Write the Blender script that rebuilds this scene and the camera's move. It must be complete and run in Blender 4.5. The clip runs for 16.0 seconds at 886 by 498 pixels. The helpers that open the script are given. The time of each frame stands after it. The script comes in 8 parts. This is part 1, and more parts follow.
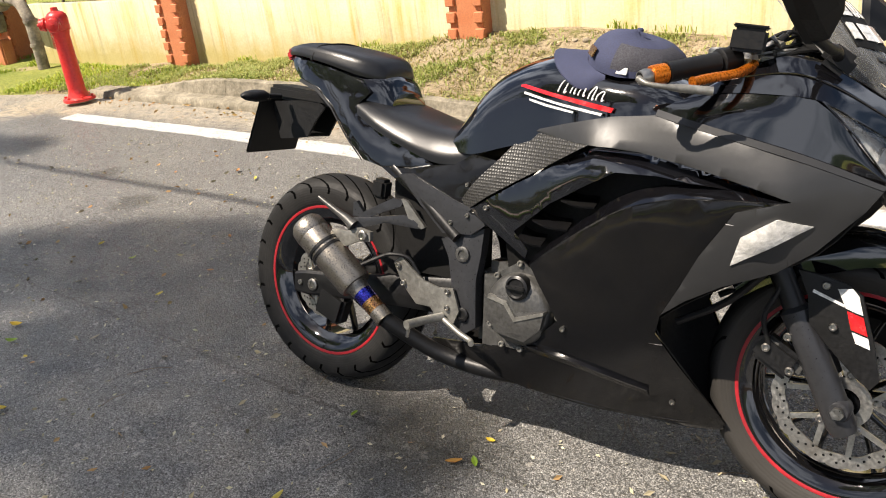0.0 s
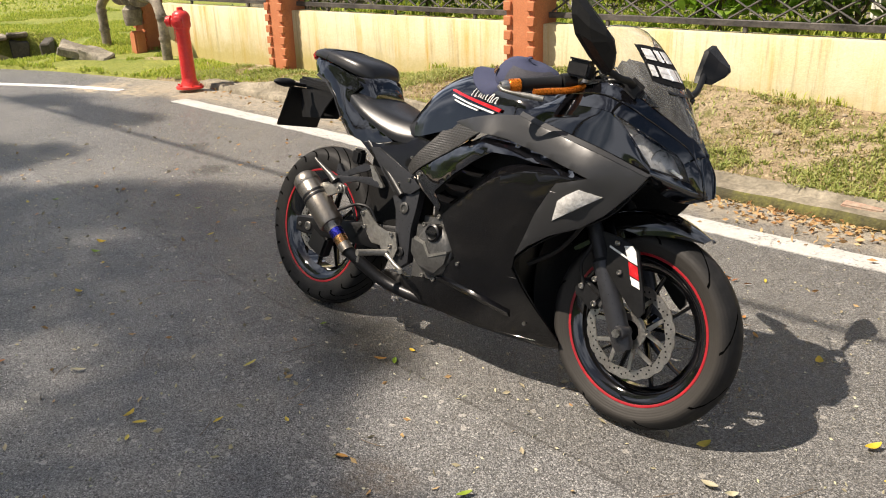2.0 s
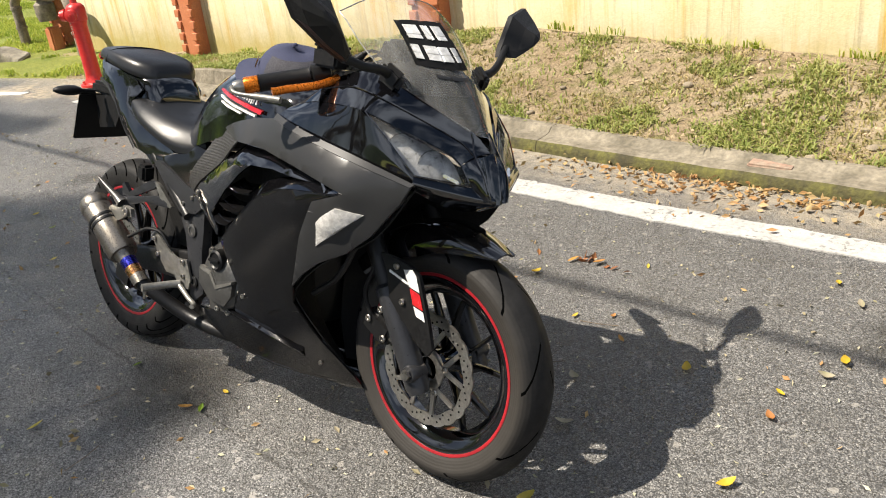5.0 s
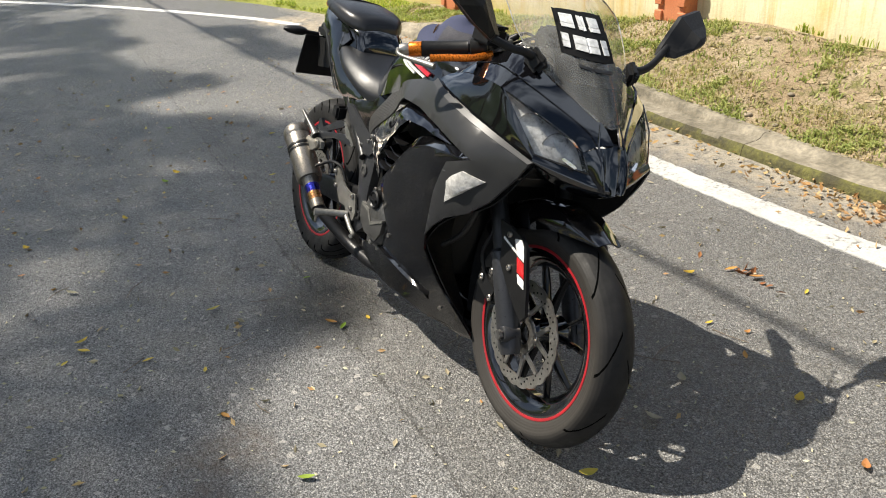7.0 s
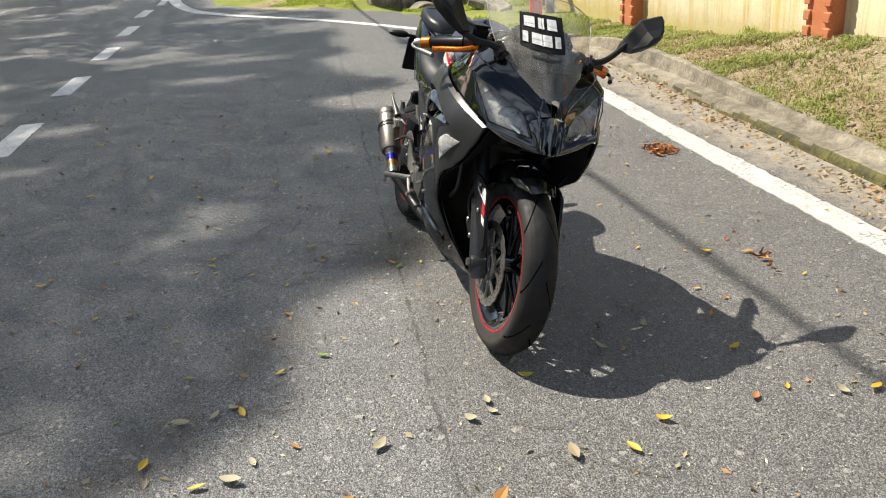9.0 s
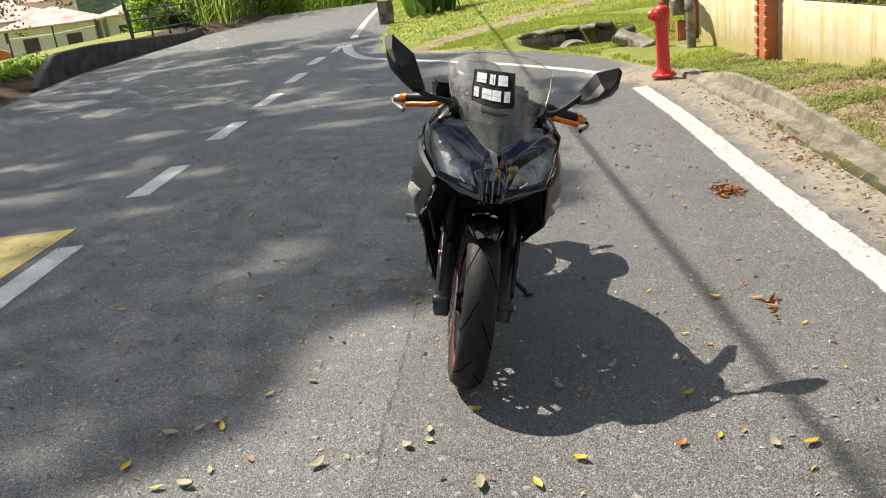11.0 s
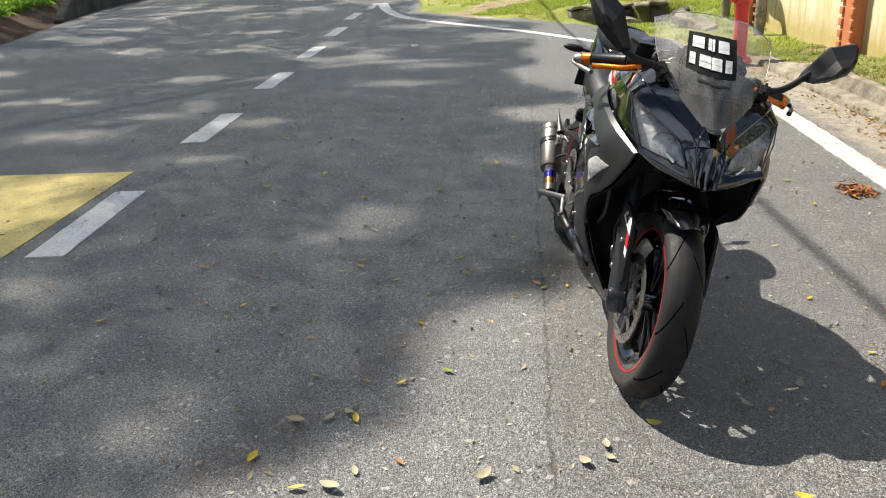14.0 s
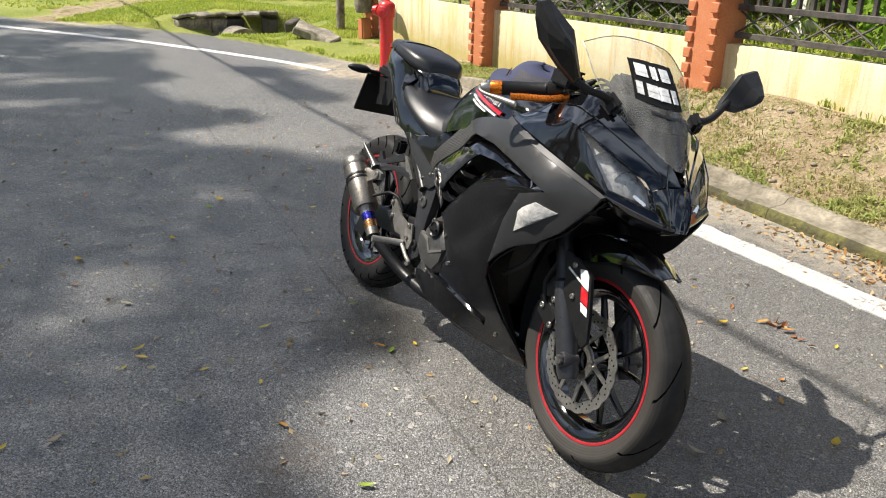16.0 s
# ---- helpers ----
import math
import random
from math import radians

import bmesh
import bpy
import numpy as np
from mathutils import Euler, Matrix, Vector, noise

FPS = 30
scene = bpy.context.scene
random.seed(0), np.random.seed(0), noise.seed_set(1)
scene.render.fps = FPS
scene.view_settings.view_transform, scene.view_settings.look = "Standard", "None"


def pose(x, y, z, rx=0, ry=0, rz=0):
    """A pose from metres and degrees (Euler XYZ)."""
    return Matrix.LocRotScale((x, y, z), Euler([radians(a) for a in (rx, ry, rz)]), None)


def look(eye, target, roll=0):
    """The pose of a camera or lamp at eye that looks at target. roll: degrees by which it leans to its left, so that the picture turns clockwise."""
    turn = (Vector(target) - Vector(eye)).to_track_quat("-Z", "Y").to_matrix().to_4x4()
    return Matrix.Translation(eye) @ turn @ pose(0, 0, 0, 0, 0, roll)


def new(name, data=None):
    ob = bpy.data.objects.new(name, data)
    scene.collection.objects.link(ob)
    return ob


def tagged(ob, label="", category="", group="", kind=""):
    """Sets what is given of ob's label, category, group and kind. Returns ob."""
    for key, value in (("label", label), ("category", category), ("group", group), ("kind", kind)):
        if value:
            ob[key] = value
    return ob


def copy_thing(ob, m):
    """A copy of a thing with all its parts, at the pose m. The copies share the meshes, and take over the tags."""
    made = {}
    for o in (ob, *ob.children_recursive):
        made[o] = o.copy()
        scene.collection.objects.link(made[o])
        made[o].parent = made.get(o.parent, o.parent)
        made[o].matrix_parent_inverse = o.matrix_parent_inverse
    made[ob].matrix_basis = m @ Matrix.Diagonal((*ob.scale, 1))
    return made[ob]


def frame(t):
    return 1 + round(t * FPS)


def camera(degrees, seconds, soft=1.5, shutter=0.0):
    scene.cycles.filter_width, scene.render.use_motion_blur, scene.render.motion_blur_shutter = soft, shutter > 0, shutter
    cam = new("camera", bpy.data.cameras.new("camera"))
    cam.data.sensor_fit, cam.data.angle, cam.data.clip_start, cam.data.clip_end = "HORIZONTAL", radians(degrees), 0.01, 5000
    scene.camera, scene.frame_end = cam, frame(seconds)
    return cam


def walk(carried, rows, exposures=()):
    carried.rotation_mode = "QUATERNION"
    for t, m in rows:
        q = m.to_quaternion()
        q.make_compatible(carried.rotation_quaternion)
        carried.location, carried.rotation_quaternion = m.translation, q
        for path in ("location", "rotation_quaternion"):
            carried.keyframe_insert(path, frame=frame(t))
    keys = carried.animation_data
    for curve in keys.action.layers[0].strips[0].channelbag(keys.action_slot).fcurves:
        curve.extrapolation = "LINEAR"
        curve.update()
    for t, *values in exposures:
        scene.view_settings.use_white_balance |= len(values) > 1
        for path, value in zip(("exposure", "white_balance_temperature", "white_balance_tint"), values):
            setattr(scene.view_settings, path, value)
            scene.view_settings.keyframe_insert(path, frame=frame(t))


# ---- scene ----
cam = camera(55.8, 16.0, 1.05)
METRES, EYE, TILT, LEAN, TURN = 6.435, 1.345, 0.0, 0.0, 37.5
ROWS = [
    (0.0, 0.0, 0.0, 0.0, -2.79, -23.27, 6.5),
    (0.5, 0.0202, -0.0324, 0.0031, 0.27, -22.28, 3.73),
    (1.0, 0.0454, -0.0667, 0.0051, 3.29, -21.41, 2.57),
    (1.5, 0.0717, -0.0999, 0.0031, 5.03, -21.06, 1.38),
    (2.0, 0.0771, -0.1248, 0.0055, 6.03, -20.51, 1.89),
    (2.5, 0.0826, -0.1452, 0.0054, 6.92, -21.02, 2.86),
    (3.0, 0.0969, -0.1383, 0.0068, 4.35, -20.95, 5.64),
    (3.5, 0.123, -0.1193, 0.0053, 1.04, -20.81, 5.73),
    (6.0, 0.1677, -0.0266, -0.0036, 12.58, -24.96, 5.8),
    (6.5, 0.1887, -0.0508, 0.0012, 20.15, -24.1, 3.4),
    (7.0, 0.2095, -0.0597, 0.0043, 23.18, -23.84, 2.24),
    (7.5, 0.2478, -0.0582, 0.0035, 25.29, -23.57, 1.87),
    (8.0, 0.2862, -0.0653, 0.0003, 27.66, -23.21, 1.43),
    (8.5, 0.3226, -0.0867, 0.0028, 33.75, -22.57, 2.53),
    (11.0, 0.4616, -0.0327, 0.0085, 51.9, -18.27, 7.08),
    (11.5, 0.4633, -0.0121, 0.0112, 55.36, -17.45, 7.63),
    (12.0, 0.4586, -0.0192, 0.0104, 57.24, -16.65, 6.72),
    (12.5, 0.4492, -0.0446, 0.008, 58.49, -16.41, 6.65),
    (13.0, 0.4361, -0.0621, 0.0035, 58.38, -17.68, 6.06),
    (13.5, 0.4035, -0.0626, -0.0007, 57.2, -20.14, 4.86),
    (14.0, 0.3613, -0.0682, 0.0019, 53.09, -20.26, 2.42),
    (14.5, 0.3239, -0.0908, 0.0019, 45.64, -19.99, -0.37),
    (15.0, 0.2864, -0.0989, 0.0005, 36.2, -19.7, -0.53),
    (15.5, 0.2349, -0.0884, 0.0, 30.07, -19.91, -0.04),
    (16.0, 0.191, -0.0928, 0.0002, 24.26, -20.02, -1.38),
]
walk(cam, [(t, pose(0, 0, EYE, TILT, LEAN, TURN) @ pose(METRES * x, METRES * y, METRES * z, 90 + pitch, roll, yaw)) for t, x, y, z, yaw, pitch, roll in ROWS], [(0, 1.15, 6800, 14), (1.0, 1.09, 6850, 14), (2.5, 0.9, 6900, 15), (3.5, 0.9, 6900, 15), (6.0, 1.0, 6500, 10), (8.5, 0.94, 6500, 10), (11.0, 0.9, 6550, 10), (13.0, 0.9, 6450, 10), (14.5, 1.08, 6450, 11), (16.0, 1.05, 6400, 12)])

# ---- light ----
SUN = Vector((-0.42, -0.515, 1.0)).normalized()
world = bpy.data.worlds.new("sky")
scene.world = world
world.use_nodes = True
sky = world.node_tree.nodes.new("ShaderNodeTexSky")
sky.sky_type, sky.sun_disc = "NISHITA", False
sky.sun_elevation = math.asin(SUN.z)
sky.sun_rotation = math.atan2(SUN.x, SUN.y)
back = world.node_tree.nodes["Background"]
back.inputs["Strength"].default_value = 0.034
# scattered white cloud over the whole sky
around = world.node_tree.nodes.new("ShaderNodeTexCoord")
billow = world.node_tree.nodes.new("ShaderNodeTexNoise")
billow.inputs["Scale"].default_value, billow.inputs["Detail"].default_value, billow.inputs["Roughness"].default_value = 3.2, 7.0, 0.58
cover = world.node_tree.nodes.new("ShaderNodeMapRange")
cover.inputs[1].default_value, cover.inputs[2].default_value = 0.46, 0.58
cloudy = world.node_tree.nodes.new("ShaderNodeMix")
cloudy.data_type = "RGBA"
cloudy.inputs[7].default_value = (13.2, 14.8, 17.2, 1)
for a, b in ((around.outputs["Generated"], billow.inputs["Vector"]), (billow.outputs[0], cover.inputs[0]), (cover.outputs[0], cloudy.inputs[0]), (sky.outputs[0], cloudy.inputs[6]), (cloudy.outputs[2], back.inputs["Color"])):
    world.node_tree.links.new(a, b)
sun = new("sun", bpy.data.lights.new("sun", "SUN"))
sun.data.energy, sun.data.angle, sun.data.color = 4.8, radians(0.55), (1.0, 0.925, 0.8)
sun.matrix_world = look(SUN * 60, (0, 0, 0))


# ---- materials ----
def nodes_of(m):
    t = m.node_tree
    return t.nodes, t.links, t.nodes["Principled BSDF"]


def node(m, kind, **values):
    n = m.node_tree.nodes.new(kind)
    for k, v in values.items():
        n.inputs[k.replace("_", " ")].default_value = v
    return n


def mixed(m, fac, a, b, blend="MIX"):
    """A colour mix node; fac, a and b are sockets or values."""
    n = m.node_tree.nodes.new("ShaderNodeMix")
    n.data_type, n.blend_type = "RGBA", blend
    for i, v in ((0, fac), (6, a), (7, b)):
        if isinstance(v, bpy.types.NodeSocket):
            m.node_tree.links.new(v, n.inputs[i])
        else:
            n.inputs[i].default_value = v if i == 0 else (*v, 1)
    return n.outputs[2]


def ramp(m, sock, lo, hi):
    n = m.node_tree.nodes.new("ShaderNodeMapRange")
    n.inputs[1].default_value, n.inputs[2].default_value = lo, hi
    m.node_tree.links.new(sock, n.inputs[0])
    return n.outputs[0]


def noised(m, scale, detail=4.0, rough=0.55, stretch=None):
    co = m.node_tree.nodes.new("ShaderNodeTexCoord").outputs["Object"]
    if stretch:
        mp = m.node_tree.nodes.new("ShaderNodeMapping")
        mp.inputs["Scale"].default_value = stretch
        m.node_tree.links.new(co, mp.inputs[0])
        co = mp.outputs[0]
    n = node(m, "ShaderNodeTexNoise", Scale=scale, Detail=detail, Roughness=rough)
    m.node_tree.links.new(co, n.inputs["Vector"])
    return n.outputs[0]


def maths(m, op, a, b=0.0):
    n = m.node_tree.nodes.new("ShaderNodeMath")
    n.operation = op
    for i, v in enumerate((a, b)):
        if isinstance(v, bpy.types.NodeSocket):
            m.node_tree.links.new(v, n.inputs[i])
        else:
            n.inputs[i].default_value = v
    return n.outputs[0]


def bumped(m, height, strength, distance=0.01):
    n = node(m, "ShaderNodeBump", Strength=strength, Distance=distance)
    m.node_tree.links.new(height, n.inputs["Height"])
    m.node_tree.links.new(n.outputs[0], m.node_tree.nodes["Principled BSDF"].inputs["Normal"])


def mat(name, col, rough=0.6, metal=0.0, col2=None, scale=6.0, fine=60.0, vary=0.25, bump=0.15, dist=0.004, rvar=0.12, coat=0.0, spec=0.5, stretch=None, each=0.0):
    """A surface of two colours in patches, with fine grain in tone, gloss and relief."""
    m = bpy.data.materials.new(name)
    m.use_nodes = True
    n, links, b = nodes_of(m)
    big, small = noised(m, scale, 4, 0.6, stretch), noised(m, fine, 3, 0.6)
    c = mixed(m, ramp(m, big, 0.35, 0.65), col, col2 or tuple(0.75 * v for v in col))
    grain = mixed(m, ramp(m, small, 0.3, 0.7), (1 - vary,) * 3, (1 + vary,) * 3)
    c = mixed(m, 1.0, c, grain, "MULTIPLY")
    if each:
        info = n.new("ShaderNodeObjectInfo").outputs["Random"]
        tone = mixed(m, info, (1 - each,) * 3, (1 + each,) * 3)
        c = mixed(m, 1.0, c, tone, "MULTIPLY")
    links.new(c, b.inputs["Base Color"])
    links.new(ramp_to(m, small, rough - rvar, rough + rvar), b.inputs["Roughness"])
    b.inputs["Metallic"].default_value = metal
    b.inputs["Coat Weight"].default_value = coat
    b.inputs["Coat Roughness"].default_value = 0.04
    b.inputs["Specular IOR Level"].default_value = spec
    if bump:
        bumped(m, small, bump, dist)
    return m


def ramp_to(m, sock, lo, hi):
    n = m.node_tree.nodes.new("ShaderNodeMapRange")
    n.inputs[1].default_value, n.inputs[2].default_value = 0.3, 0.7
    n.inputs[3].default_value, n.inputs[4].default_value = max(0.02, lo), min(1.0, hi)
    m.node_tree.links.new(sock, n.inputs[0])
    return n.outputs[0]


def leafy(name, col, col2, rough=0.55, through_light=0.35, each=0.0):
    """Leaves and blades: each one of its own tone, letting some light through."""
    m = bpy.data.materials.new(name)
    m.use_nodes = True
    n, links, b = nodes_of(m)
    pick = n.new("ShaderNodeNewGeometry").outputs["Random Per Island"] if not each else n.new("ShaderNodeObjectInfo").outputs["Random"]
    c = mixed(m, pick, col, col2)
    c = mixed(m, ramp(m, noised(m, 0.9, 3), 0.35, 0.65), c, mixed(m, 1.0, c, (0.72, 0.8, 0.6), "MULTIPLY"))
    links.new(c, b.inputs["Base Color"])
    b.inputs["Roughness"].default_value = rough
    b.inputs["Specular IOR Level"].default_value = 0.35
    tr = n.new("ShaderNodeBsdfTranslucent")
    links.new(c, tr.inputs["Color"])
    mx = n.new("ShaderNodeMixShader")
    mx.inputs[0].default_value = through_light
    links.new(b.outputs[0], mx.inputs[1])
    links.new(tr.outputs[0], mx.inputs[2])
    links.new(mx.outputs[0], n["Material Output"].inputs["Surface"])
    return m


def asphalt_mat():
    m = bpy.data.materials.new("asphalt")
    m.use_nodes = True
    n, links, b = nodes_of(m)
    co = n.new("ShaderNodeTexCoord").outputs["Object"]
    stones = node(m, "ShaderNodeTexVoronoi", Scale=205.0)
    links.new(co, stones.inputs["Vector"])
    chips = n.new("ShaderNodeSeparateColor")
    links.new(stones.outputs["Color"], chips.inputs[0])
    coarse = node(m, "ShaderNodeTexVoronoi", Scale=62.0)
    links.new(co, coarse.inputs["Vector"])
    lumps = n.new("ShaderNodeSeparateColor")
    links.new(coarse.outputs["Color"], lumps.inputs[0])
    base = mixed(m, ramp(m, noised(m, 0.7, 5, 0.6), 0.3, 0.7), (0.198, 0.2, 0.203), (0.268, 0.267, 0.264))
    base = mixed(m, ramp(m, noised(m, 5.0, 5, 0.7), 0.52, 0.75), base, mixed(m, 1.0, base, (0.72, 0.71, 0.69), "MULTIPLY"))
    base = mixed(m, maths(m, "MULTIPLY", ramp(m, noised(m, 16.0, 6, 0.75), 0.5, 0.72), 0.8), base, mixed(m, 1.0, base, (0.62, 0.6, 0.57), "MULTIPLY"))
    base = mixed(m, maths(m, "MULTIPLY", ramp(m, noised(m, 1.9, 6, 0.7), 0.52, 0.7), 0.7), base, mixed(m, 1.0, base, (1.24, 1.22, 1.17), "MULTIPLY"))
    stone = mixed(m, maths(m, "POWER", chips.outputs[0], 1.3), (0.78, 0.78, 0.78), (1.33, 1.315, 1.29))
    tone = mixed(m, 1.0, base, stone, "MULTIPLY")
    tone = mixed(m, 1.0, tone, mixed(m, lumps.outputs[0], (0.9, 0.9, 0.9), (1.1, 1.1, 1.095)), "MULTIPLY")
    # dark bitumen between the chippings, deepened to paint shade into gaps and pits
    tone = mixed(m, maths(m, "MULTIPLY", ramp(m, stones.outputs["Distance"], 0.38, 0.64), 0.75), tone, (0.028, 0.028, 0.028))
    pits = maths(m, "MULTIPLY", ramp(m, noised(m, 95.0, 3, 0.65), 0.53, 0.65), 0.85)
    tone = mixed(m, pits, tone, (0.04, 0.04, 0.039))
    pale = ramp(m, chips.outputs[1], 0.965, 0.97)
    tone = mixed(m, pale, tone, (0.34, 0.335, 0.32))
    tone = mixed(m, ramp(m, lumps.outputs[1], 0.99, 0.992), tone, (0.3, 0.29, 0.27))
    # the joint between the two strips of paving, cracked along its length
    xyz = n.new("ShaderNodeSeparateXYZ")
    links.new(co, xyz.inputs[0])
    line = maths(m, "ADD", maths(m, "MULTIPLY", xyz.outputs[0], 0.078), xyz.outputs[1])
    wob = maths(m, "ADD", maths(m, "MULTIPLY", maths(m, "SUBTRACT", noised(m, 13.0, 5, 0.8), 0.5), 0.06), maths(m, "MULTIPLY", maths(m, "SUBTRACT", noised(m, 1.3, 3, 0.6), 0.5), 0.07))
    off = maths(m, "ABSOLUTE", maths(m, "SUBTRACT", maths(m, "ADD", line, wob), 1.305))
    wide = maths(m, "MULTIPLY", ramp(m, noised(m, 15.0, 5, 0.8), 0.4, 0.66), 0.0105)
    crack = maths(m, "LESS_THAN", off, wide)
    tone = mixed(m, maths(m, "MULTIPLY", crack, 0.7), tone, (0.045, 0.043, 0.04))
    older = ramp(m, maths(m, "SUBTRACT", line, 1.305), -0.05, 0.05)
    tone = mixed(m, older, tone, mixed(m, 1.0, tone, (0.86, 0.85, 0.83), "MULTIPLY"))
    # oil drips under the parked machine and dust swept towards the gutter
    def spot(x, y, r):
        d = n.new("ShaderNodeVectorMath")
        d.operation = "DISTANCE"
        links.new(co, d.inputs[0])
        d.inputs[1].default_value = (x, y, 0)
        ragged = maths(m, "ADD", d.outputs["Value"], maths(m, "MULTIPLY", maths(m, "SUBTRACT", noised(m, 6.0, 4, 0.65), 0.5), 0.35))
        return ramp(m, ragged, r, r * 0.45)
    for x, y, r, k in ((-1.22, 1.42, 0.3, 0.45), (-3.9, 2.45, 0.16, 0.5), (-2.45, 2.05, 0.14, 0.55), (0.5, 2.7, 0.16, 0.6), (-4.6, 2.75, 0.13, 0.55)):
        tone = mixed(m, spot(x, y, r), tone, mixed(m, 1.0, tone, (k, k, k * 0.97), "MULTIPLY"))
    for x, y, r in ((-7.25, 3.82, 0.5), (-7.9, 3.62, 0.4), (-6.6, 3.95, 0.35), (-13.3, 1.6, 0.7)):
        sand = maths(m, "MULTIPLY", spot(x, y, r), ramp(m, noised(m, 11.0, 5, 0.7), 0.35, 0.6))
        tone = mixed(m, sand, tone, mixed(m, noised(m, 30.0, 3), (0.36, 0.29, 0.19), (0.5, 0.43, 0.31)))
    for x, y, r in ((-0.58, 0.85, 0.15), (-0.42, 0.74, 0.1), (-0.04, 0.5, 0.17), (0.12, 0.38, 0.14), (-0.25, 0.56, 0.1)):
        mud = maths(m, "MULTIPLY", spot(x, y, r), ramp(m, noised(m, 24.0, 5, 0.7), 0.38, 0.62))
        tone = mixed(m, maths(m, "MULTIPLY", mud, 0.75), tone, mixed(m, noised(m, 40.0, 3), (0.05, 0.034, 0.022), (0.12, 0.088, 0.062)))
    edge = maths(m, "ADD", maths(m, "MULTIPLY", xyz.outputs[0], 0.055), xyz.outputs[1])
    dust = maths(m, "MULTIPLY", ramp(m, maths(m, "ADD", edge, maths(m, "MULTIPLY", noised(m, 3.0, 5, 0.7), 0.5)), 3.6, 3.85), ramp(m, noised(m, 14.0, 5, 0.7), 0.3, 0.55))
    tone = mixed(m, dust, tone, mixed(m, noised(m, 30.0, 3), (0.26, 0.23, 0.18), (0.38, 0.335, 0.26)))
    links.new(tone, b.inputs["Base Color"])
    links.new(ramp_to(m, chips.outputs[2], 0.27, 0.75), b.inputs["Roughness"])
    b.inputs["Specular IOR Level"].default_value = 0.5
    height = maths(m, "ADD", maths(m, "MULTIPLY", stones.outputs["Distance"], -1.0), maths(m, "MULTIPLY", noised(m, 55.0, 4, 0.7), 1.5))
    height = maths(m, "SUBTRACT", maths(m, "ADD", height, maths(m, "MULTIPLY", lumps.outputs[2], 0.1)), maths(m, "MULTIPLY", pits, 0.5))
    height = maths(m, "SUBTRACT", height, maths(m, "MULTIPLY", crack, 2.0))
    bumped(m, height, 0.85, 0.0036)
    return m


def soil_mat():
    m = bpy.data.materials.new("soil")
    m.use_nodes = True
    n, links, b = nodes_of(m)
    c = mixed(m, ramp(m, noised(m, 2.2, 6, 0.65), 0.35, 0.65), (0.36, 0.27, 0.16), (0.5, 0.41, 0.27))
    c = mixed(m, ramp(m, noised(m, 9.0, 6, 0.7), 0.5, 0.62), c, (0.2, 0.19, 0.06))
    c = mixed(m, ramp(m, noised(m, 45.0, 4, 0.7), 0.35, 0.7), mixed(m, 1.0, c, (0.6, 0.58, 0.55), "MULTIPLY"), c)
    links.new(c, b.inputs["Base Color"])
    b.inputs["Roughness"].default_value = 0.95
    bumped(m, maths(m, "ADD", noised(m, 12.0, 6, 0.75), noised(m, 60.0, 3, 0.7)), 0.9, 0.035)
    return m


def lawn_mat():
    m = bpy.data.materials.new("turf")
    m.use_nodes = True
    n, links, b = nodes_of(m)
    c = mixed(m, ramp(m, noised(m, 0.8, 6, 0.65), 0.35, 0.65), (0.26, 0.31, 0.045), (0.46, 0.45, 0.1))
    c = mixed(m, ramp(m, noised(m, 30.0, 5, 0.75), 0.35, 0.7), mixed(m, 1.0, c, (0.45, 0.5, 0.4), "MULTIPLY"), c)
    c = mixed(m, ramp(m, noised(m, 0.45, 5, 0.6), 0.6, 0.68), c, (0.42, 0.33, 0.18))
    links.new(c, b.inputs["Base Color"])
    b.inputs["Roughness"].default_value = 0.9
    bumped(m, noised(m, 40.0, 5, 0.8), 0.9, 0.04)
    return m


def render_wall_mat():
    """Cream paint on cement render, streaked yellow and grey by rain and grown green at the foot."""
    m = bpy.data.materials.new("wall_paint")
    m.use_nodes = True
    n, links, b = nodes_of(m)
    c = mixed(m, ramp(m, noised(m, 2.0, 5, 0.6), 0.3, 0.7), (0.62, 0.53, 0.3), (0.69, 0.63, 0.45))
    streak = maths(m, "MULTIPLY", ramp(m, noised(m, 1.0, 5, 0.7, (5.0, 5.0, 0.3)), 0.5, 0.62), ramp(m, noised(m, 9.0, 4, 0.6, (1.0, 1.0, 0.25)), 0.25, 0.7))
    c = mixed(m, streak, c, (0.56, 0.37, 0.1))
    dark = maths(m, "MULTIPLY", ramp(m, noised(m, 1.0, 6, 0.75, (14.0, 14.0, 0.7)), 0.52, 0.72), 0.65)
    c = mixed(m, dark, c, (0.2, 0.17, 0.1))
    xyz = n.new("ShaderNodeSeparateXYZ")
    links.new(n.new("ShaderNodeTexCoord").outputs["Object"], xyz.inputs[0])
    damp = maths(m, "ADD", xyz.outputs[2], maths(m, "MULTIPLY", noised(m, 6.0, 5, 0.7), 0.35))
    c = mixed(m, maths(m, "MULTIPLY", ramp(m, damp, 0.55, 0.35), 0.75), c, (0.42, 0.34, 0.1))
    c = mixed(m, ramp(m, noised(m, 60.0, 3), 0.3, 0.8), mixed(m, 1.0, c, (0.86, 0.85, 0.82), "MULTIPLY"), c)
    links.new(c, b.inputs["Base Color"])
    b.inputs["Roughness"].default_value = 0.85
    bumped(m, maths(m, "ADD", noised(m, 90.0, 3), noised(m, 8.0, 4)), 0.3, 0.006)
    return m


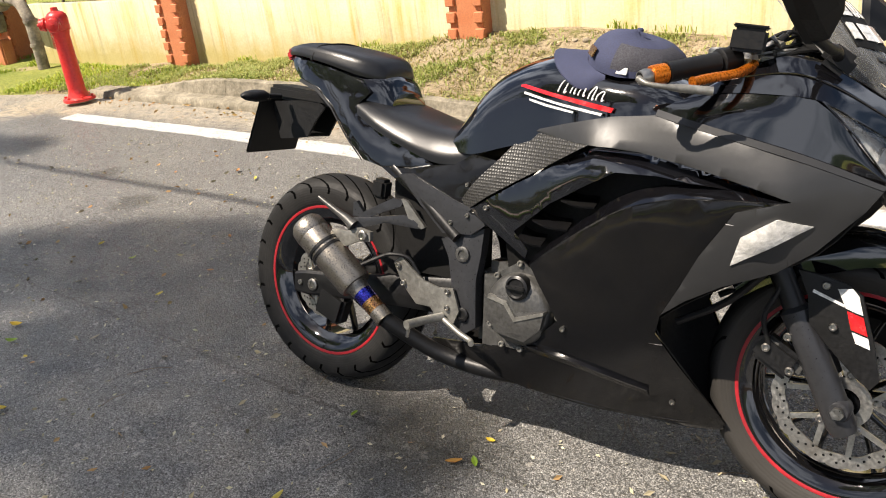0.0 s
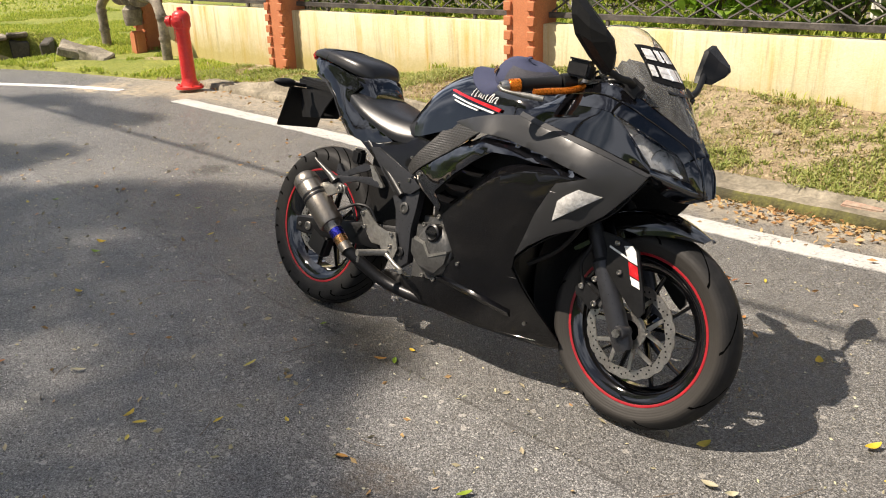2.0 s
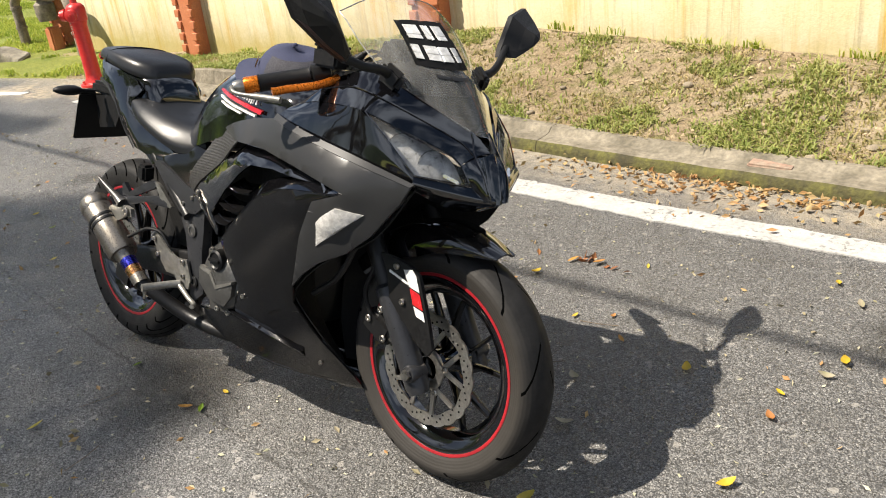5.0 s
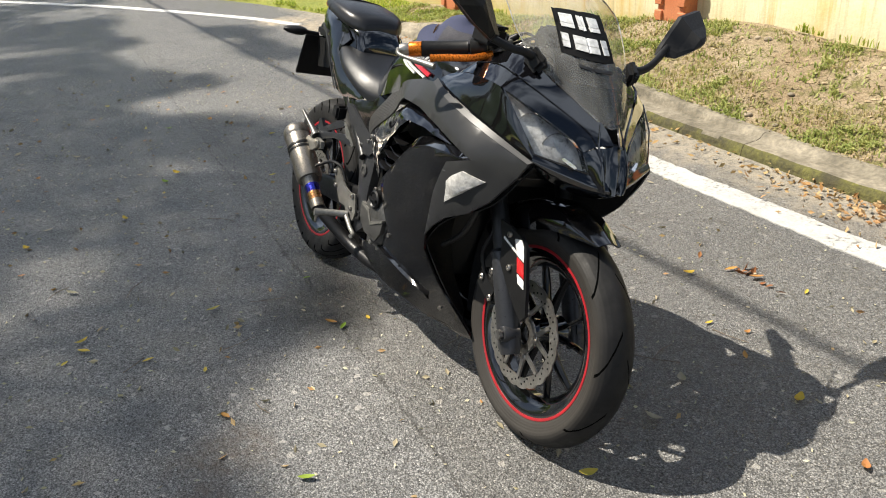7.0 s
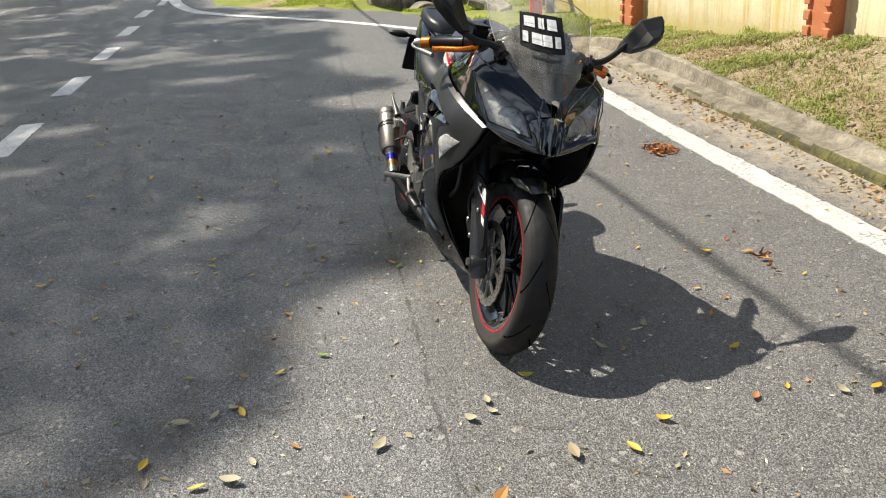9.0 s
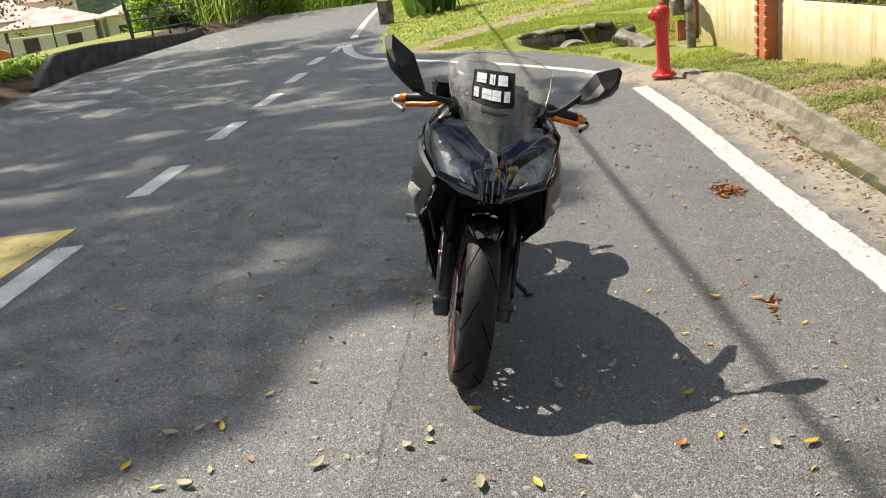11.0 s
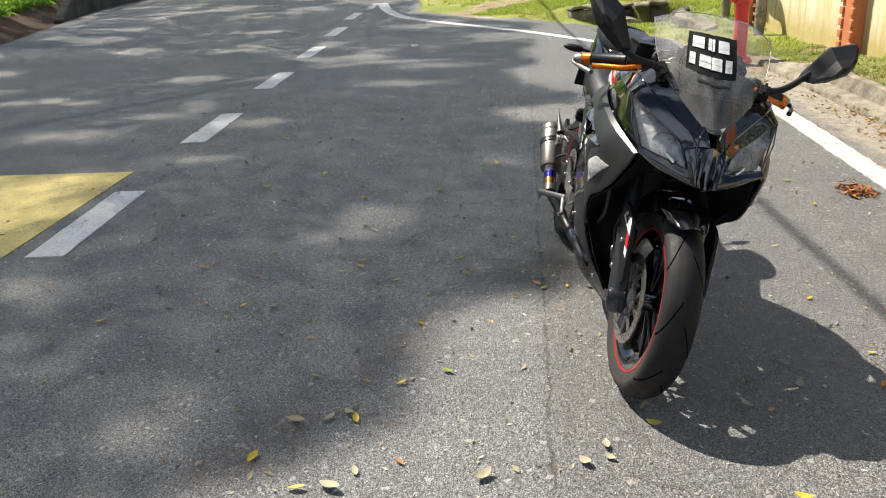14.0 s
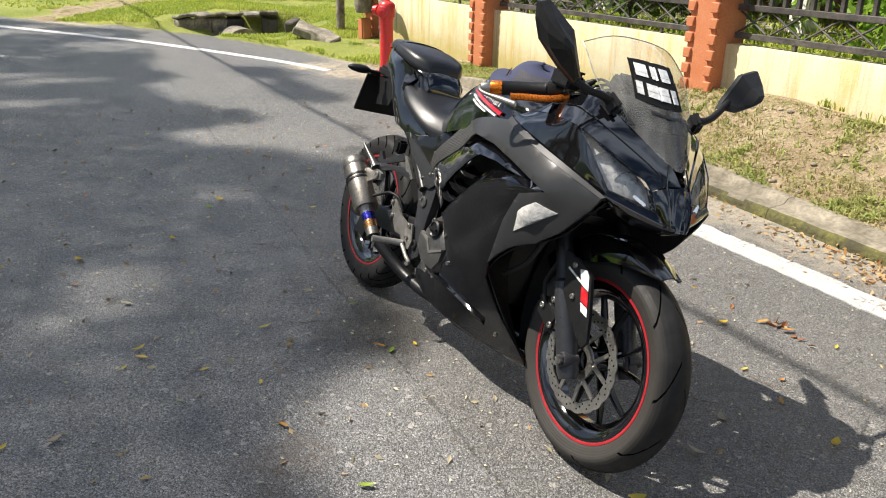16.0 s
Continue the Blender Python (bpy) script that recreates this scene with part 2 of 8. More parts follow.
ASPHALT, SOIL, TURF, WALL = asphalt_mat(), soil_mat(), lawn_mat(), render_wall_mat()
def worn_paint(name, col, wear):
    """Road paint, scuffed grey and worn through to the stones in places."""
    m = mat(name, col, 0.7, col2=tuple(0.82 * v for v in col), scale=9, fine=110, vary=0.2, bump=0.5, dist=0.003)
    n, links, b = nodes_of(m)
    was = b.inputs["Base Color"].links[0].from_socket
    gone = maths(m, "MULTIPLY", ramp(m, noised(m, 55.0, 5, 0.75), wear, wear + 0.05), ramp(m, noised(m, 5.0, 4, 0.6), 0.35, 0.6))
    links.new(mixed(m, gone, was, (0.16, 0.155, 0.145)), b.inputs["Base Color"])
    return m


PAINT = worn_paint("road_paint", (0.47, 0.465, 0.44), 0.53)
# The same white paint, its colour lightened where the markings lie in shade.
DASH = worn_paint("lightened_road_paint", (0.66, 0.655, 0.63), 0.56)
YELLOW = worn_paint("yellow_road_paint", (0.6, 0.48, 0.15), 0.54)
KERB = mat("kerb_concrete", (0.25, 0.22, 0.165), 0.92, col2=(0.12, 0.105, 0.075), scale=7, fine=45, vary=0.3, bump=0.6, dist=0.012, each=0.12)
MOSS = mat("mossy_concrete", (0.12, 0.115, 0.03), 0.95, col2=(0.05, 0.044, 0.022), scale=7, fine=50, vary=0.35, bump=0.7, dist=0.012)
# Brown leaf mould, darkened further for the shade over the bank.
MULCH = mat("shaded_leaf_mould", (0.05, 0.028, 0.014), 0.95, col2=(0.085, 0.046, 0.02), scale=4, fine=30, vary=0.35, bump=0.9, dist=0.05)
SCARRED = mat("broken_concrete", (0.3, 0.27, 0.21), 0.92, col2=(0.1, 0.09, 0.07), scale=5, fine=30, vary=0.3, bump=0.8, dist=0.02)
GATE = mat("white_gate_paint", (0.62, 0.62, 0.6), 0.6, col2=(0.5, 0.5, 0.48), scale=2, fine=20, vary=0.15, bump=0.1)
OLDWALL = mat("old_concrete", (0.09, 0.08, 0.062), 0.92, col2=(0.03, 0.028, 0.022), scale=3, fine=30, vary=0.3, bump=0.7, dist=0.02)
TERRA = mat("terracotta_paint", (0.46, 0.15, 0.06), 0.75, col2=(0.52, 0.2, 0.09), scale=5, fine=70, vary=0.15, bump=0.3, dist=0.004)
IRON = mat("fence_iron", (0.045, 0.042, 0.04), 0.6, 0.3, col2=(0.11, 0.1, 0.09), scale=6, fine=60, vary=0.3, bump=0.3)
RED = mat("hydrant_red", (0.52, 0.022, 0.02), 0.38, col2=(0.6, 0.03, 0.022), scale=6, fine=50, vary=0.12, bump=0.25, dist=0.003, coat=0.3)
PIPE = mat("weathered_pipe", (0.3, 0.26, 0.2), 0.85, 0.0, col2=(0.13, 0.11, 0.085), scale=9, fine=50, vary=0.3, bump=0.6, dist=0.006)
TWIG = mat("dry_twig", (0.17, 0.125, 0.08), 0.9, col2=(0.09, 0.065, 0.045), scale=20, fine=90, bump=0.3)
BARK = mat("bark", (0.09, 0.07, 0.05), 0.95, col2=(0.05, 0.04, 0.03), scale=8, fine=30, vary=0.3, bump=0.9, dist=0.03, stretch=(1, 1, 0.3))
LEAF = leafy("tree_leaf", (0.06, 0.11, 0.025), (0.13, 0.19, 0.045), through_light=0.5)
HEDGE = leafy("hedge_leaf", (0.2, 0.36, 0.04), (0.34, 0.5, 0.07), through_light=0.6)
BAMBOO = leafy("tall_grass_leaf", (0.2, 0.3, 0.04), (0.5, 0.5, 0.16), through_light=0.65)
OLIVE = leafy("olive_leaf", (0.16, 0.17, 0.05), (0.34, 0.28, 0.1), through_light=0.6)
BUSH = leafy("bush_leaf", (0.16, 0.3, 0.03), (0.4, 0.5, 0.08), through_light=0.65)
VERGE_BLADE = leafy("verge_blade", (0.25, 0.3, 0.08), (0.52, 0.5, 0.2), through_light=0.4)
BLADE = leafy("grass_blade", (0.22, 0.32, 0.035), (0.56, 0.57, 0.12), through_light=0.45)
DRY = leafy("dry_grass", (0.32, 0.26, 0.1), (0.45, 0.36, 0.18), through_light=0.2)
ROOF = mat("faded_roof_tile", (0.38, 0.22, 0.18), 0.85, col2=(0.6, 0.5, 0.46), scale=0.6, fine=8, vary=0.2, bump=0.3, dist=0.03)
HOUSE = mat("house_plaster", (0.8, 0.79, 0.74), 0.85, col2=(0.68, 0.66, 0.6), scale=0.5, fine=6, vary=0.12, bump=0.1)


# ---- tools for building ----
def lerp(x, table):
    return float(np.interp(x, [a for a, _ in table], [b for _, b in table]))


def smooth(a, b, v):
    t = min(1.0, max(0.0, (v - a) / (b - a)))
    return t * t * (3 - 2 * t)


def mesh_of(name, bm, material, flat=False):
    me = bpy.data.meshes.new(name)
    bm.to_mesh(me)
    bm.free()
    if material:
        for one in material if isinstance(material, (list, tuple)) else [material]:
            me.materials.append(one)
    if not flat:
        me.polygons.foreach_set("use_smooth", [True] * len(me.polygons))
        me.set_sharp_from_angle(angle=radians(38))
    return me


def part(name, bm, material, parent=None, label="", flat=False):
    """One mesh object from a bmesh, under a thing or a part."""
    ob = new(name, mesh_of(name, bm, material, flat))
    ob.parent = parent
    return tagged(ob, label)


def thing(name, label, category, m=None, group="", kind=""):
    ob = new(name)
    ob.empty_display_size = 0.1
    if m:
        ob.matrix_basis = m
    return tagged(ob, label, category, group, kind)


def structure(name, bm, material, label, category="", flat=False):
    return tagged(part(name, bm, material, None, "", flat), label, category or name.replace("_", " "), "", "structure")


def box(bm, lo, hi, bevel=0.0, m=None, segs=2):
    """A box between two corners, with rounded edges."""
    r = bmesh.ops.create_cube(bm, size=1.0)
    lo, hi = Vector(lo), Vector(hi)
    bmesh.ops.scale(bm, vec=hi - lo, verts=r["verts"])
    bmesh.ops.translate(bm, vec=(lo + hi) / 2, verts=r["verts"])
    vs = r["verts"]
    if bevel:
        es = list({e for v in vs for e in v.link_edges})
        out = bmesh.ops.bevel(bm, geom=es, offset=bevel, segments=segs, affect="EDGES", clamp_overlap=True)
        vs = list({v for f in out["faces"] for v in f.verts} | {v for v in vs if v.is_valid})
    if m:
        bmesh.ops.transform(bm, matrix=m, verts=vs)
    return vs


def tube(bm, pts, radius, sides=10, caps=True):
    """A round bar along points; radius is a number or one for each point."""
    pts = [Vector(p) for p in pts]
    radii = radius if isinstance(radius, (list, tuple)) else [radius] * len(pts)
    rings, side = [], None
    for i, p in enumerate(pts):
        d = (pts[min(i + 1, len(pts) - 1)] - pts[max(i - 1, 0)]).normalized()
        if side is None:
            side = d.orthogonal().normalized()
        side = (side - d * side.dot(d)).normalized()
        up = d.cross(side)
        rings.append([bm.verts.new(p + radii[i] * (math.cos(a) * side + math.sin(a) * up)) for a in (2 * math.pi * k / sides for k in range(sides))])
    for a, b in zip(rings, rings[1:]):
        for k in range(sides):
            bm.faces.new((a[k], a[(k + 1) % sides], b[(k + 1) % sides], b[k]))
    if caps:
        bm.faces.new(rings[0][::-1])
        bm.faces.new(rings[-1])


def curve_pts(pts, steps=6):
    """Points along a smooth line through the given ones."""
    P = [Vector(p) for p in pts]
    P = [2 * P[0] - P[1], *P, 2 * P[-1] - P[-2]]
    out = []
    for i in range(1, len(P) - 2):
        a, b, c, d = P[i - 1:i + 3]
        for k in range(steps):
            t = k / steps
            out.append(0.5 * (2 * b + (c - a) * t + (2 * a - 5 * b + 4 * c - d) * t * t + (3 * b - 3 * c + d - a) * t ** 3))
    return out + [P[-2]]


def lathe(bm, profile, sides=32, axis="Z", m=None, closed=False):
    """Turns (radius, along) points round an axis."""
    rings = []
    for r, h in profile:
        ring = []
        for k in range(sides):
            a = 2 * math.pi * k / sides
            c, s = r * math.cos(a), r * math.sin(a)
            p = {"Z": (c, s, h), "Y": (c, h, s), "X": (h, c, s)}[axis]
            ring.append(bm.verts.new(m @ Vector(p) if m else p))
        rings.append(ring)
    pairs = list(zip(rings, rings[1:])) + ([(rings[-1], rings[0])] if closed else [])
    for a, b in pairs:
        for k in range(sides):
            bm.faces.new((a[k], a[(k + 1) % sides], b[(k + 1) % sides], b[k]))
    if not closed:
        if profile[0][0] > 1e-4:
            bm.faces.new(rings[0][::-1])
        if profile[-1][0] > 1e-4:
            bm.faces.new(rings[-1])
    bmesh.ops.recalc_face_normals(bm, faces=bm.faces)


def prism(bm, outline, lo, hi, plane="xz"):
    """An outline pushed from lo to hi across its plane."""
    def at(p, d):
        return {"xz": (p[0], d, p[1]), "xy": (p[0], p[1], d), "yz": (d, p[0], p[1])}[plane]
    a, b = [bm.verts.new(at(p, lo)) for p in outline], [bm.verts.new(at(p, hi)) for p in outline]
    n = len(outline)
    bm.faces.new(a), bm.faces.new(b[::-1])
    for i in range(n):
        bm.faces.new((a[i], b[i], b[(i + 1) % n], a[(i + 1) % n]))
    bmesh.ops.recalc_face_normals(bm, faces=bm.faces)


def fbm(x, y, z=0.0, scale=1.0):
    return noise.fractal(Vector((x * scale, y * scale, z * scale)), 1.0, 2.0, 4)


# ---- the lie of the land ----
def rise(x):
    t = min(max(0.0, -x - 9), 27)
    return 0.022 * (math.sqrt(t * t + 9) - 3) - (0.04 * (-36 - x) if x < -36 else 0)


KERB_Y = [(-7.4, 4.24), (-6.5, 4.2), (-4, 4.07), (-2, 3.9), (-1, 3.81), (0.4, 3.75), (40, 3.7)]
ROAD_RIGHT = [(-60, -2.2), (-34, -0.35), (-23, 0.1), (-18.8, 0.25), (-16.4, 0.45), (-14.6, 0.5), (-13.7, 1.1), (-13, 2.1), (-11.2, 3.2), (-9.6, 3.8), (-8, 4.12), (-7.4, 4.24)]
ROAD_LEFT = [(-60, -6.4), (-31, -5.7), (-28, -6.6), (-25.7, -6.7), (-21, -7.2), (-18.5, -7.4), (-15.6, -7.0), (-11, -6.35), (-9, -6.4), (40, -6.3)]


def road_right(x):
    return lerp(x, KERB_Y) if x > -7.4 else lerp(x, ROAD_RIGHT)


def kerb_top(x):
    return (0.085 + 0.1 * smooth(-1.0, -4.5, x)) * (0.3 + 0.7 * smooth(-6.7, -5.2, x))


def verge_foot(x):
    return 0.1 + 0.28 * math.exp(-((x + 3) / 2) ** 2) + 0.12 * smooth(-4, 0, x)


def culvert_line(y):
    """Where the culvert's headwall stands across the lawn, bowed away from the road."""
    return -12.2 - 0.16 * math.sin(math.pi * (y - 2.9) / 1.75) if 2.9 < y < 4.65 else -12.2


def lie(x, y):
    """The height of the ground beside the road."""
    base, right, left = rise(x), road_right(x), lerp(x, ROAD_LEFT)
    if y < left - 0.2:
        out = left - y
        return base + 0.34 * smooth(0.2, 1.2, out) - 1.3 * smooth(3.0, 16.0, out)
    if y < right + (0.16 if x > -7.0 else 0.05):
        return base - 0.05
    verge = kerb_top(x) - 0.015 + (verge_foot(x) - kerb_top(x)) * smooth(0.15, 1.25, y - right) + 0.05 * fbm(x, y, 0, 1.6) * smooth(0.12, 0.5, y - right)
    lawn = base + 0.02 + 0.035 * min(y - right, 30.0) + 0.03 * fbm(x, y, 5, 0.7)
    if y > 5.25:
        verge = 0.55 + 0.01 * (y - 5.2)
    z = lawn + (verge - lawn) * smooth(-8.2, -7.0, x)
    if x < -10.2 and 0 < y:
        d, along = culvert_line(y) - x, y - 3.8
        cut = math.exp(-(((x + 11.85) / 0.8) ** 2 + ((y - 4.15) / 0.75) ** 2) ** 2)
        z += 0.13 * smooth(0.0, 0.2, d) * smooth(3.2, 0.6, d) * math.exp(-(along / 1.3) ** 4) - 0.4 * cut * (1 - smooth(-0.05, 0.1, d))
    return z


def on_path(x, y):
    """The trodden earth path that crosses the lawn from the corner of the road."""
    if not (-24 < x < -12.8 and y > 0.4):
        return False
    mid = lerp(y, [(0.6, -13.3), (0.9, -13.6), (2.0, -14.9), (3.4, -17.0), (4.9, -18.1), (9.0, -22.0)])
    return abs(x - mid + 0.5 * fbm(x, y, 6, 0.8)) < 0.7 + 0.3 * fbm(x, y, 9, 2.0)


def steps(*runs):
    out = []
    for a, b, d in runs:
        out += list(np.arange(a, b, d))
    return out


def build_ground():
    xs = steps((-400, -140, 60), (-140, -40, 6), (-40, -16, 0.8), (-16, 3, 0.1), (3, 60, 4), (60, 401, 60))
    ys = steps((-400, -90, 60), (-90, -14, 4), (-14, -5, 0.4), (-5, 3.4, 0.8), (3.4, 5.4, 0.06), (5.4, 14, 0.4), (14, 90, 5), (90, 401, 60))
    verts = [(x, y, lie(x, y)) for x in xs for y in ys]
    n = len(ys)
    faces = [(i * n + j, (i + 1) * n + j, (i + 1) * n + j + 1, i * n + j + 1) for i in range(len(xs) - 1) for j in range(n - 1)]
    me = bpy.data.meshes.new("ground")
    me.from_pydata(verts, [], faces)
    me.materials.append(SOIL), me.materials.append(TURF), me.materials.append(MULCH)
    for p in me.polygons:
        x, y, _ = p.center
        soil = -7.9 + 0.6 * fbm(x, y, 2, 1.5) < x and 3.0 < y < 5.2
        bank = y < 0 and lerp(x, ROAD_LEFT) - 1.5 < y
        path = on_path(x, y)
        p.material_index = 2 if bank else 0 if soil or path else 1
    me.polygons.foreach_set("use_smooth", [True] * len(me.polygons))
    tagged(new("ground", me), "dry soil verge and mown grass beside a road", "ground", "", "structure")


def build_road():
    xs = steps((-62, -16, 1.0), (-16, 4, 0.25), (4, 41, 2))
    verts, faces, n = [], [], 25
    for x in xs:
        a, b = lerp(x, ROAD_LEFT), road_right(x) + 0.03
        for j in range(n):
            y = a + (b - a) * j / (n - 1)
            verts.append((x, y, rise(x)))
    for i in range(len(xs) - 1):
        faces += [(i * n + j, (i + 1) * n + j, (i + 1) * n + j + 1, i * n + j + 1) for j in range(n - 1)]
    me = bpy.data.meshes.new("road")
    me.from_pydata(verts, [], faces)
    me.materials.append(ASPHALT)
    me.polygons.foreach_set("use_smooth", [True] * len(me.polygons))
    tagged(new("road", me), "worn grey asphalt road with fine chippings and a long crack", "road", "", "structure")


def stripe(name, centre, width, label, material=None, ragged=0.006, step=0.03):
    """A painted band along a line on the road, a few millimetres thick, with chipped edges."""
    bm = bmesh.new()
    P, centre = [], [Vector((c[0], c[1])) for c in centre]
    for a, b in zip(centre, centre[1:]):
        k = max(1, int((b - a).length / step))
        P += [a + (b - a) * i / k for i in range(k)]
    P.append(centre[-1])
    rows = []
    for i, p in enumerate(P):
        d = (P[min(i + 1, len(P) - 1)] - P[max(0, i - 1)]).normalized()
        side = Vector((-d.y, d.x))
        w = width[0] + (width[1] - width[0]) * i / (len(P) - 1) if isinstance(width, tuple) else width
        w1, w2 = w / 2 + ragged * fbm(p.x, p.y, 1, 11), w / 2 + ragged * fbm(p.x, p.y, 7, 11)
        q, r = p + side * w1, p - side * w2
        z = rise(p.x)
        rows.append([bm.verts.new((q.x, q.y, z)), bm.verts.new((q.x, q.y, z + 0.005)), bm.verts.new((r.x, r.y, z + 0.005)), bm.verts.new((r.x, r.y, z))])
    for a, b in zip(rows, rows[1:]):
        for k in range(3):
            bm.faces.new((a[k], b[k], b[k + 1], a[k + 1]))
    bm.faces.new(rows[0]), bm.faces.new(rows[-1][::-1])
    bmesh.ops.recalc_face_normals(bm, faces=bm.faces)
    return structure(name, bm, material or PAINT, label, "road marking", True)


def build_markings():
    edge = "worn white painted edge line on the asphalt"
    stripe("edge_line", curve_pts([(40, 3.28, 0), (8, 3.3, 0), (0.4, 3.325, 0), (-1, 3.36, 0), (-2.5, 3.44, 0), (-4.5, 3.58, 0), (-6.45, 3.66, 0)], 8), 0.16, edge, ragged=0.012)
    stripe("edge_line_bend", [(p.x, p.y) for p in curve_pts([(-7.5, 3.62, 0), (-8.6, 3.27, 0), (-10.7, 2.23, 0), (-13.05, 0.56, 0), (-14.05, 0.04, 0), (-15.4, -0.3, 0), (-16.9, -0.5, 0)], 8)], (0.105, 0.23), edge, DASH, ragged=0.012)
    stripe("edge_line_hook", [(-16.95, -0.64), (-15.7, -0.68)], 0.14, edge, DASH, ragged=0.01)
    stripe("edge_line_far", [(-18.5, -0.5), (-24, -0.62), (-34, -0.66)], 0.18, edge)
    for i in range(-4, 6):
        x = -1.65 - 2.43 * i
        stripe("centre_line_%d" % (i + 5), [(x, -0.96 + 0.012 * i), (x - 1.12, -0.945 + 0.024 * i)], 0.19, "white painted centre line dash on the asphalt", DASH)
    bm = bmesh.new()
    def z4(p, h=0.005):
        return (p[0], p[1], rise(p[0]) + h)
    # a yellow chevron-edged island with a bare wedge in it
    for ring in ([(-3.25, -1.1), (-3.3, -2.6), (-3.3, -4.4), (-2.75, -2.75)], [(-3.25, -1.1), (-2.75, -2.75), (-2.26, -1.72), (-1.03, -1.2)],
                 [(-1.03, -1.2), (-2.26, -1.72), (-1.0, -2.2), (0.6, -1.25)]):
        prism(bm, ring[::-1], 0.0, 0.005, "xy")
    structure("yellow_marking", bm, YELLOW, "faded yellow painted wedge on the asphalt", "road marking", True)


def build_kerb():
    """Cast kerb stones along the verge, chipped and uneven, each butting the next."""
    run = thing("kerb", "weathered concrete kerb with mossy face beside the road", "kerb", kind="structure")
    x = -7.0
    rng = random.Random(4)
    while x < 9:
        a, b = x, x + 1.8
        bm = bmesh.new()
        rows = []
        n = 41
        for i in range(n):
            u = a + 0.002 + (b - a - 0.004) * i / (n - 1)
            y, h = road_right(u), kerb_top(u) + 0.004
            j = 0.0045
            low = min(h - 0.004, 0.058)
            prof = [(-0.012, -0.05), (-0.006, 0.02), (0.0, low * 0.75), (0.012, low), (0.1, low + 0.006), (0.125, low + 0.01), (0.135, (low + h) / 2), (0.145, h - 0.008), (0.16, h), (0.215, h - 0.002), (0.22, -0.05)]
            rows.append([bm.verts.new((u, y + p + j * noise.noise(Vector((u * 7, k * 3, 1))), q + (j * noise.noise(Vector((u * 6, k * 2, 4))) if k else 0))) for k, (p, q) in enumerate(prof)])
        for r, s in zip(rows, rows[1:]):
            for k in range(len(r) - 1):
                f = bm.faces.new((r[k], s[k], s[k + 1], r[k + 1]))
                f.material_index = 1 if (k < 3 and 0.8 * fbm(r[0].co.x, k * 0.4, 6, 3.0) + 0.25 * (r[0].co.x + 3) > 0) else 0
        bm.faces.new(rows[0]), bm.faces.new(rows[-1][::-1])
        bmesh.ops.recalc_face_normals(bm, faces=bm.faces)
        part("kerb_stone", bm, [KERB, MOSS], run)
        x = b
    return run


def build_wall():
    bm = bmesh.new()
    n = 90
    rows = []
    for i in range(n + 1):
        x = -9.35 + (9.35 + 9.0) * i / n
        w = 0.004 * noise.noise(Vector((x * 2, 0, 0)))
        prof = [(5.17, -0.1), (5.17 + w, 0.35), (5.172, 0.69), (5.178, 0.7), (5.32, 0.7), (5.328, 0.69), (5.33, -0.1)]
        rows.append([bm.verts.new((x, y, z)) for y, z in prof])
    for a, b in zip(rows, rows[1:]):
        for k in range(len(a) - 1):
            bm.faces.new((a[k], b[k], b[k + 1], a[k + 1]))
    bm.faces.new(rows[0][::-1]), bm.faces.new(rows[-1])
    bmesh.ops.recalc_face_normals(bm, faces=bm.faces)
    structure("wall_garden", bm, WALL, "low cream rendered garden wall streaked by rain", "wall")


def build_pillar():
    """A square pier with toothed brick-like blocks up both edges of its face."""
    p = thing("pillar", "terracotta painted brick pillar with toothed edges in a garden wall", "pillar", group="garden wall pillars")
    bm = bmesh.new()
    box(bm, (-0.14, 0.0, -0.3), (0.14, 0.3, 1.9), 0.006)
    part("pier", bm, TERRA, p)
    bm = bmesh.new()
    box(bm, (-0.19, -0.05, 1.9), (0.19, 0.35, 1.98), 0.01)
    part("cap_slab", bm, TERRA, p)
    bm = bmesh.new()
    box(bm, (0, 0, 0), (0.075, 0.05, 0.075), 0.006, None, 1)
    shared = mesh_of("block", bm, TERRA)
    for k in range(16):
        for x in (-0.155, 0.08):
            ob = new("block", shared)
            ob.parent, ob.location = p, (x, -0.022, 0.03 + 0.115 * k)
    return p


def build_fence(x0, x1):
    f = thing("iron_fence", "dark rusty iron fence panel with crossed bars on the wall", "fence", group="garden fence panels")
    def bar(name, lo, hi):
        bm = bmesh.new()
        box(bm, lo, hi, 0.004, None, 1)
        part(name, bm, IRON, f)
    y = 5.25
    for z in (0.765, 0.965, 1.62):
        bar("rail", (x0, y - 0.02, z - 0.022), (x1, y + 0.02, z + 0.022))
    n = round((x1 - x0) / 0.98)
    for i in range(n):
        x = x0 + (x1 - x0) * (i + 0.5) / n
        bar("foot", (x - 0.014, y - 0.014, 0.695), (x + 0.014, y + 0.014, 0.745))
    n = round((x1 - x0) / 0.115)
    bm = bmesh.new()
    box(bm, (-0.016, -0.016, 0.985), (0.016, 0.016, 1.6), 0.003, None, 1)
    upright = mesh_of("upright", bm, IRON)
    for i in range(n):
        ob = new("upright", upright)
        ob.parent, ob.location = f, (x0 + (x1 - x0) * (i + 0.5) / n, y, 0)
    n = round((x1 - x0) / 0.3)
    for i in range(n):
        a, b = x0 + (x1 - x0) * i / n + 0.02, x0 + (x1 - x0) * (i + 1) / n - 0.02
        for z0, z1 in ((0.79, 0.94), (0.94, 0.79)):
            bm = bmesh.new()
            tube(bm, [(a, y, z0), (b, y, z1)], 0.008, 5)
            part("cross_bar", bm, IRON, f)


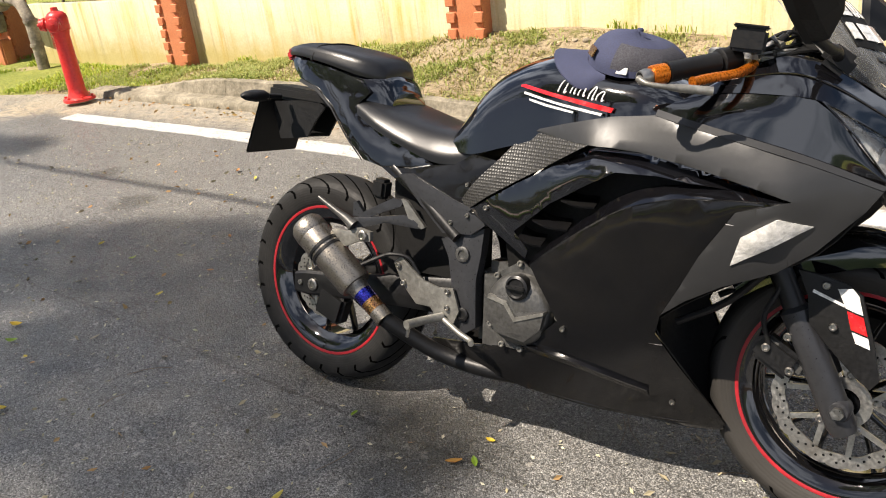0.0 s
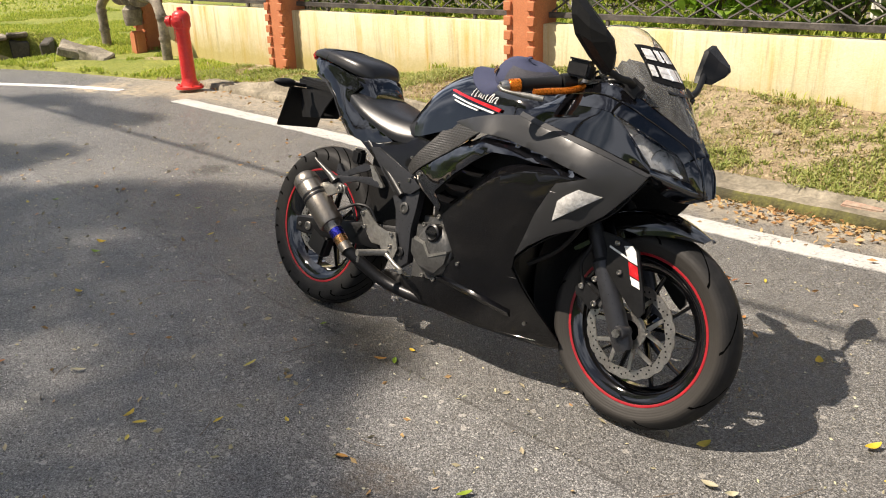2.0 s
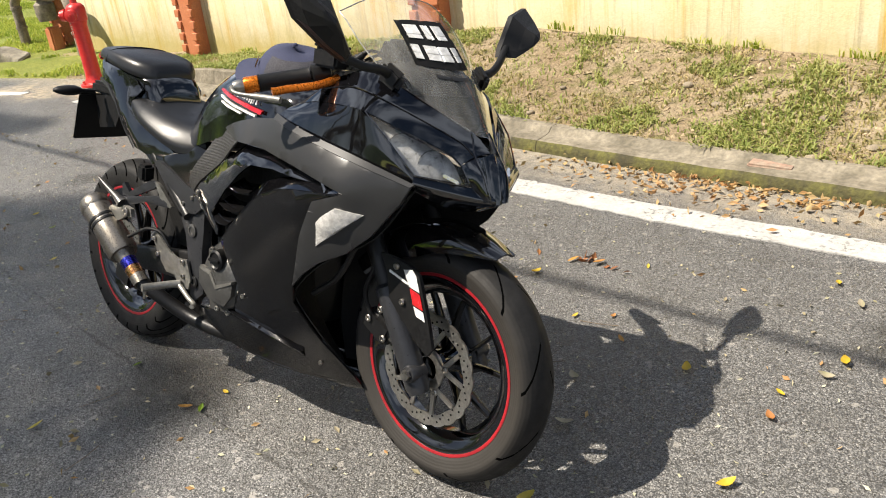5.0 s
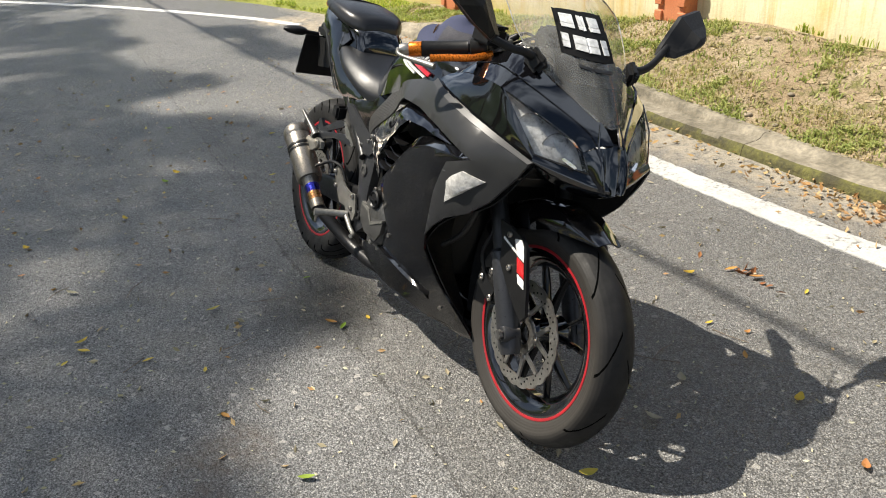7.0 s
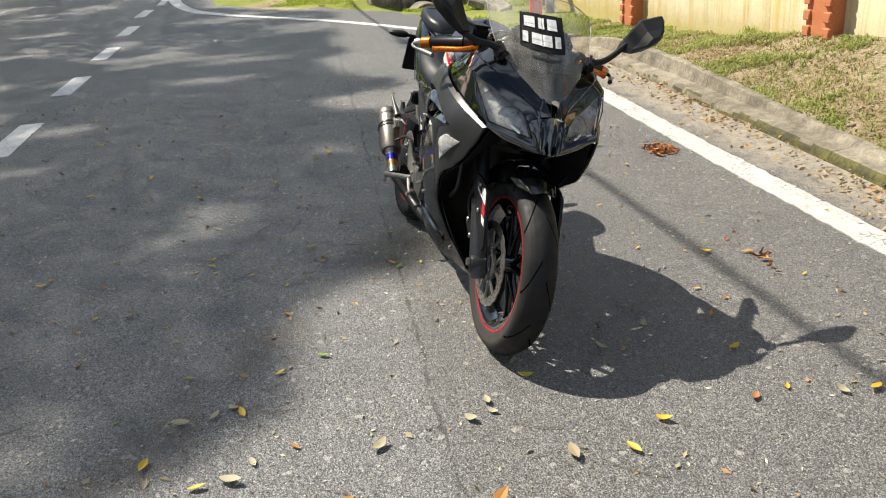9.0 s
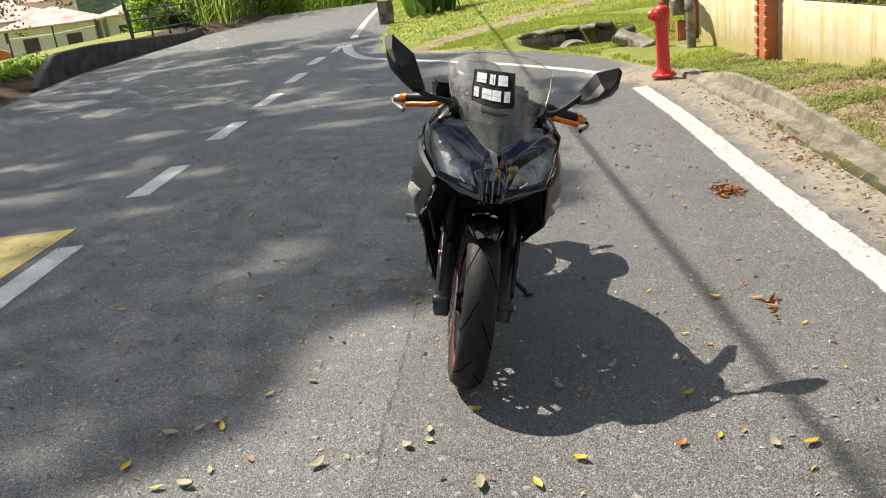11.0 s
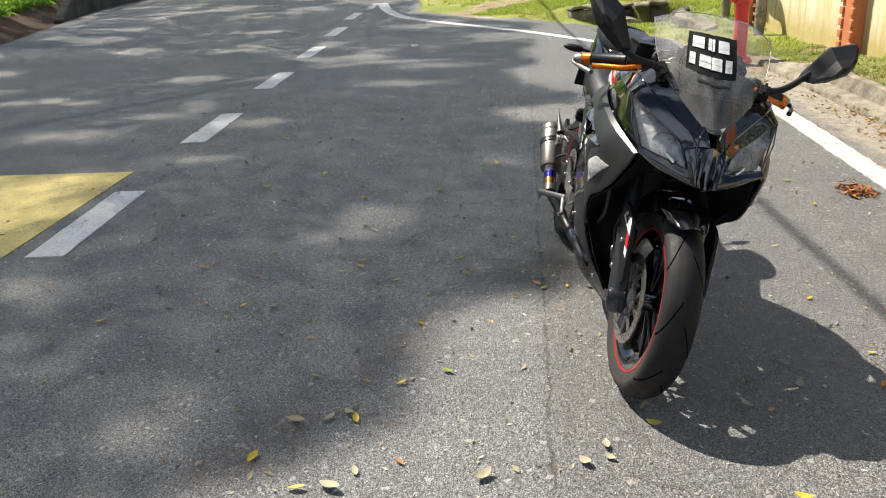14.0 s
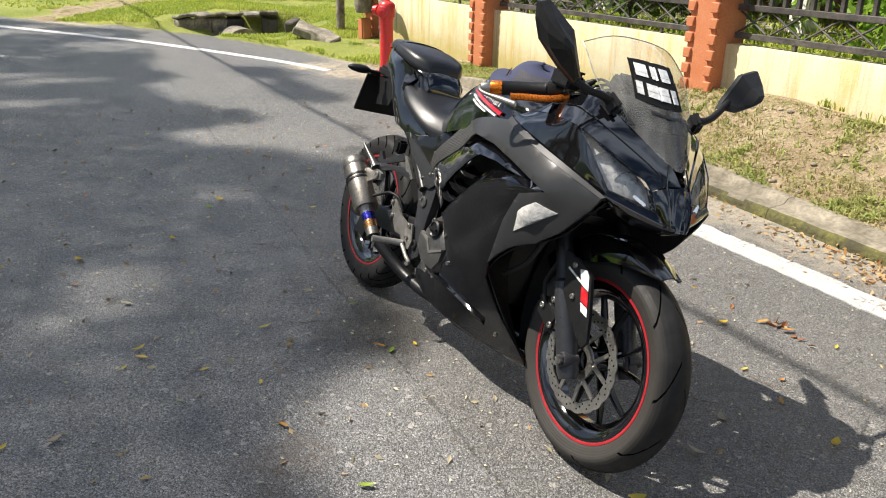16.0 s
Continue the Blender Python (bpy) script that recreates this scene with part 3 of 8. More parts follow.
build_ground(), build_road(), build_markings(), build_kerb(), build_wall()
pier = build_pillar()
pier.location = (-6.72, 5.05, 0.1)
for x, z in ((-3.42, 0.2), (0.13, 0.15), (-10.0, 0.1)):
    copy_thing(pier, pose(x, 5.05 if x > -9 else 5.2, z))
for a, b in ((-9.3, -6.87), (-6.57, -3.57), (-3.27, -0.02), (0.28, 3.3), (3.6, 6.65)):
    build_fence(a, b)


# ---- street things ----
def build_hydrant():
    h = thing("fire_hydrant", "red cast iron pillar fire hydrant standing on the verge", "hydrant", pose(-6.83, 4.02, 0.03, 0, 0, 20))
    bm = bmesh.new()
    lathe(bm, [(0.135, 0), (0.135, 0.022), (0.12, 0.03), (0.095, 0.034), (0.088, 0.05), (0.075, 0.075), (0.072, 0.1)], 28)
    part("flange", bm, RED, h)
    bm = bmesh.new()
    lathe(bm, [(0.072, 0.1), (0.069, 0.35), (0.068, 0.56), (0.074, 0.575), (0.074, 0.59)], 28)
    part("standpipe", bm, RED, h)
    bm = bmesh.new()
    lathe(bm, [(0.08, 0.59), (0.088, 0.6), (0.088, 0.69), (0.082, 0.72), (0.06, 0.745), (0.03, 0.757), (0.028, 0.785), (0.0, 0.79)], 28)
    part("bonnet", bm, RED, h)
    for turn in (200, 290):
        m = pose(0, 0, 0.655, 0, 0, turn)
        bm = bmesh.new()
        lathe(bm, [(0.04, 0.06), (0.04, 0.1), (0.056, 0.102), (0.056, 0.118), (0.05, 0.122), (0.05, 0.145), (0.03, 0.15), (0.012, 0.152), (0.012, 0.17), (0, 0.171)], 20, "X", m)
        part("outlet_cap", bm, RED, h)
    for k in range(7):
        m = pose(0.075 * math.cos(radians(245)), 0.075 * math.sin(radians(245)), 0.6 - 0.022 * k, 0, 90 * (k % 2), 20)
        bm = bmesh.new()
        lathe(bm, [(0.012 + 0.003 * math.cos(a), 0.003 * math.sin(a)) for a in (2 * math.pi * i / 6 for i in range(6))], 10, "Y", m, True)
        part("chain_link", bm, RED, h)
    for k in range(6):
        a = radians(60 * k + 20)
        bm = bmesh.new()
        lathe(bm, [(0.012, 0.03), (0.012, 0.044), (0, 0.045)], 6, "Z", pose(0.113 * math.cos(a), 0.113 * math.sin(a), 0))
        part("flange_bolt", bm, RED, h)


def build_water_pipes():
    p = thing("water_valve_pipes", "weathered water main pipes with a valve standing in grass", "pipes")
    for x, y in ((-8.87, 4.92), (-10.85, 5.1)):
        bm = bmesh.new()
        tube(bm, curve_pts([(x, y, -0.05), (x, y, 0.5), (x + (0.0 if x < -9 else -0.03), y, 0.62), (x + (0.16 if x < -9 else -0.16), y + 0.02, 0.76), (x + (0.4 if x < -9 else -0.4), y + 0.03, 0.8)], 6), 0.062, 16)
        part("bent_pipe", bm, PIPE, p)
        for z in (0.3, 0.55):
            bm = bmesh.new()
            lathe(bm, [(0.074, z), (0.074, z + 0.03)], 16, "Z", pose(x, y, 0))
            part("collar", bm, PIPE, p)
    bm = bmesh.new()
    tube(bm, [(-10.5, 5.13, 0.8), (-9.2, 4.95, 0.8)], 0.075, 16)
    part("cross_pipe", bm, PIPE, p)
    for u in (0.25, 0.5, 0.75):
        bm = bmesh.new()
        lathe(bm, [(0.14, -0.03), (0.14, 0.03)], 20, "X", pose(-10.5 + 1.3 * u, 5.13 - 0.18 * u, 0.8, 0, 0, -8))
        part("flange", bm, PIPE, p)
    bm = bmesh.new()
    box(bm, (-9.95, 5.0, 0.02), (-9.79, 5.15, 0.34), 0.02)
    part("support_block", bm, TERRA, p, "orange painted brick support")
    bm = bmesh.new()
    lathe(bm, [(0.1, 0.42), (0.12, 0.5), (0.12, 0.62), (0.06, 0.68)], 18, "Z", pose(-9.87, 5.05, 0))
    part("valve_body", bm, PIPE, p)


def rough_mesh(lo, hi, m=None, seed=0):
    """A weathered lump of concrete or stone with broken edges."""
    bm = bmesh.new()
    box(bm, lo, hi, 0.02, None, 1)
    bmesh.ops.subdivide_edges(bm, edges=bm.edges[:], cuts=4, use_grid_fill=True)
    for v in bm.verts:
        v.co += Vector([0.04 * noise.noise(v.co * 4 + Vector((seed, i * 7, 0))) for i in range(3)])
    if m:
        bmesh.ops.transform(bm, matrix=m, verts=bm.verts)
    return bm


def build_culvert():
    c = thing("broken_culvert", "broken concrete drain culvert sunk in the grass", "culvert")
    ys = [2.95 + 0.27 * k for k in range(7)]
    for k, (a, b) in enumerate(zip(ys, ys[1:])):
        y, x = (a + b) / 2, culvert_line((a + b) / 2)
        turn = math.degrees(math.atan2(culvert_line(b) - culvert_line(a), a - b))
        if k != 4:
            part("block", rough_mesh((-0.07, -0.128, -0.5), (0.07, 0.128, 0.1 - 0.008 * (k % 3)), pose(x, y, 0.07, 0, 0, turn), k), OLDWALL if k in (3, 5) else SCARRED, c)
        part("cover_slab", rough_mesh((-0.16, -0.137, -0.015), (0.12, 0.137, 0.04), pose(x - 0.03, y, 0.2 + 0.01 * (k % 2), 0, 3, turn), 20 + k), SCARRED, c)
    part("side_wall", rough_mesh((-0.07, -0.4, -0.4), (0.07, 0.4, 0.1), pose(-11.95, 4.72, 0.06, 0, 0, 62), 3), OLDWALL, c)
    bm = bmesh.new()
    lathe(bm, [(0.3, -0.3), (0.36, -0.3), (0.36, 0.3), (0.3, 0.3)], 28, "X", pose(-11.95, 3.85, -0.3, 0, 0, 0), True)
    part("pipe_end", bm, SCARRED, c, "round concrete pipe end, half buried")
    tagged(part("concrete_lump", rough_mesh((-0.3, -0.16, -0.05), (0.3, 0.16, 0.06), pose(-10.2, 4.45, 0.1, 8, 22, 50), 11), SCARRED), "tilted broken slab of concrete lying in grass", "rubble")
    tagged(part("concrete_lump", rough_mesh((-0.22, -0.12, -0.1), (0.22, 0.12, 0.1), pose(-9.9, 4.5, 0.06, 6, 14, 20), 9), SCARRED), "grey broken lump of concrete lying in grass", "rubble")
    tagged(part("concrete_lump", rough_mesh((-0.35, -0.15, -0.08), (0.35, 0.15, 0.03), pose(-9.3, 5.6, 0.16, 4, 6, 60), 3), SCARRED), "flat broken slab of concrete under the water pipes", "rubble")
    tagged(part("concrete_post", rough_mesh((-0.16, -0.2, -0.1), (0.16, 0.2, 0.68), pose(-22.2, 0.15, 0.22, 0, 4, 5), 5), SCARRED), "short weathered concrete post beside the road", "post")


def build_parapet():
    """The low roadside wall on the far bank, sloping down at its near end."""
    line = [(-15.6, -7.1), (-16.8, -7.35), (-18.5, -7.55), (-21, -7.35), (-25.7, -6.85), (-28.5, -6.9)]
    pts = [p for p in curve_pts([(x, y, 0) for x, y in line], 8)]
    bm, rows, s = bmesh.new(), [], 0.0
    for i, p in enumerate(pts):
        s += (p - pts[i - 1]).length if i else 0
        d = (pts[min(i + 1, len(pts) - 1)] - pts[max(0, i - 1)]).normalized()
        n = Vector((-d.y, d.x, 0))
        h = 0.06 + 0.52 * min(1.0, s / 2.0) - 0.3 * smooth(3.5, 12.0, s) + 0.015 * noise.noise(p)
        z = rise(p.x)
        rows.append([bm.verts.new(p + n * a + Vector((0, 0, z + b))) for a, b in ((-0.1, -0.2), (-0.1, h - 0.03), (-0.07, h), (0.07, h), (0.1, h - 0.03), (0.1, -0.2))])
    for a, b in zip(rows, rows[1:]):
        for k in range(5):
            bm.faces.new((a[k], b[k], b[k + 1], a[k + 1]))
    bm.faces.new(rows[0][::-1]), bm.faces.new(rows[-1])
    bmesh.ops.recalc_face_normals(bm, faces=bm.faces)
    structure("wall_parapet", bm, OLDWALL, "dark weathered concrete parapet wall along the bend", "wall")
    r = thing("pipe_railing", "dark pipe railing behind the parapet wall", "railing")
    P = [Vector((-23.5 - 1.5 * k, -7.55 + 0.1 * k, 0.5)) for k in range(5)]
    for p in P:
        bm = bmesh.new()
        tube(bm, [p, p + Vector((0, 0, 1.0))], 0.03, 6)
        part("post", bm, IRON, r)
    for h in (0.35, 0.7, 1.0):
        bm = bmesh.new()
        tube(bm, [p + Vector((0, 0, h)) for p in P], 0.025, 6)
        part("rail", bm, IRON, r)


def build_house(x, y, z, turn, w, d, h, roof, label):
    """A single-storey bungalow: walls, hipped tiled roof with eaves, windows and a door."""
    b = thing("bungalow", label, "house", pose(x, y, z, 0, 0, turn))
    bm = bmesh.new()
    box(bm, (-w / 2, -d / 2, -1.5), (w / 2, d / 2, h), 0.03)
    part("wall", bm, HOUSE, b)
    bm = bmesh.new()
    o = 0.8
    ring = [bm.verts.new(p) for p in ((-w / 2 - o, -d / 2 - o, h), (w / 2 + o, -d / 2 - o, h), (w / 2 + o, d / 2 + o, h), (-w / 2 - o, d / 2 + o, h))]
    low = [bm.verts.new(v.co - Vector((0, 0, 0.16))) for v in ring]
    k = max(0.1, w / 2 - d / 2)
    r1, r2 = bm.verts.new((-k, 0, h + roof)), bm.verts.new((k, 0, h + roof))
    a, c, e, f = ring
    for face in ((a, c, r2, r1), (c, e, r2), (e, f, r1, r2), (f, a, r1)):
        bm.faces.new(face)
    for i in range(4):
        bm.faces.new((low[i], low[(i + 1) % 4], ring[(i + 1) % 4], ring[i]))
    bm.faces.new(low[::-1])
    bmesh.ops.recalc_face_normals(bm, faces=bm.faces)
    part("roof", bm, ROOF, b, "", True)
    n = max(2, int(w / 3))
    for i in range(n):
        u = -w / 2 + w * (i + 0.5) / n
        bm = bmesh.new()
        box(bm, (u - 0.55, -d / 2 - 0.04, 0.75), (u + 0.55, -d / 2 + 0.02, 1.95), 0.02)
        part("window", bm, WINDOW, b)
    return b


def leaf_stuff(name, spots, size, material, label, category, kind="stuff", parent=None, long=1.0, seed=1, lean=1.0, part_label=""):
    """Many small folded leaves, each at one of the spots, as one mesh."""
    rng = np.random.default_rng(seed)
    n = len(spots)
    P = np.asarray(spots, float)
    d = rng.normal(size=(n, 3))
    d[:, 2] *= lean
    d /= np.linalg.norm(d, axis=1)[:, None]
    e = np.cross(d, rng.normal(size=(n, 3)))
    e /= np.linalg.norm(e, axis=1)[:, None]
    up = np.cross(d, e)
    s = size * rng.uniform(0.6, 1.25, n)[:, None]
    v = np.stack([P - d * s * long, P + e * s * 0.45 + up * s * 0.12, P + d * s * long, P - e * s * 0.45 + up * s * 0.12], 1).reshape(-1, 3)
    idx = np.arange(n)[:, None] * 4
    f = np.concatenate([idx + [0, 1, 2], idx + [0, 2, 3]], 1).reshape(-1, 3)
    me = bpy.data.meshes.new(name)
    me.from_pydata(v.tolist(), [], f.tolist())
    me.materials.append(material)
    ob = new(name, me)
    ob.parent = parent
    return tagged(ob, label or part_label, category, "", kind)


def blade_stuff(name, roots, height, width, material, label, category, seed=1, spread=0.6, parent=None, kind="stuff"):
    """Many bent blades growing from roots, each of two triangles' length, as one mesh."""
    rng = np.random.default_rng(seed)
    P = np.asarray(roots, float)
    n = len(P)
    a = rng.uniform(0, 2 * np.pi, n)
    out = np.stack([np.cos(a), np.sin(a), np.zeros(n)], 1)
    side = np.stack([-np.sin(a), np.cos(a), np.zeros(n)], 1)
    h = (height * rng.uniform(0.45, 1.2, n))[:, None]
    k = rng.uniform(0.15, 1.0, n)[:, None] * spread
    up = np.array([0, 0, 1.0])
    w = width * rng.uniform(0.6, 1.2, n)[:, None]
    mid, tip = P + h * (0.6 * up + 0.3 * k * out), P + h * ((1 - 0.25 * k) * up + k * out)
    v = np.stack([P - side * w, P + side * w, mid - side * w * 0.8, mid + side * w * 0.8, tip], 1).reshape(-1, 3)
    i = np.arange(n)[:, None] * 5
    f = np.concatenate([i + [0, 1, 3], i + [0, 3, 2], i + [2, 3, 4]], 1).reshape(-1, 3)
    me = bpy.data.meshes.new(name)
    me.from_pydata(v.tolist(), [], f.tolist())
    me.materials.append(material)
    ob = new(name, me)
    ob.parent = parent
    return tagged(ob, label, category, "", kind)


def scatter(n, x0, x1, y0, y1, keep, seed):
    rng = np.random.default_rng(seed)
    out = []
    for x, y in zip(rng.uniform(x0, x1, n), rng.uniform(y0, y1, n)):
        if keep(x, y, rng.random()):
            out.append((x, y, lie(x, y) - 0.005))
    return out


def build_grass():
    off = lambda x, y: y > road_right(x) + (0.19 if x > -7.0 else 0.05) and not on_path(x, y) and not (x > -9.3 and 5.1 < y < 5.35) and math.hypot((x + 11.8) / 0.75, (y - 4.2) / 0.65) > 0.8
    blade_stuff("lawn_grass", scatter(95000, -15.5, -6.6, 1.2, 7.0, lambda x, y, r: off(x, y) and (x < -7.6 or r < 0.4 or y < 4.6 and r < 0.7) and (fbm(x, y, 3, 0.8) > -0.32), 11), 0.052, 0.007, BLADE, "short sunlit green lawn grass", "grass", 2, 0.9)
    blade_stuff("far_lawn_grass", scatter(34000, -34, -15.5, -0.5, 16, lambda x, y, r: off(x, y), 12), 0.06, 0.016, BLADE, "short sunlit green lawn grass", "grass", 3, 0.9)
    blade_stuff("garden_grass", scatter(14000, -9, 4, 5.45, 9.5, lambda x, y, r: True, 13), 0.12, 0.012, BLADE, "sunlit garden grass behind the wall", "grass", 4, 0.8)
    tuft = lambda x, y, r: off(x, y) and fbm(x, y, 9, 2.2) > 0.06 - 0.12 * smooth(-3.0, -6.0, x) - 0.25 * math.exp(-((y - 4.15) / 0.2) ** 2)
    blade_stuff("verge_grass", scatter(85000, -7.6, 3.2, 3.93, 5.15, lambda x, y, r: tuft(x, y, r) if r < 0.7 else off(x, y) and r < 0.76, 14), 0.05, 0.0055, VERGE_BLADE, "sparse creeping grass on the dry verge", "grass", 5, 1.7)
    blade_stuff("verge_straw", scatter(30000, -7.6, 3.2, 3.95, 5.15, lambda x, y, r: off(x, y) and fbm(x, y, 21, 1.7) > -0.1, 15), 0.035, 0.004, DRY, "dead straw and withered grass on the verge", "dry grass", 6, 1.5)
    blade_stuff("wall_weeds", [(x, 5.13, verge_foot(x) + 0.0) for x in np.random.default_rng(8).normal(0, 0.06, 200) + np.random.default_rng(9).choice([-0.35, -0.95, -1.25, -1.9, -2.3, -4.4, -5.9], 200)], 0.06, 0.006, BLADE, "small green weeds at the foot of the wall", "weeds", 7, 0.9)


def build_hedge():
    rng = np.random.default_rng(5)
    spots = []
    while len(spots) < 26000:
        x, y, z = rng.uniform(-19.0, -7.5), rng.uniform(-11.5, -7.3), rng.uniform(0.0, 1)
        left = lerp(x, ROAD_LEFT) - 0.85
        top = 0.25 + 0.15 * fbm(x, y, 0, 0.9) + 0.1 * fbm(x, y, 2, 3.0)
        if y < left and fbm(x, y, 7, 1.3) > -0.42 and (rng.random() < 0.5 or y > left - 0.5):
            spots.append((x, y + 0.25 * fbm(x, z, 4, 2), rise(x) + 0.17 + z * top + 0.1 * (z > 0.93)))
    leaf_stuff("hedge", spots, 0.07, HEDGE, "bright green leafy hedge on the roadside bank", "hedge")


def build_far_plants():
    rng = np.random.default_rng(6)
    edge = lambda x: lerp(x, ROAD_LEFT) - 0.7
    def stand(n, x0, x1, y0, y1, keep, drop):
        out = []
        for x, y in zip(rng.uniform(x0, x1, n), rng.uniform(y0, y1, n)):
            if keep(x, y) and fbm(x, y, 4, 0.55) > -0.25 + 0.35 * rng.random():
                out.append((x, y, rise(max(x, -36)) - drop))
        return out
    near = stand(5200, -44, -29, -14, -6.2, lambda x, y: y < edge(x) and y > 1.53 + 0.3 * (x - 2.47), 0.4)
    far = stand(6500, -54, -40, -8, 6, lambda x, y: True, 0.7)
    blade_stuff("tall_grass", near[::2] + far[::2], 2.7, 0.03, BAMBOO, "tall reeds and bamboo grass beyond the bend", "reeds", 3, 0.5)
    blade_stuff("tall_grass", near[1::2] + far[1::2], 1.7, 0.035, BUSH, "tall green roadside grass beyond the bend", "reeds", 13, 0.9)
    for k, (x, y, h, r) in enumerate(((-33, -8.2, 1.6, 1.1), (-35.5, -8.6, 2.6, 1.4), (-38.5, -7.6, 1.8, 1.2), (-42, -6.2, 2.4, 1.5), (-44, -3.6, 1.7, 1.3), (-46, -0.6, 2.5, 1.6), (-45, 2.4, 1.9, 1.3), (-31.5, -9.4, 2.2, 1.1), (-29.5, -8.2, 1.0, 0.7), (-41, -9.5, 3.2, 1.5))):
        spots = [(x + r * rng.normal(0, 0.5), y + r * rng.normal(0, 0.5), rise(max(x, -36)) + abs(rng.normal(0.45, 0.28)) * h) for _ in range(1500)]
        s = thing("roadside_bush", "sunlit green bush among reeds beyond the bend", "bush", group="far bushes")
        for j in range(5):
            bm = bmesh.new()
            tube(bm, curve_pts([(x + 0.1 * j, y, rise(max(x, -36)) - 0.2), (x + rng.normal(0, 0.3), y + rng.normal(0, 0.3), 0.5 * h + 0.4), (x + rng.normal(0, r * 0.5), y + rng.normal(0, r * 0.5), h * 0.9 + 0.4)], 4), [0.04, 0.037, 0.034, 0.03, 0.027, 0.024, 0.02, 0.016, 0.012], 6)
            part("stem", bm, BARK, s)
        leaf_stuff("foliage", spots, 0.13, (BUSH, HEDGE, LEAF)[k % 3], "", "", "", s, 1.3, 60 + k)
    b = thing("banana_clump", "broad-leaved green banana plants beside the road", "plant")
    for k in range(30):
        x, y = -23.4 + rng.normal(0, 0.5), 1.5 + rng.normal(0, 0.45)
        a, h = rng.uniform(0, 6.28), rng.uniform(0.8, 1.75)
        bm = bmesh.new()
        prev = None
        for i in range(9):
            t = i / 8
            c = Vector((x + math.cos(a) * 0.85 * t * t, y + math.sin(a) * 0.85 * t * t, 0.15 + h * (1.25 * t - 0.4 * t * t)))
            w = 0.17 * math.sin(math.pi * max(0.03, t * 0.97)) ** 0.8
            s = Vector((-math.sin(a), math.cos(a), 0)) * w
            row = [bm.verts.new(c - s + Vector((0, 0, 0.3 * w))), bm.verts.new(c), bm.verts.new(c + s + Vector((0, 0, 0.3 * w)))]
            if prev:
                for j in range(2):
                    bm.faces.new((prev[j], prev[j + 1], row[j + 1], row[j]))
            prev = row
        part("leaf", bm, LEAF if k % 3 else HEDGE, b)
    roots = [(x, y, lie(x, y)) for x, y in zip(rng.uniform(-40, -25, 3000), rng.uniform(3, 16, 3000))]
    blade_stuff("long_grass", roots, 1.1, 0.03, BLADE, "long unmown grass above the lawn", "grass", 9, 0.7)


def shade_at(x, y):
    """How thickly the foliage shades this spot of the ground, from 0 to 1."""
    w = 0.09 * fbm(x, y, 3, 1.6)
    x, y = x + w, y + w
    thin = 0.0
    for cx, cy, rx, ry in ((-2.05, 0.58, 0.36, 0.17), (-4.75, -0.62, 0.2, 0.4), (-3.55, -0.7, 0.17, 0.3), (-4.5, -2.1, 0.25, 0.6), (-7.7, 0.85, 0.25, 0.65), (-1.2, -0.83, 0.22, 0.18), (-7.0, -4.4, 0.25, 0.9), (-8.3, -5.2, 0.2, 0.8),
                           (-3.2, 1.35, 0.2, 0.16), (-6.5, 0.5, 0.25, 0.5), (-8.85, -0.1, 0.2, 0.5), (-8.2, 0.5, 0.25, 0.5), (-8.9, 2.6, 0.25, 0.6), (-5.2, -1.6, 0.18, 0.35), (-1.75, 0.35, 0.2, 0.12), (0.0, 0.12, 0.17, 0.14), (-0.22, 0.2, 0.1, 0.1), (-6.2, -3.3, 0.14, 0.6)):
        thin = max(thin, 0.8 * smooth(1.35, 0.3, math.hypot((x - cx) / rx, (y - cy) / ry)))
    for cx, cy, rx, ry in ((-2.7, -1.6, 0.8, 0.45), (-1.9, -2.5, 0.5, 0.6)):
        thin = max(thin, 0.55 * smooth(1.3, 0.4, math.hypot((x - cx) / rx, (y - cy) / ry) + 0.5 * fbm(x, y, 14, 2.6)))
    if x > -1.0:
        edge = lerp(x, [(-1.0, 1.27), (-0.9, 1.06), (-0.75, 0.94), (-0.6, 0.93), (-0.4, 0.97), (-0.2, 0.92), (0.04, 0.72), (0.16, 0.51), (0.27, 0.27), (0.37, -0.02), (0.6, -0.5), (1.2, -1.4), (2.4, -2.0)])
        return (1 - thin) * smooth(0.04, -0.08, y - edge) if x < 2.4 else 0
    top = lerp(x, [(-12, 2.4), (-8.5, 1.9), (-7.6, 2.0), (-7.2, 1.6), (-6.2, 1.75), (-5.6, 1.9), (-5.1, 1.85), (-4.9, 1.4), (-4.5, 1.45), (-4.2, 1.9), (-3.6, 2.25), (-3.0, 2.5), (-2.4, 2.3), (-1.75, 1.65), (-1.3, 1.5), (-1.1, 1.38), (-1.0, 1.27)])
    if x < -12:
        top = lerp(x, [(-22, -0.6), (-18, 0.4), (-14.5, 0.2), (-12, 2.4)])
    k = smooth(0.1, -0.12, y - top)
    if x < -5.3:
        k *= 1 - 0.8 * smooth(0.3, 0.5, fbm(x, y, 8, 0.95) + (0.14 if x < -12 and y < -2 else 0.0))
    if x < -17:
        k *= smooth(-22.0, -19.5, x + 1.5 * fbm(x, y, 1, 0.4))
    for cx, cy, rx, ry in ((-6.4, 2.9, 0.9, 0.24), (-7.6, 2.95, 0.5, 0.3), (-5.35, 2.0, 0.35, 0.15)):
        k = max(k, smooth(1.15, 0.7, math.hypot((x - cx) / rx, (y - cy) / ry) + 0.3 * fbm(x, y, 17, 2.4)))
    return k * (1 - thin)


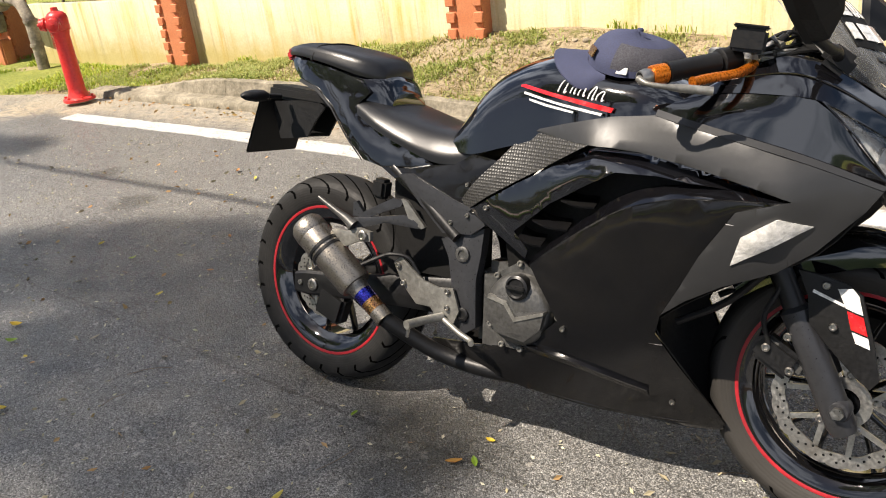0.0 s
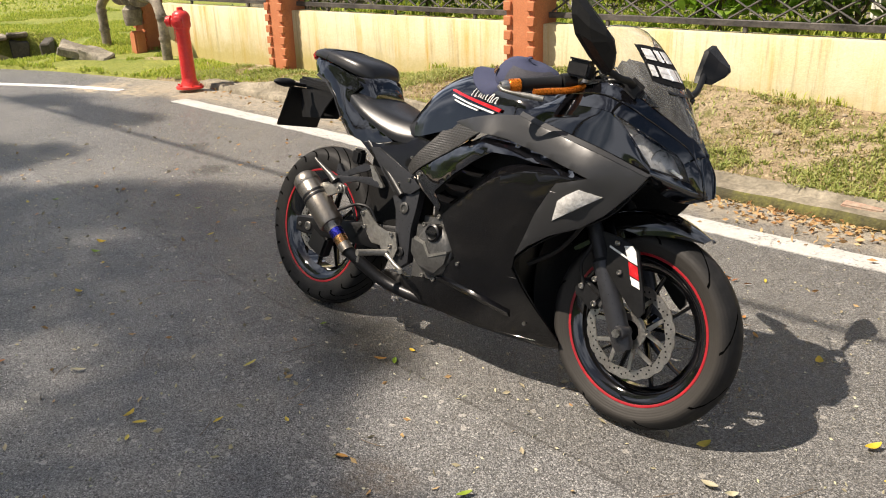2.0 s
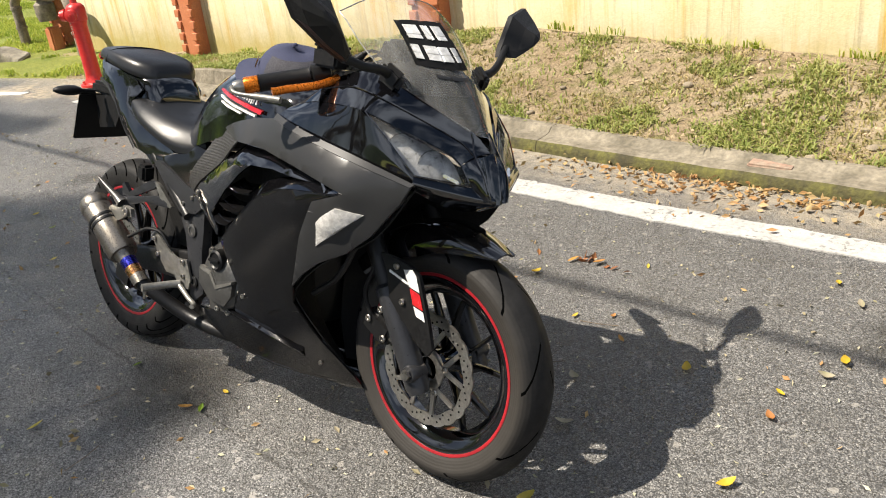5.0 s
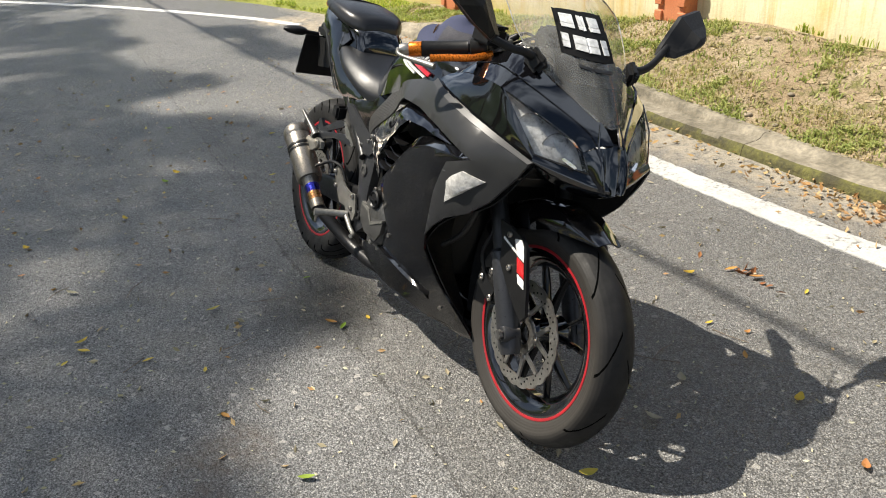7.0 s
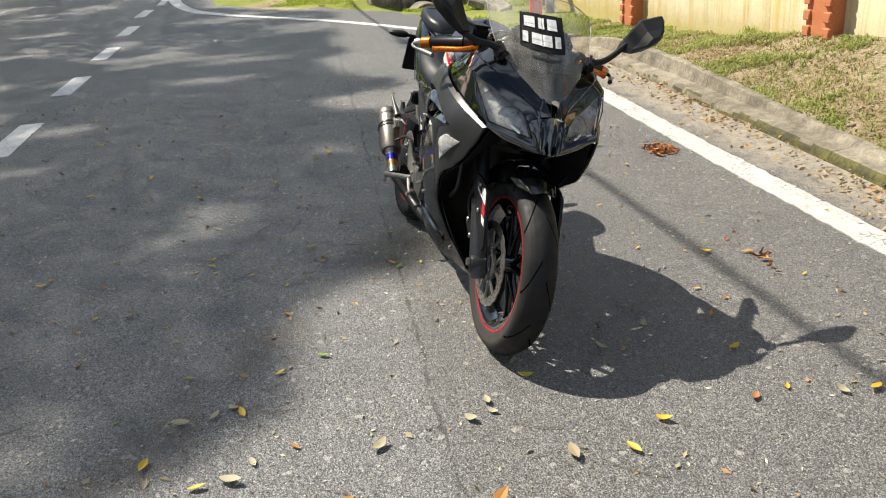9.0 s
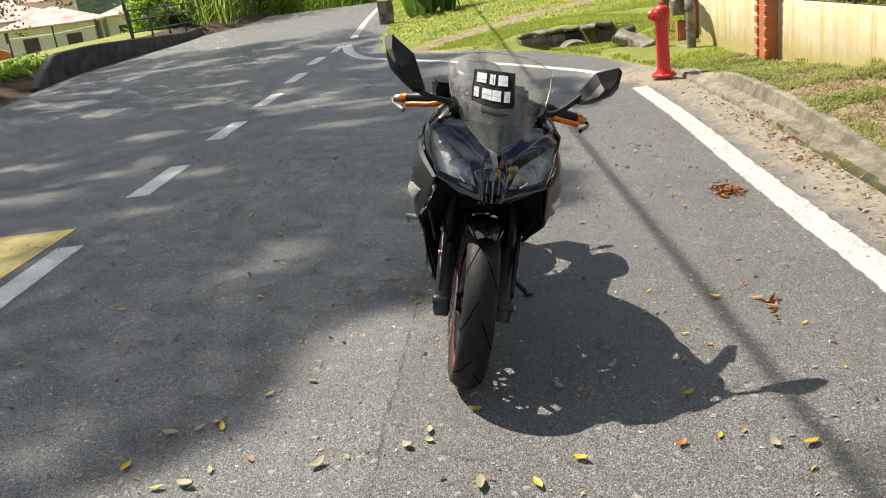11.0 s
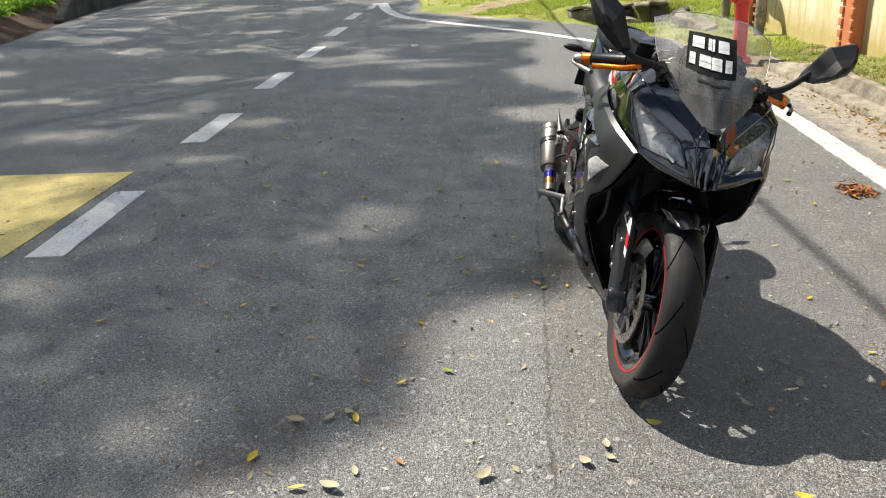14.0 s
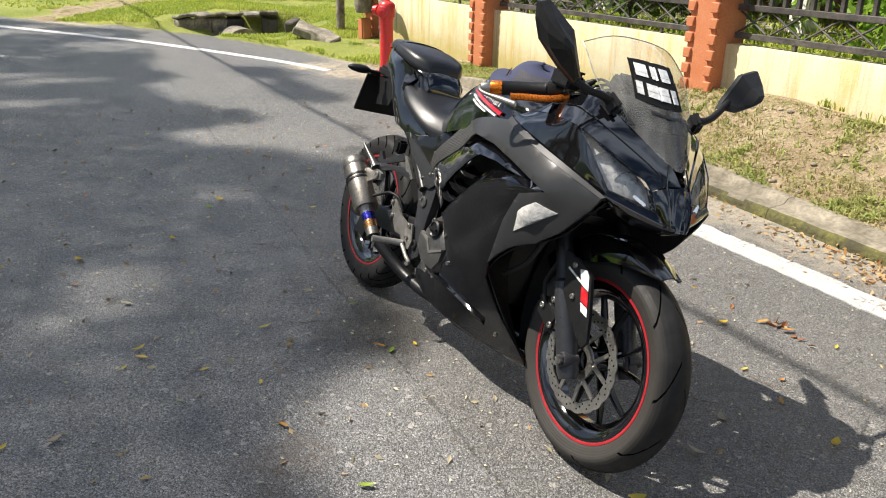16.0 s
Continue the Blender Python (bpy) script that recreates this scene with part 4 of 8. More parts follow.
def build_tree(name, x, y, height, spots, seed, label, leaf_size=0.13, leaf=None):
    """A roadside tree: a tapered trunk, limbs to its foliage, and many small leaves."""
    t = thing(name, label, "tree")
    rng = random.Random(seed)
    base, fork = Vector((x, y, lie(x, y) - 0.1)), Vector((x + 0.2, y + 0.3, height * 0.55))
    bm = bmesh.new()
    tube(bm, curve_pts([base, base + (fork - base) * 0.4 + Vector((0.15, -0.1, 0)), fork], 6), [0.34 - 0.16 * i / 12 for i in range(13)], 12)
    part("trunk", bm, BARK, t)
    for k in range(7):
        tip = Vector(spots[rng.randrange(len(spots))])
        mid = (fork + tip) / 2 + Vector((rng.uniform(-0.4, 0.4), rng.uniform(-0.4, 0.4), 0.5))
        bm = bmesh.new()
        tube(bm, curve_pts([fork - Vector((0, 0, 0.3 * (k % 3))), mid, tip], 5), [0.13 - 0.011 * i for i in range(11)], 7)
        part("limb", bm, BARK, t)
    leaf_stuff("crown", spots, leaf_size, leaf or LEAF, "", "", "", t, 1.0, seed)
    return t


def crown_spots(x0, x1, y0, y1, cell, density, h0, h1, seed):
    """Leaf places: up the sun's way from the shaded ground, at uneven heights in clumps; density is in leaves for each square metre."""
    rng = np.random.default_rng(seed)
    cells = []
    for x in np.arange(x0, x1, cell):
        for y in np.arange(y0, y1, cell):
            k = shade_at(x, y)
            if k:
                h = h0 + (h1 - h0) * (0.5 + 0.5 * noise.noise(Vector((x * 0.5, y * 0.5, 3))))
                cells += [(x, y, h)] * int(k * density * cell * cell + rng.random())
    C = np.array(cells)
    n = len(C)
    k = C[:, 2] + rng.normal(0, 0.5, n)
    u = C[:, 0] + rng.uniform(-0.5, 0.5, n) * cell + rng.normal(0, 0.05, n)
    v = C[:, 1] + rng.uniform(-0.5, 0.5, n) * cell + rng.normal(0, 0.05, n)
    return np.stack([u + SUN.x / SUN.z * k, v + SUN.y / SUN.z * k, k], 1)


def build_trees():
    build_tree("rain_tree", -6.3, -9.2, 15.0, crown_spots(-9.5, 2.5, -7.6, 3.3, 0.08, 3500, 12.5, 15.0, 3), 5, "spreading roadside tree with a wide dense green crown", 0.0362)
    build_tree("rain_tree", -20.0, -20.0, 16.0, crown_spots(-23, -9.5, -8.0, 2.6, 0.14, 640, 13.5, 16.0, 4), 6, "spreading roadside tree with a wide dense green crown", 0.076)
    rng = np.random.default_rng(12)
    # a bough of the leaning tree that droops over the hedge
    low = []
    for k in range(64):
        p = Vector((-13 + rng.normal(0, 0.6), rng.uniform(-9.0, -4.9), 2.5))
        drop = rng.uniform(0.5, 1.25) * (1.0 if p.y < -5.9 else 0.75)
        for _ in range(60):
            t = rng.random()
            low.append((p.x + rng.normal(0, 0.1), p.y + rng.normal(0, 0.1) + 0.2 * t, p.z - drop * t))
    build_tree("roadside_tree", -6.5, -14.5, 5.5, low, 7, "leaning tree with low hanging leafy branches", 0.045, OLIVE)
    for k, (x, y) in enumerate(((-36, -8.8), (-41, -7.5), (-47, -3), (-45, 3), (-39, -10.5))):
        spots = [(x + rng.normal(0, 1.6), y + rng.normal(0, 1.6), 5 + rng.normal(0, 1.1)) for _ in range(1500)]
        build_tree("slender_tree", x, y, 7.0, spots, 20 + k, "slender tree with thin leaning stems and light foliage", 0.22)
    for k, (x, y, s) in enumerate(((-8.9, 7.2, 0.9), (-7.4, 7.4, 1.0), (-6.2, 7.5, 1.1), (-3.4, 7.3, 1.0), (-0.6, 7.3, 1.1), (0.4, 7.0, 0.9), (2.0, 7.2, 1.0), (-2.8, 7.6, 1.1), (-8.2, 6.6, 0.8), (-5.6, 6.2, 0.7), (-4.6, 6.6, 0.9), (-2.3, 6.1, 0.55), (-1.5, 6.6, 0.6), (1.2, 6.4, 0.7))):
        spots = [(x + rng.normal(0, s * 0.5), y + rng.normal(0, s * 0.4), 0.75 + s * 0.55 + rng.normal(0, s * 0.35)) for _ in range(900)]
        b = thing("garden_shrub", "leafy green garden shrub behind the fence", "shrub", group="garden shrubs")
        for j in range(4):
            bm = bmesh.new()
            tube(bm, curve_pts([(x + 0.05 * j, y, 0.5), (x + rng.normal(0, 0.1), y, 0.9), (x + rng.normal(0, s * 0.3), y + rng.normal(0, 0.2), 1.3)], 4), 0.018, 6)
            part("stem", bm, BARK, b)
        leaf_stuff("foliage", spots, 0.06, HEDGE if k % 4 == 3 else LEAF, "", "", "", b, 1.0, 40 + k)


def build_garden_house():
    """The shaded porch of the house behind the garden fence."""
    h = thing("garden_house", "shaded brown porch of a house behind the garden fence", "house")
    # the porch's roof, above the view, is added to keep sun off the wall
    for name, lo, hi, m in (("wall", (-10.5, 9.0, 0.4), (-1.0, 9.2, 3.1), PORCH), ("porch_shade_roof", (-10.8, 6.9, 2.75), (-0.8, 9.3, 2.9), PORCH), ("porch_floor", (-10.5, 7.2, 0.4), (-1.0, 9.0, 0.62), SCARRED)):
        bm = bmesh.new()
        box(bm, lo, hi, 0.02)
        part(name, bm, m, h)
    for x in (-10.2, -7.4, -4.4, -1.4):
        bm = bmesh.new()
        box(bm, (x - 0.1, 7.25, 0.6), (x + 0.1, 7.45, 2.76), 0.015)
        part("post", bm, HOUSE, h)
    for x in (-9.0, -5.8, -3.0):
        bm = bmesh.new()
        box(bm, (x - 0.6, 8.97, 1.2), (x + 0.6, 9.03, 2.3), 0.015)
        part("window", bm, WINDOW, h)


def build_distance():
    tile = "cream bungalow with faded red hipped roof down the slope"
    for x, y, z, turn, w, d, h, roof in ((-66, -28.4, -1.4, 105, 6.2, 6, 2.75, 1.35), (-68, -21.8, -1.3, 100, 5.4, 5, 2.75, 1.15), (-63, -42.0, -2.0, 112, 11, 7, 2.75, 1.5), (-82, -41.5, -0.6, 112, 13, 8, 2.7, 1.5), (-92, -41.0, 0.6, 108, 7, 5, 3.2, 1.2)):
        build_house(x, y, z, turn, w, d, h, roof, tile)
    # the gateway of the nearest bungalow
    bm = bmesh.new()
    arch = [(-0.8, -1.2), (0.8, -1.2), (0.8, 0.55)] + [(0.8 - 0.1 * i, 0.6 + 0.26 * math.sin(math.pi * i / 16) ** 0.7) for i in range(1, 16)] + [(-0.8, 0.55)]
    prism(bm, [(-17.85 + u, -0.2 + v) for u, v in arch], -35.12, -34.95, "yz")
    tagged(part("gate_wall", bm, TERRA), "orange painted gate wall with a curved top", "wall")
    g = thing("driveway_gate", "closed white metal gate with an arched top", "gate")
    bm = bmesh.new()
    tube(bm, [(-35, -21.4 + 0.17 * i, 0.1 + 0.38 * math.sin(math.pi * i / 16)) for i in range(17)], 0.04, 8)
    part("arch", bm, GATE, g)
    bm = bmesh.new()
    box(bm, (-35.02, -21.4, -1.2), (-34.98, -18.7, -0.02), 0.01)
    part("panel", bm, GATE, g)
    for i in range(1, 16):
        bm = bmesh.new()
        tube(bm, [(-35, -21.4 + 0.17 * i, -0.05), (-35, -21.4 + 0.17 * i, 0.1 + 0.38 * math.sin(math.pi * i / 16))], 0.016, 6)
        part("bar", bm, GATE, g)
    f = thing("garden_rail", "white pipe rail on dark posts before the bungalows", "railing")
    for y, z in ((-17.0, 0.98), (-15.0, 1.04), (-13.1, 1.1)):
        bm = bmesh.new()
        tube(bm, [(-35, y, -1.2), (-35, y, z + 0.3)], 0.035, 8)
        part("post", bm, IRON, f)
    bm = bmesh.new()
    tube(bm, [(-35, -17.0, 0.98), (-35, -15.0, 0.96), (-35, -13.1, 1.1)], 0.03, 8)
    part("rail", bm, GATE, f)
    bm = bmesh.new()
    rows = []
    for i in range(61):
        a = radians(100 + 200 * i / 60)
        h = 14 + 9 * noise.noise(Vector((i * 0.11, 0, 0))) + 10 * math.exp(-((i - 40) / 12) ** 2)
        c = Vector((math.cos(a), math.sin(a), 0))
        rows.append([bm.verts.new(c * (150 + 40 * k / 6) + Vector((0, 0, -4 + h * math.sin(k / 6 * 1.57) + 0.9 * noise.noise(Vector((i * 1.7, k * 1.9, 2)))))) for k in range(7)])
    for r, s in zip(rows, rows[1:]):
        for k in range(6):
            bm.faces.new((r[k], s[k], s[k + 1], r[k + 1]))
    bmesh.ops.recalc_face_normals(bm, faces=bm.faces)
    structure("backdrop", bm, FAR_WOOD, "dark wooded hillside in the distance", "hillside")
    p = thing("utility_pole", "thin dark leaning utility pole beside the far parapet", "pole")
    bm = bmesh.new()
    tube(bm, [(-24.2, -7.8, 0.3), (-24.5, -8.2, 5.5)], 0.05, 8)
    part("shaft", bm, IRON, p)
    # the overhead wire whose shadow runs along the road
    bm = bmesh.new()
    h = 6.2
    tube(bm, [Vector((x, 2.62 + 0.0125 * (-x - 1), 0)) + SUN * (h / SUN.z) for x in (-30, -20, -10, 0, 10, 20)], 0.022, 8)
    tagged(part("overhead_cable", bm, IRON), "black overhead cable strung along the road", "cable")


PORCH = mat("brown_porch_paint", (0.2, 0.085, 0.055), 0.8, col2=(0.14, 0.06, 0.04), scale=2, fine=20, vary=0.15, bump=0.1)
WINDOW = mat("dark_window", (0.03, 0.035, 0.04), 0.15, col2=(0.05, 0.05, 0.05), bump=0)
FAR_WOOD = mat("far_wood", (0.03, 0.055, 0.03), 0.95, col2=(0.06, 0.09, 0.05), scale=0.15, fine=0.8, vary=0.4, bump=0.5, dist=0.5, spec=0.05)
build_hydrant(), build_water_pipes(), build_culvert(), build_parapet(), build_hedge(), build_far_plants(), build_trees(), build_garden_house(), build_distance(), build_grass()


# ---- the motorcycle: x ahead from the rear axle, y to its left, z up along its leaning middle plane ----
GLOSS = mat("gloss_black_paint", (0.003, 0.003, 0.004), 0.06, col2=(0.004, 0.004, 0.0045), scale=3, fine=220, vary=0.1, bump=0, rvar=0.03, coat=1.0, spec=0.6)
SATIN = mat("satin_black_paint", (0.0045, 0.0045, 0.005), 0.11, col2=(0.008, 0.0075, 0.007), scale=4, fine=160, vary=0.15, bump=0, rvar=0.04, spec=0.42, coat=0.0)
GREY = mat("matte_grey_paint", (0.036, 0.0365, 0.038), 0.38, 0.3, (0.0315, 0.032, 0.033), scale=4, fine=260, vary=0.03, bump=0.0, dist=0.0005, rvar=0.04)
for paint in (GLOSS, SATIN):
    bumped(paint, noised(paint, 9.0, 2, 0.5), 0.12, 0.012)
PLASTIC = mat("black_plastic", (0.007, 0.007, 0.0075), 0.45, col2=(0.01, 0.01, 0.01), scale=9, fine=180, vary=0.2, bump=0.15, dist=0.001, spec=0.25)
INNER = mat("dark_inner_plastic", (0.003, 0.003, 0.003), 0.65, col2=(0.004, 0.004, 0.004), scale=9, fine=120, vary=0.2, bump=0.15, dist=0.001, spec=0.25)
VINYL = mat("seat_vinyl", (0.006, 0.0065, 0.008), 0.36, col2=(0.009, 0.009, 0.01), scale=5, fine=420, vary=0.15, bump=0.25, dist=0.001, rvar=0.05)
STEEL = mat("machined_steel", (0.42, 0.4, 0.37), 0.36, 1.0, (0.3, 0.28, 0.25), scale=14, fine=140, vary=0.15, bump=0.08, dist=0.001)
DISC = mat("brake_steel", (0.52, 0.5, 0.46), 0.4, 1.0, (0.4, 0.37, 0.33), scale=18, fine=160, vary=0.2, bump=0.1, dist=0.0006)
ALLOY = mat("grey_alloy", (0.25, 0.245, 0.225), 0.42, 0.6, (0.16, 0.155, 0.14), scale=9, fine=120, vary=0.2, bump=0.12, dist=0.001)
CASING = mat("engine_casing", (0.108, 0.107, 0.103), 0.4, 0.6, (0.07, 0.069, 0.066), scale=12, fine=140, vary=0.2, bump=0.15, dist=0.001)
DARKMETAL = mat("dark_painted_metal", (0.01, 0.01, 0.011), 0.4, 0.4, (0.014, 0.014, 0.014), scale=12, fine=140, vary=0.2, bump=0.1, dist=0.001)
FORK = mat("fork_grey", (0.034, 0.035, 0.039), 0.38, 0.3, (0.028, 0.029, 0.032), scale=12, fine=140, vary=0.12, bump=0.05, dist=0.001)
TITAN = mat("brushed_titanium", (0.28, 0.255, 0.222), 0.34, 0.9, (0.215, 0.195, 0.165), scale=10, fine=260, vary=0.12, bump=0.06, dist=0.0006, stretch=(0.3, 1, 1))
BLUED = mat("heat_blued_titanium", (0.03, 0.05, 0.4), 0.25, 1.0, (0.06, 0.04, 0.3), scale=30, fine=200, bump=0.03)
GOLD = mat("straw_heated_titanium", (0.45, 0.25, 0.08), 0.28, 1.0, (0.3, 0.12, 0.1), scale=30, fine=200, bump=0.03)
ORANGE = mat("orange_anodised", (0.62, 0.17, 0.012), 0.3, 0.7, (0.5, 0.12, 0.01), scale=20, fine=200, vary=0.12, bump=0.04)
TAPE = mat("red_rim_tape", (0.33, 0.012, 0.018), 0.42, col2=(0.24, 0.01, 0.016), scale=10, fine=120, vary=0.12, bump=0.05)
DECAL_RED = mat("red_decal", (0.5, 0.015, 0.02), 0.2, col2=(0.45, 0.012, 0.018), coat=0.6, bump=0)
DECAL_WHITE = mat("white_decal", (0.72, 0.72, 0.7), 0.2, col2=(0.66, 0.66, 0.64), coat=0.6, bump=0)
CLOTH = mat("navy_cap_cloth", (0.028, 0.034, 0.072), 0.9, col2=(0.036, 0.042, 0.085), scale=8, fine=420, vary=0.3, bump=0.5, dist=0.0015)
MESHCLOTH = mat("cap_mesh", (0.02, 0.02, 0.03), 0.8, col2=(0.05, 0.05, 0.06), scale=300, fine=500, vary=0.4, bump=0.6, dist=0.002)
REDLENS = mat("red_tail_lens", (0.35, 0.02, 0.015), 0.15, col2=(0.3, 0.015, 0.012), coat=0.6, bump=0)


def pane_mat(name, tint, gloss, haze):
    """A thin clear sheet: straight-through light, a faint scratched haze, and a mirror gloss that grows at a slant."""
    m = bpy.data.materials.new(name)
    m.use_nodes = True
    n, links, b = nodes_of(m)
    clear = n.new("ShaderNodeBsdfTransparent")
    clear.inputs[0].default_value = (*tint, 1)
    b.inputs["Base Color"].default_value = (0.74, 0.73, 0.68, 1)
    b.inputs["Roughness"].default_value = 0.5
    scratch = ramp(m, noised(m, 5.0, 6, 0.7, (1.0, 3.0, 0.6)), 0.28, 0.75)
    dirty = n.new("ShaderNodeMixShader")
    links.new(maths(m, "MULTIPLY", scratch, haze), dirty.inputs[0])
    links.new(clear.outputs[0], dirty.inputs[1])
    links.new(b.outputs[0], dirty.inputs[2])
    shine = n.new("ShaderNodeBsdfGlossy")
    shine.inputs["Roughness"].default_value = gloss
    fres = n.new("ShaderNodeFresnel")
    fres.inputs[0].default_value = 1.45
    mx = n.new("ShaderNodeMixShader")
    links.new(fres.outputs[0], mx.inputs[0])
    links.new(dirty.outputs[0], mx.inputs[1])
    links.new(shine.outputs[0], mx.inputs[2])
    links.new(mx.outputs[0], n["Material Output"].inputs["Surface"])
    return m


SCREEN = pane_mat("clear_windscreen", (0.84, 0.82, 0.75), 0.03, 0.3)
# The lens's pale haze is turned up to paint a sunlit glow.
LENS = pane_mat("headlamp_lens", (0.86, 0.86, 0.86), 0.03, 0.12)
CLEAR_EDGE = mat("acrylic_edge", (0.4, 0.4, 0.37), 0.25, col2=(0.3, 0.3, 0.28), bump=0)
GEM = mat("clear_indicator_lens", (0.62, 0.61, 0.58), 0.2, col2=(0.45, 0.44, 0.42), scale=40, fine=90, vary=0.25, bump=0.6, dist=0.003, coat=0.7)
SILVERED = mat("lamp_reflector", (0.62, 0.62, 0.6), 0.36, 0.35, (0.3, 0.3, 0.3), scale=16, fine=70, vary=0.3, bump=0.3, dist=0.003)
CHROME = mat("chrome", (0.7, 0.7, 0.7), 0.12, 1.0, (0.6, 0.6, 0.6), bump=0)


def tread_mat(name, turns, dusty):
    """Rubber with curved tread cuts across the crown and dusty scuffed shoulders."""
    m = bpy.data.materials.new(name)
    m.use_nodes = True
    n, links, b = nodes_of(m)
    xyz = n.new("ShaderNodeSeparateXYZ")
    links.new(n.new("ShaderNodeTexCoord").outputs["Object"], xyz.inputs[0])
    angle = maths(m, "ARCTAN2", xyz.outputs[2], xyz.outputs[0])
    side = maths(m, "ABSOLUTE", xyz.outputs[1])
    sign = maths(m, "SIGN", xyz.outputs[1])
    bent = maths(m, "MULTIPLY", maths(m, "POWER", side, 1.15), turns * 1.9)
    phase = maths(m, "ADD", maths(m, "MULTIPLY", maths(m, "ADD", angle, maths(m, "MULTIPLY", sign, 0.11)), turns / (2 * math.pi)), bent)
    cell = maths(m, "ABSOLUTE", maths(m, "SUBTRACT", maths(m, "FRACT", phase), 0.5))
    groove = maths(m, "LESS_THAN", cell, turns * 0.0026)
    groove = maths(m, "MULTIPLY", groove, maths(m, "GREATER_THAN", side, 0.008))
    radius = maths(m, "SQRT", maths(m, "ADD", maths(m, "POWER", xyz.outputs[0], 2.0), maths(m, "POWER", xyz.outputs[2], 2.0)))
    groove = maths(m, "MULTIPLY", groove, maths(m, "GREATER_THAN", radius, 0.262))
    c = mixed(m, ramp(m, noised(m, 14.0, 5, 0.7), 0.35, 0.7), (0.009, 0.009, 0.0092), (0.019, 0.0185, 0.018))
    c = mixed(m, maths(m, "MULTIPLY", ramp(m, radius, 0.285, 0.255), dusty), c, (0.045, 0.041, 0.036))
    # the cuts go near black: the shade inside them is in the colour
    c = mixed(m, groove, c, (0.002, 0.002, 0.002))
    links.new(c, b.inputs["Base Color"])
    links.new(ramp_to(m, noised(m, 30.0, 4), 0.5, 0.7), b.inputs["Roughness"])
    links.new(maths(m, "MULTIPLY", maths(m, "SUBTRACT", 1.0, groove), 0.22), b.inputs["Specular IOR Level"])
    rings = maths(m, "SINE", maths(m, "MULTIPLY", radius, 900.0))
    h = maths(m, "SUBTRACT", maths(m, "MULTIPLY", noised(m, 160.0, 3), 0.3), maths(m, "MULTIPLY", groove, 3.0))
    h = maths(m, "ADD", h, maths(m, "MULTIPLY", rings, 0.08))
    bumped(m, h, 0.6, 0.002)
    return m


def dots_mat():
    m = mat("dotted_grip_plastic", (0.028, 0.027, 0.026), 0.45, col2=(0.034, 0.033, 0.031), scale=6, fine=200, bump=0)
    n, links, b = nodes_of(m)
    v = node(m, "ShaderNodeTexVoronoi", Scale=130.0, Randomness=0.15)
    links.new(n.new("ShaderNodeTexCoord").outputs["Object"], v.inputs["Vector"])
    bumped(m, v.outputs["Distance"], 0.9, 0.003)
    return m


DOTS = dots_mat()
TRIM = mat("pale_trim_edge", (0.06, 0.057, 0.052), 0.35, 0.3, (0.045, 0.042, 0.04), bump=0)
FRONT_RUBBER, REAR_RUBBER = tread_mat("front_tyre_rubber", 9, 0.65), tread_mat("rear_tyre_rubber", 24, 0.1)

bike = thing("motorcycle", "black sports motorcycle with matte fairing parked leaning on its side stand", "motorcycle", pose(-1.66, 1.566, 0.004) @ pose(0, 0, 0, -14, 0, 0))


# -- tools for bodywork --
def rbf(points):
    """A smooth function of two numbers through (x, z, value) points."""
    A = np.array(points, float)
    n = len(A)
    def phi(d):
        return np.where(d > 1e-9, d * d * np.log(d + 1e-12), 0.0)
    D = np.hypot(A[:, None, 0] - A[None, :, 0], A[:, None, 1] - A[None, :, 1])
    K = np.zeros((n + 3, n + 3))
    K[:n, :n] = phi(D) + 0.002 * np.eye(n)
    K[:n, n:] = np.c_[np.ones(n), A[:, :2]]
    K[n:, :n] = K[:n, n:].T
    w = np.linalg.solve(K, np.r_[A[:, 2], 0, 0, 0])
    def f(x, z):
        return float(w[:n] @ phi(np.hypot(A[:, 0] - x, A[:, 1] - z)) + w[n] + w[n + 1] * x + w[n + 2] * z)
    return f


def panel(name, outline, lat, material, parent, thick=0.005, step=0.035, roll=0.006, side=-1, label=""):
    """A sheet of bodywork: an outline in side view, bellied out by lat(x, z), with thickness and rolled edges."""
    bm = bmesh.new()
    f = bm.faces.new([bm.verts.new((x, 0, z)) for x, z in outline])
    r = bmesh.ops.inset_region(bm, faces=[f], thickness=roll, use_even_offset=True)
    xs, zs = [p[0] for p in outline], [p[1] for p in outline]
    for lo, hi, axis in ((min(xs), max(xs), (1, 0, 0)), (min(zs), max(zs), (0, 0, 1))):
        k = lo + step
        while k < hi:
            co = (k, 0, 0) if axis[0] else (0, 0, k)
            bmesh.ops.bisect_plane(bm, geom=bm.verts[:] + bm.edges[:] + bm.faces[:], plane_co=co, plane_no=axis, dist=1e-5)
            k += step
    bmesh.ops.triangulate(bm, faces=[g for g in bm.faces if len(g.verts) > 4])
    rim = {v for e in bm.edges if len(e.link_faces) == 1 for v in e.verts}
    edges = [e for e in bm.edges if len(e.link_faces) == 1]
    for v in bm.verts:
        v.co.y = side * (lat(v.co.x, v.co.z) - (roll * 0.5 if v in rim else 0))
    faces = bm.faces[:]
    twin = {v: bm.verts.new(v.co - Vector((0, side * thick, 0))) for v in list(bm.verts)}
    for g in faces:
        bm.faces.new([twin[v] for v in reversed(g.verts)])
    for e in edges:
        a, b = e.verts
        bm.faces.new((a, b, twin[b], twin[a]))
    bmesh.ops.recalc_face_normals(bm, faces=bm.faces)
    return part(name, bm, material, parent, label)


def spline_row(row, n):
    P = curve_pts(row, 8)
    return [P[round(i * (len(P) - 1) / n)] for i in range(n + 1)]


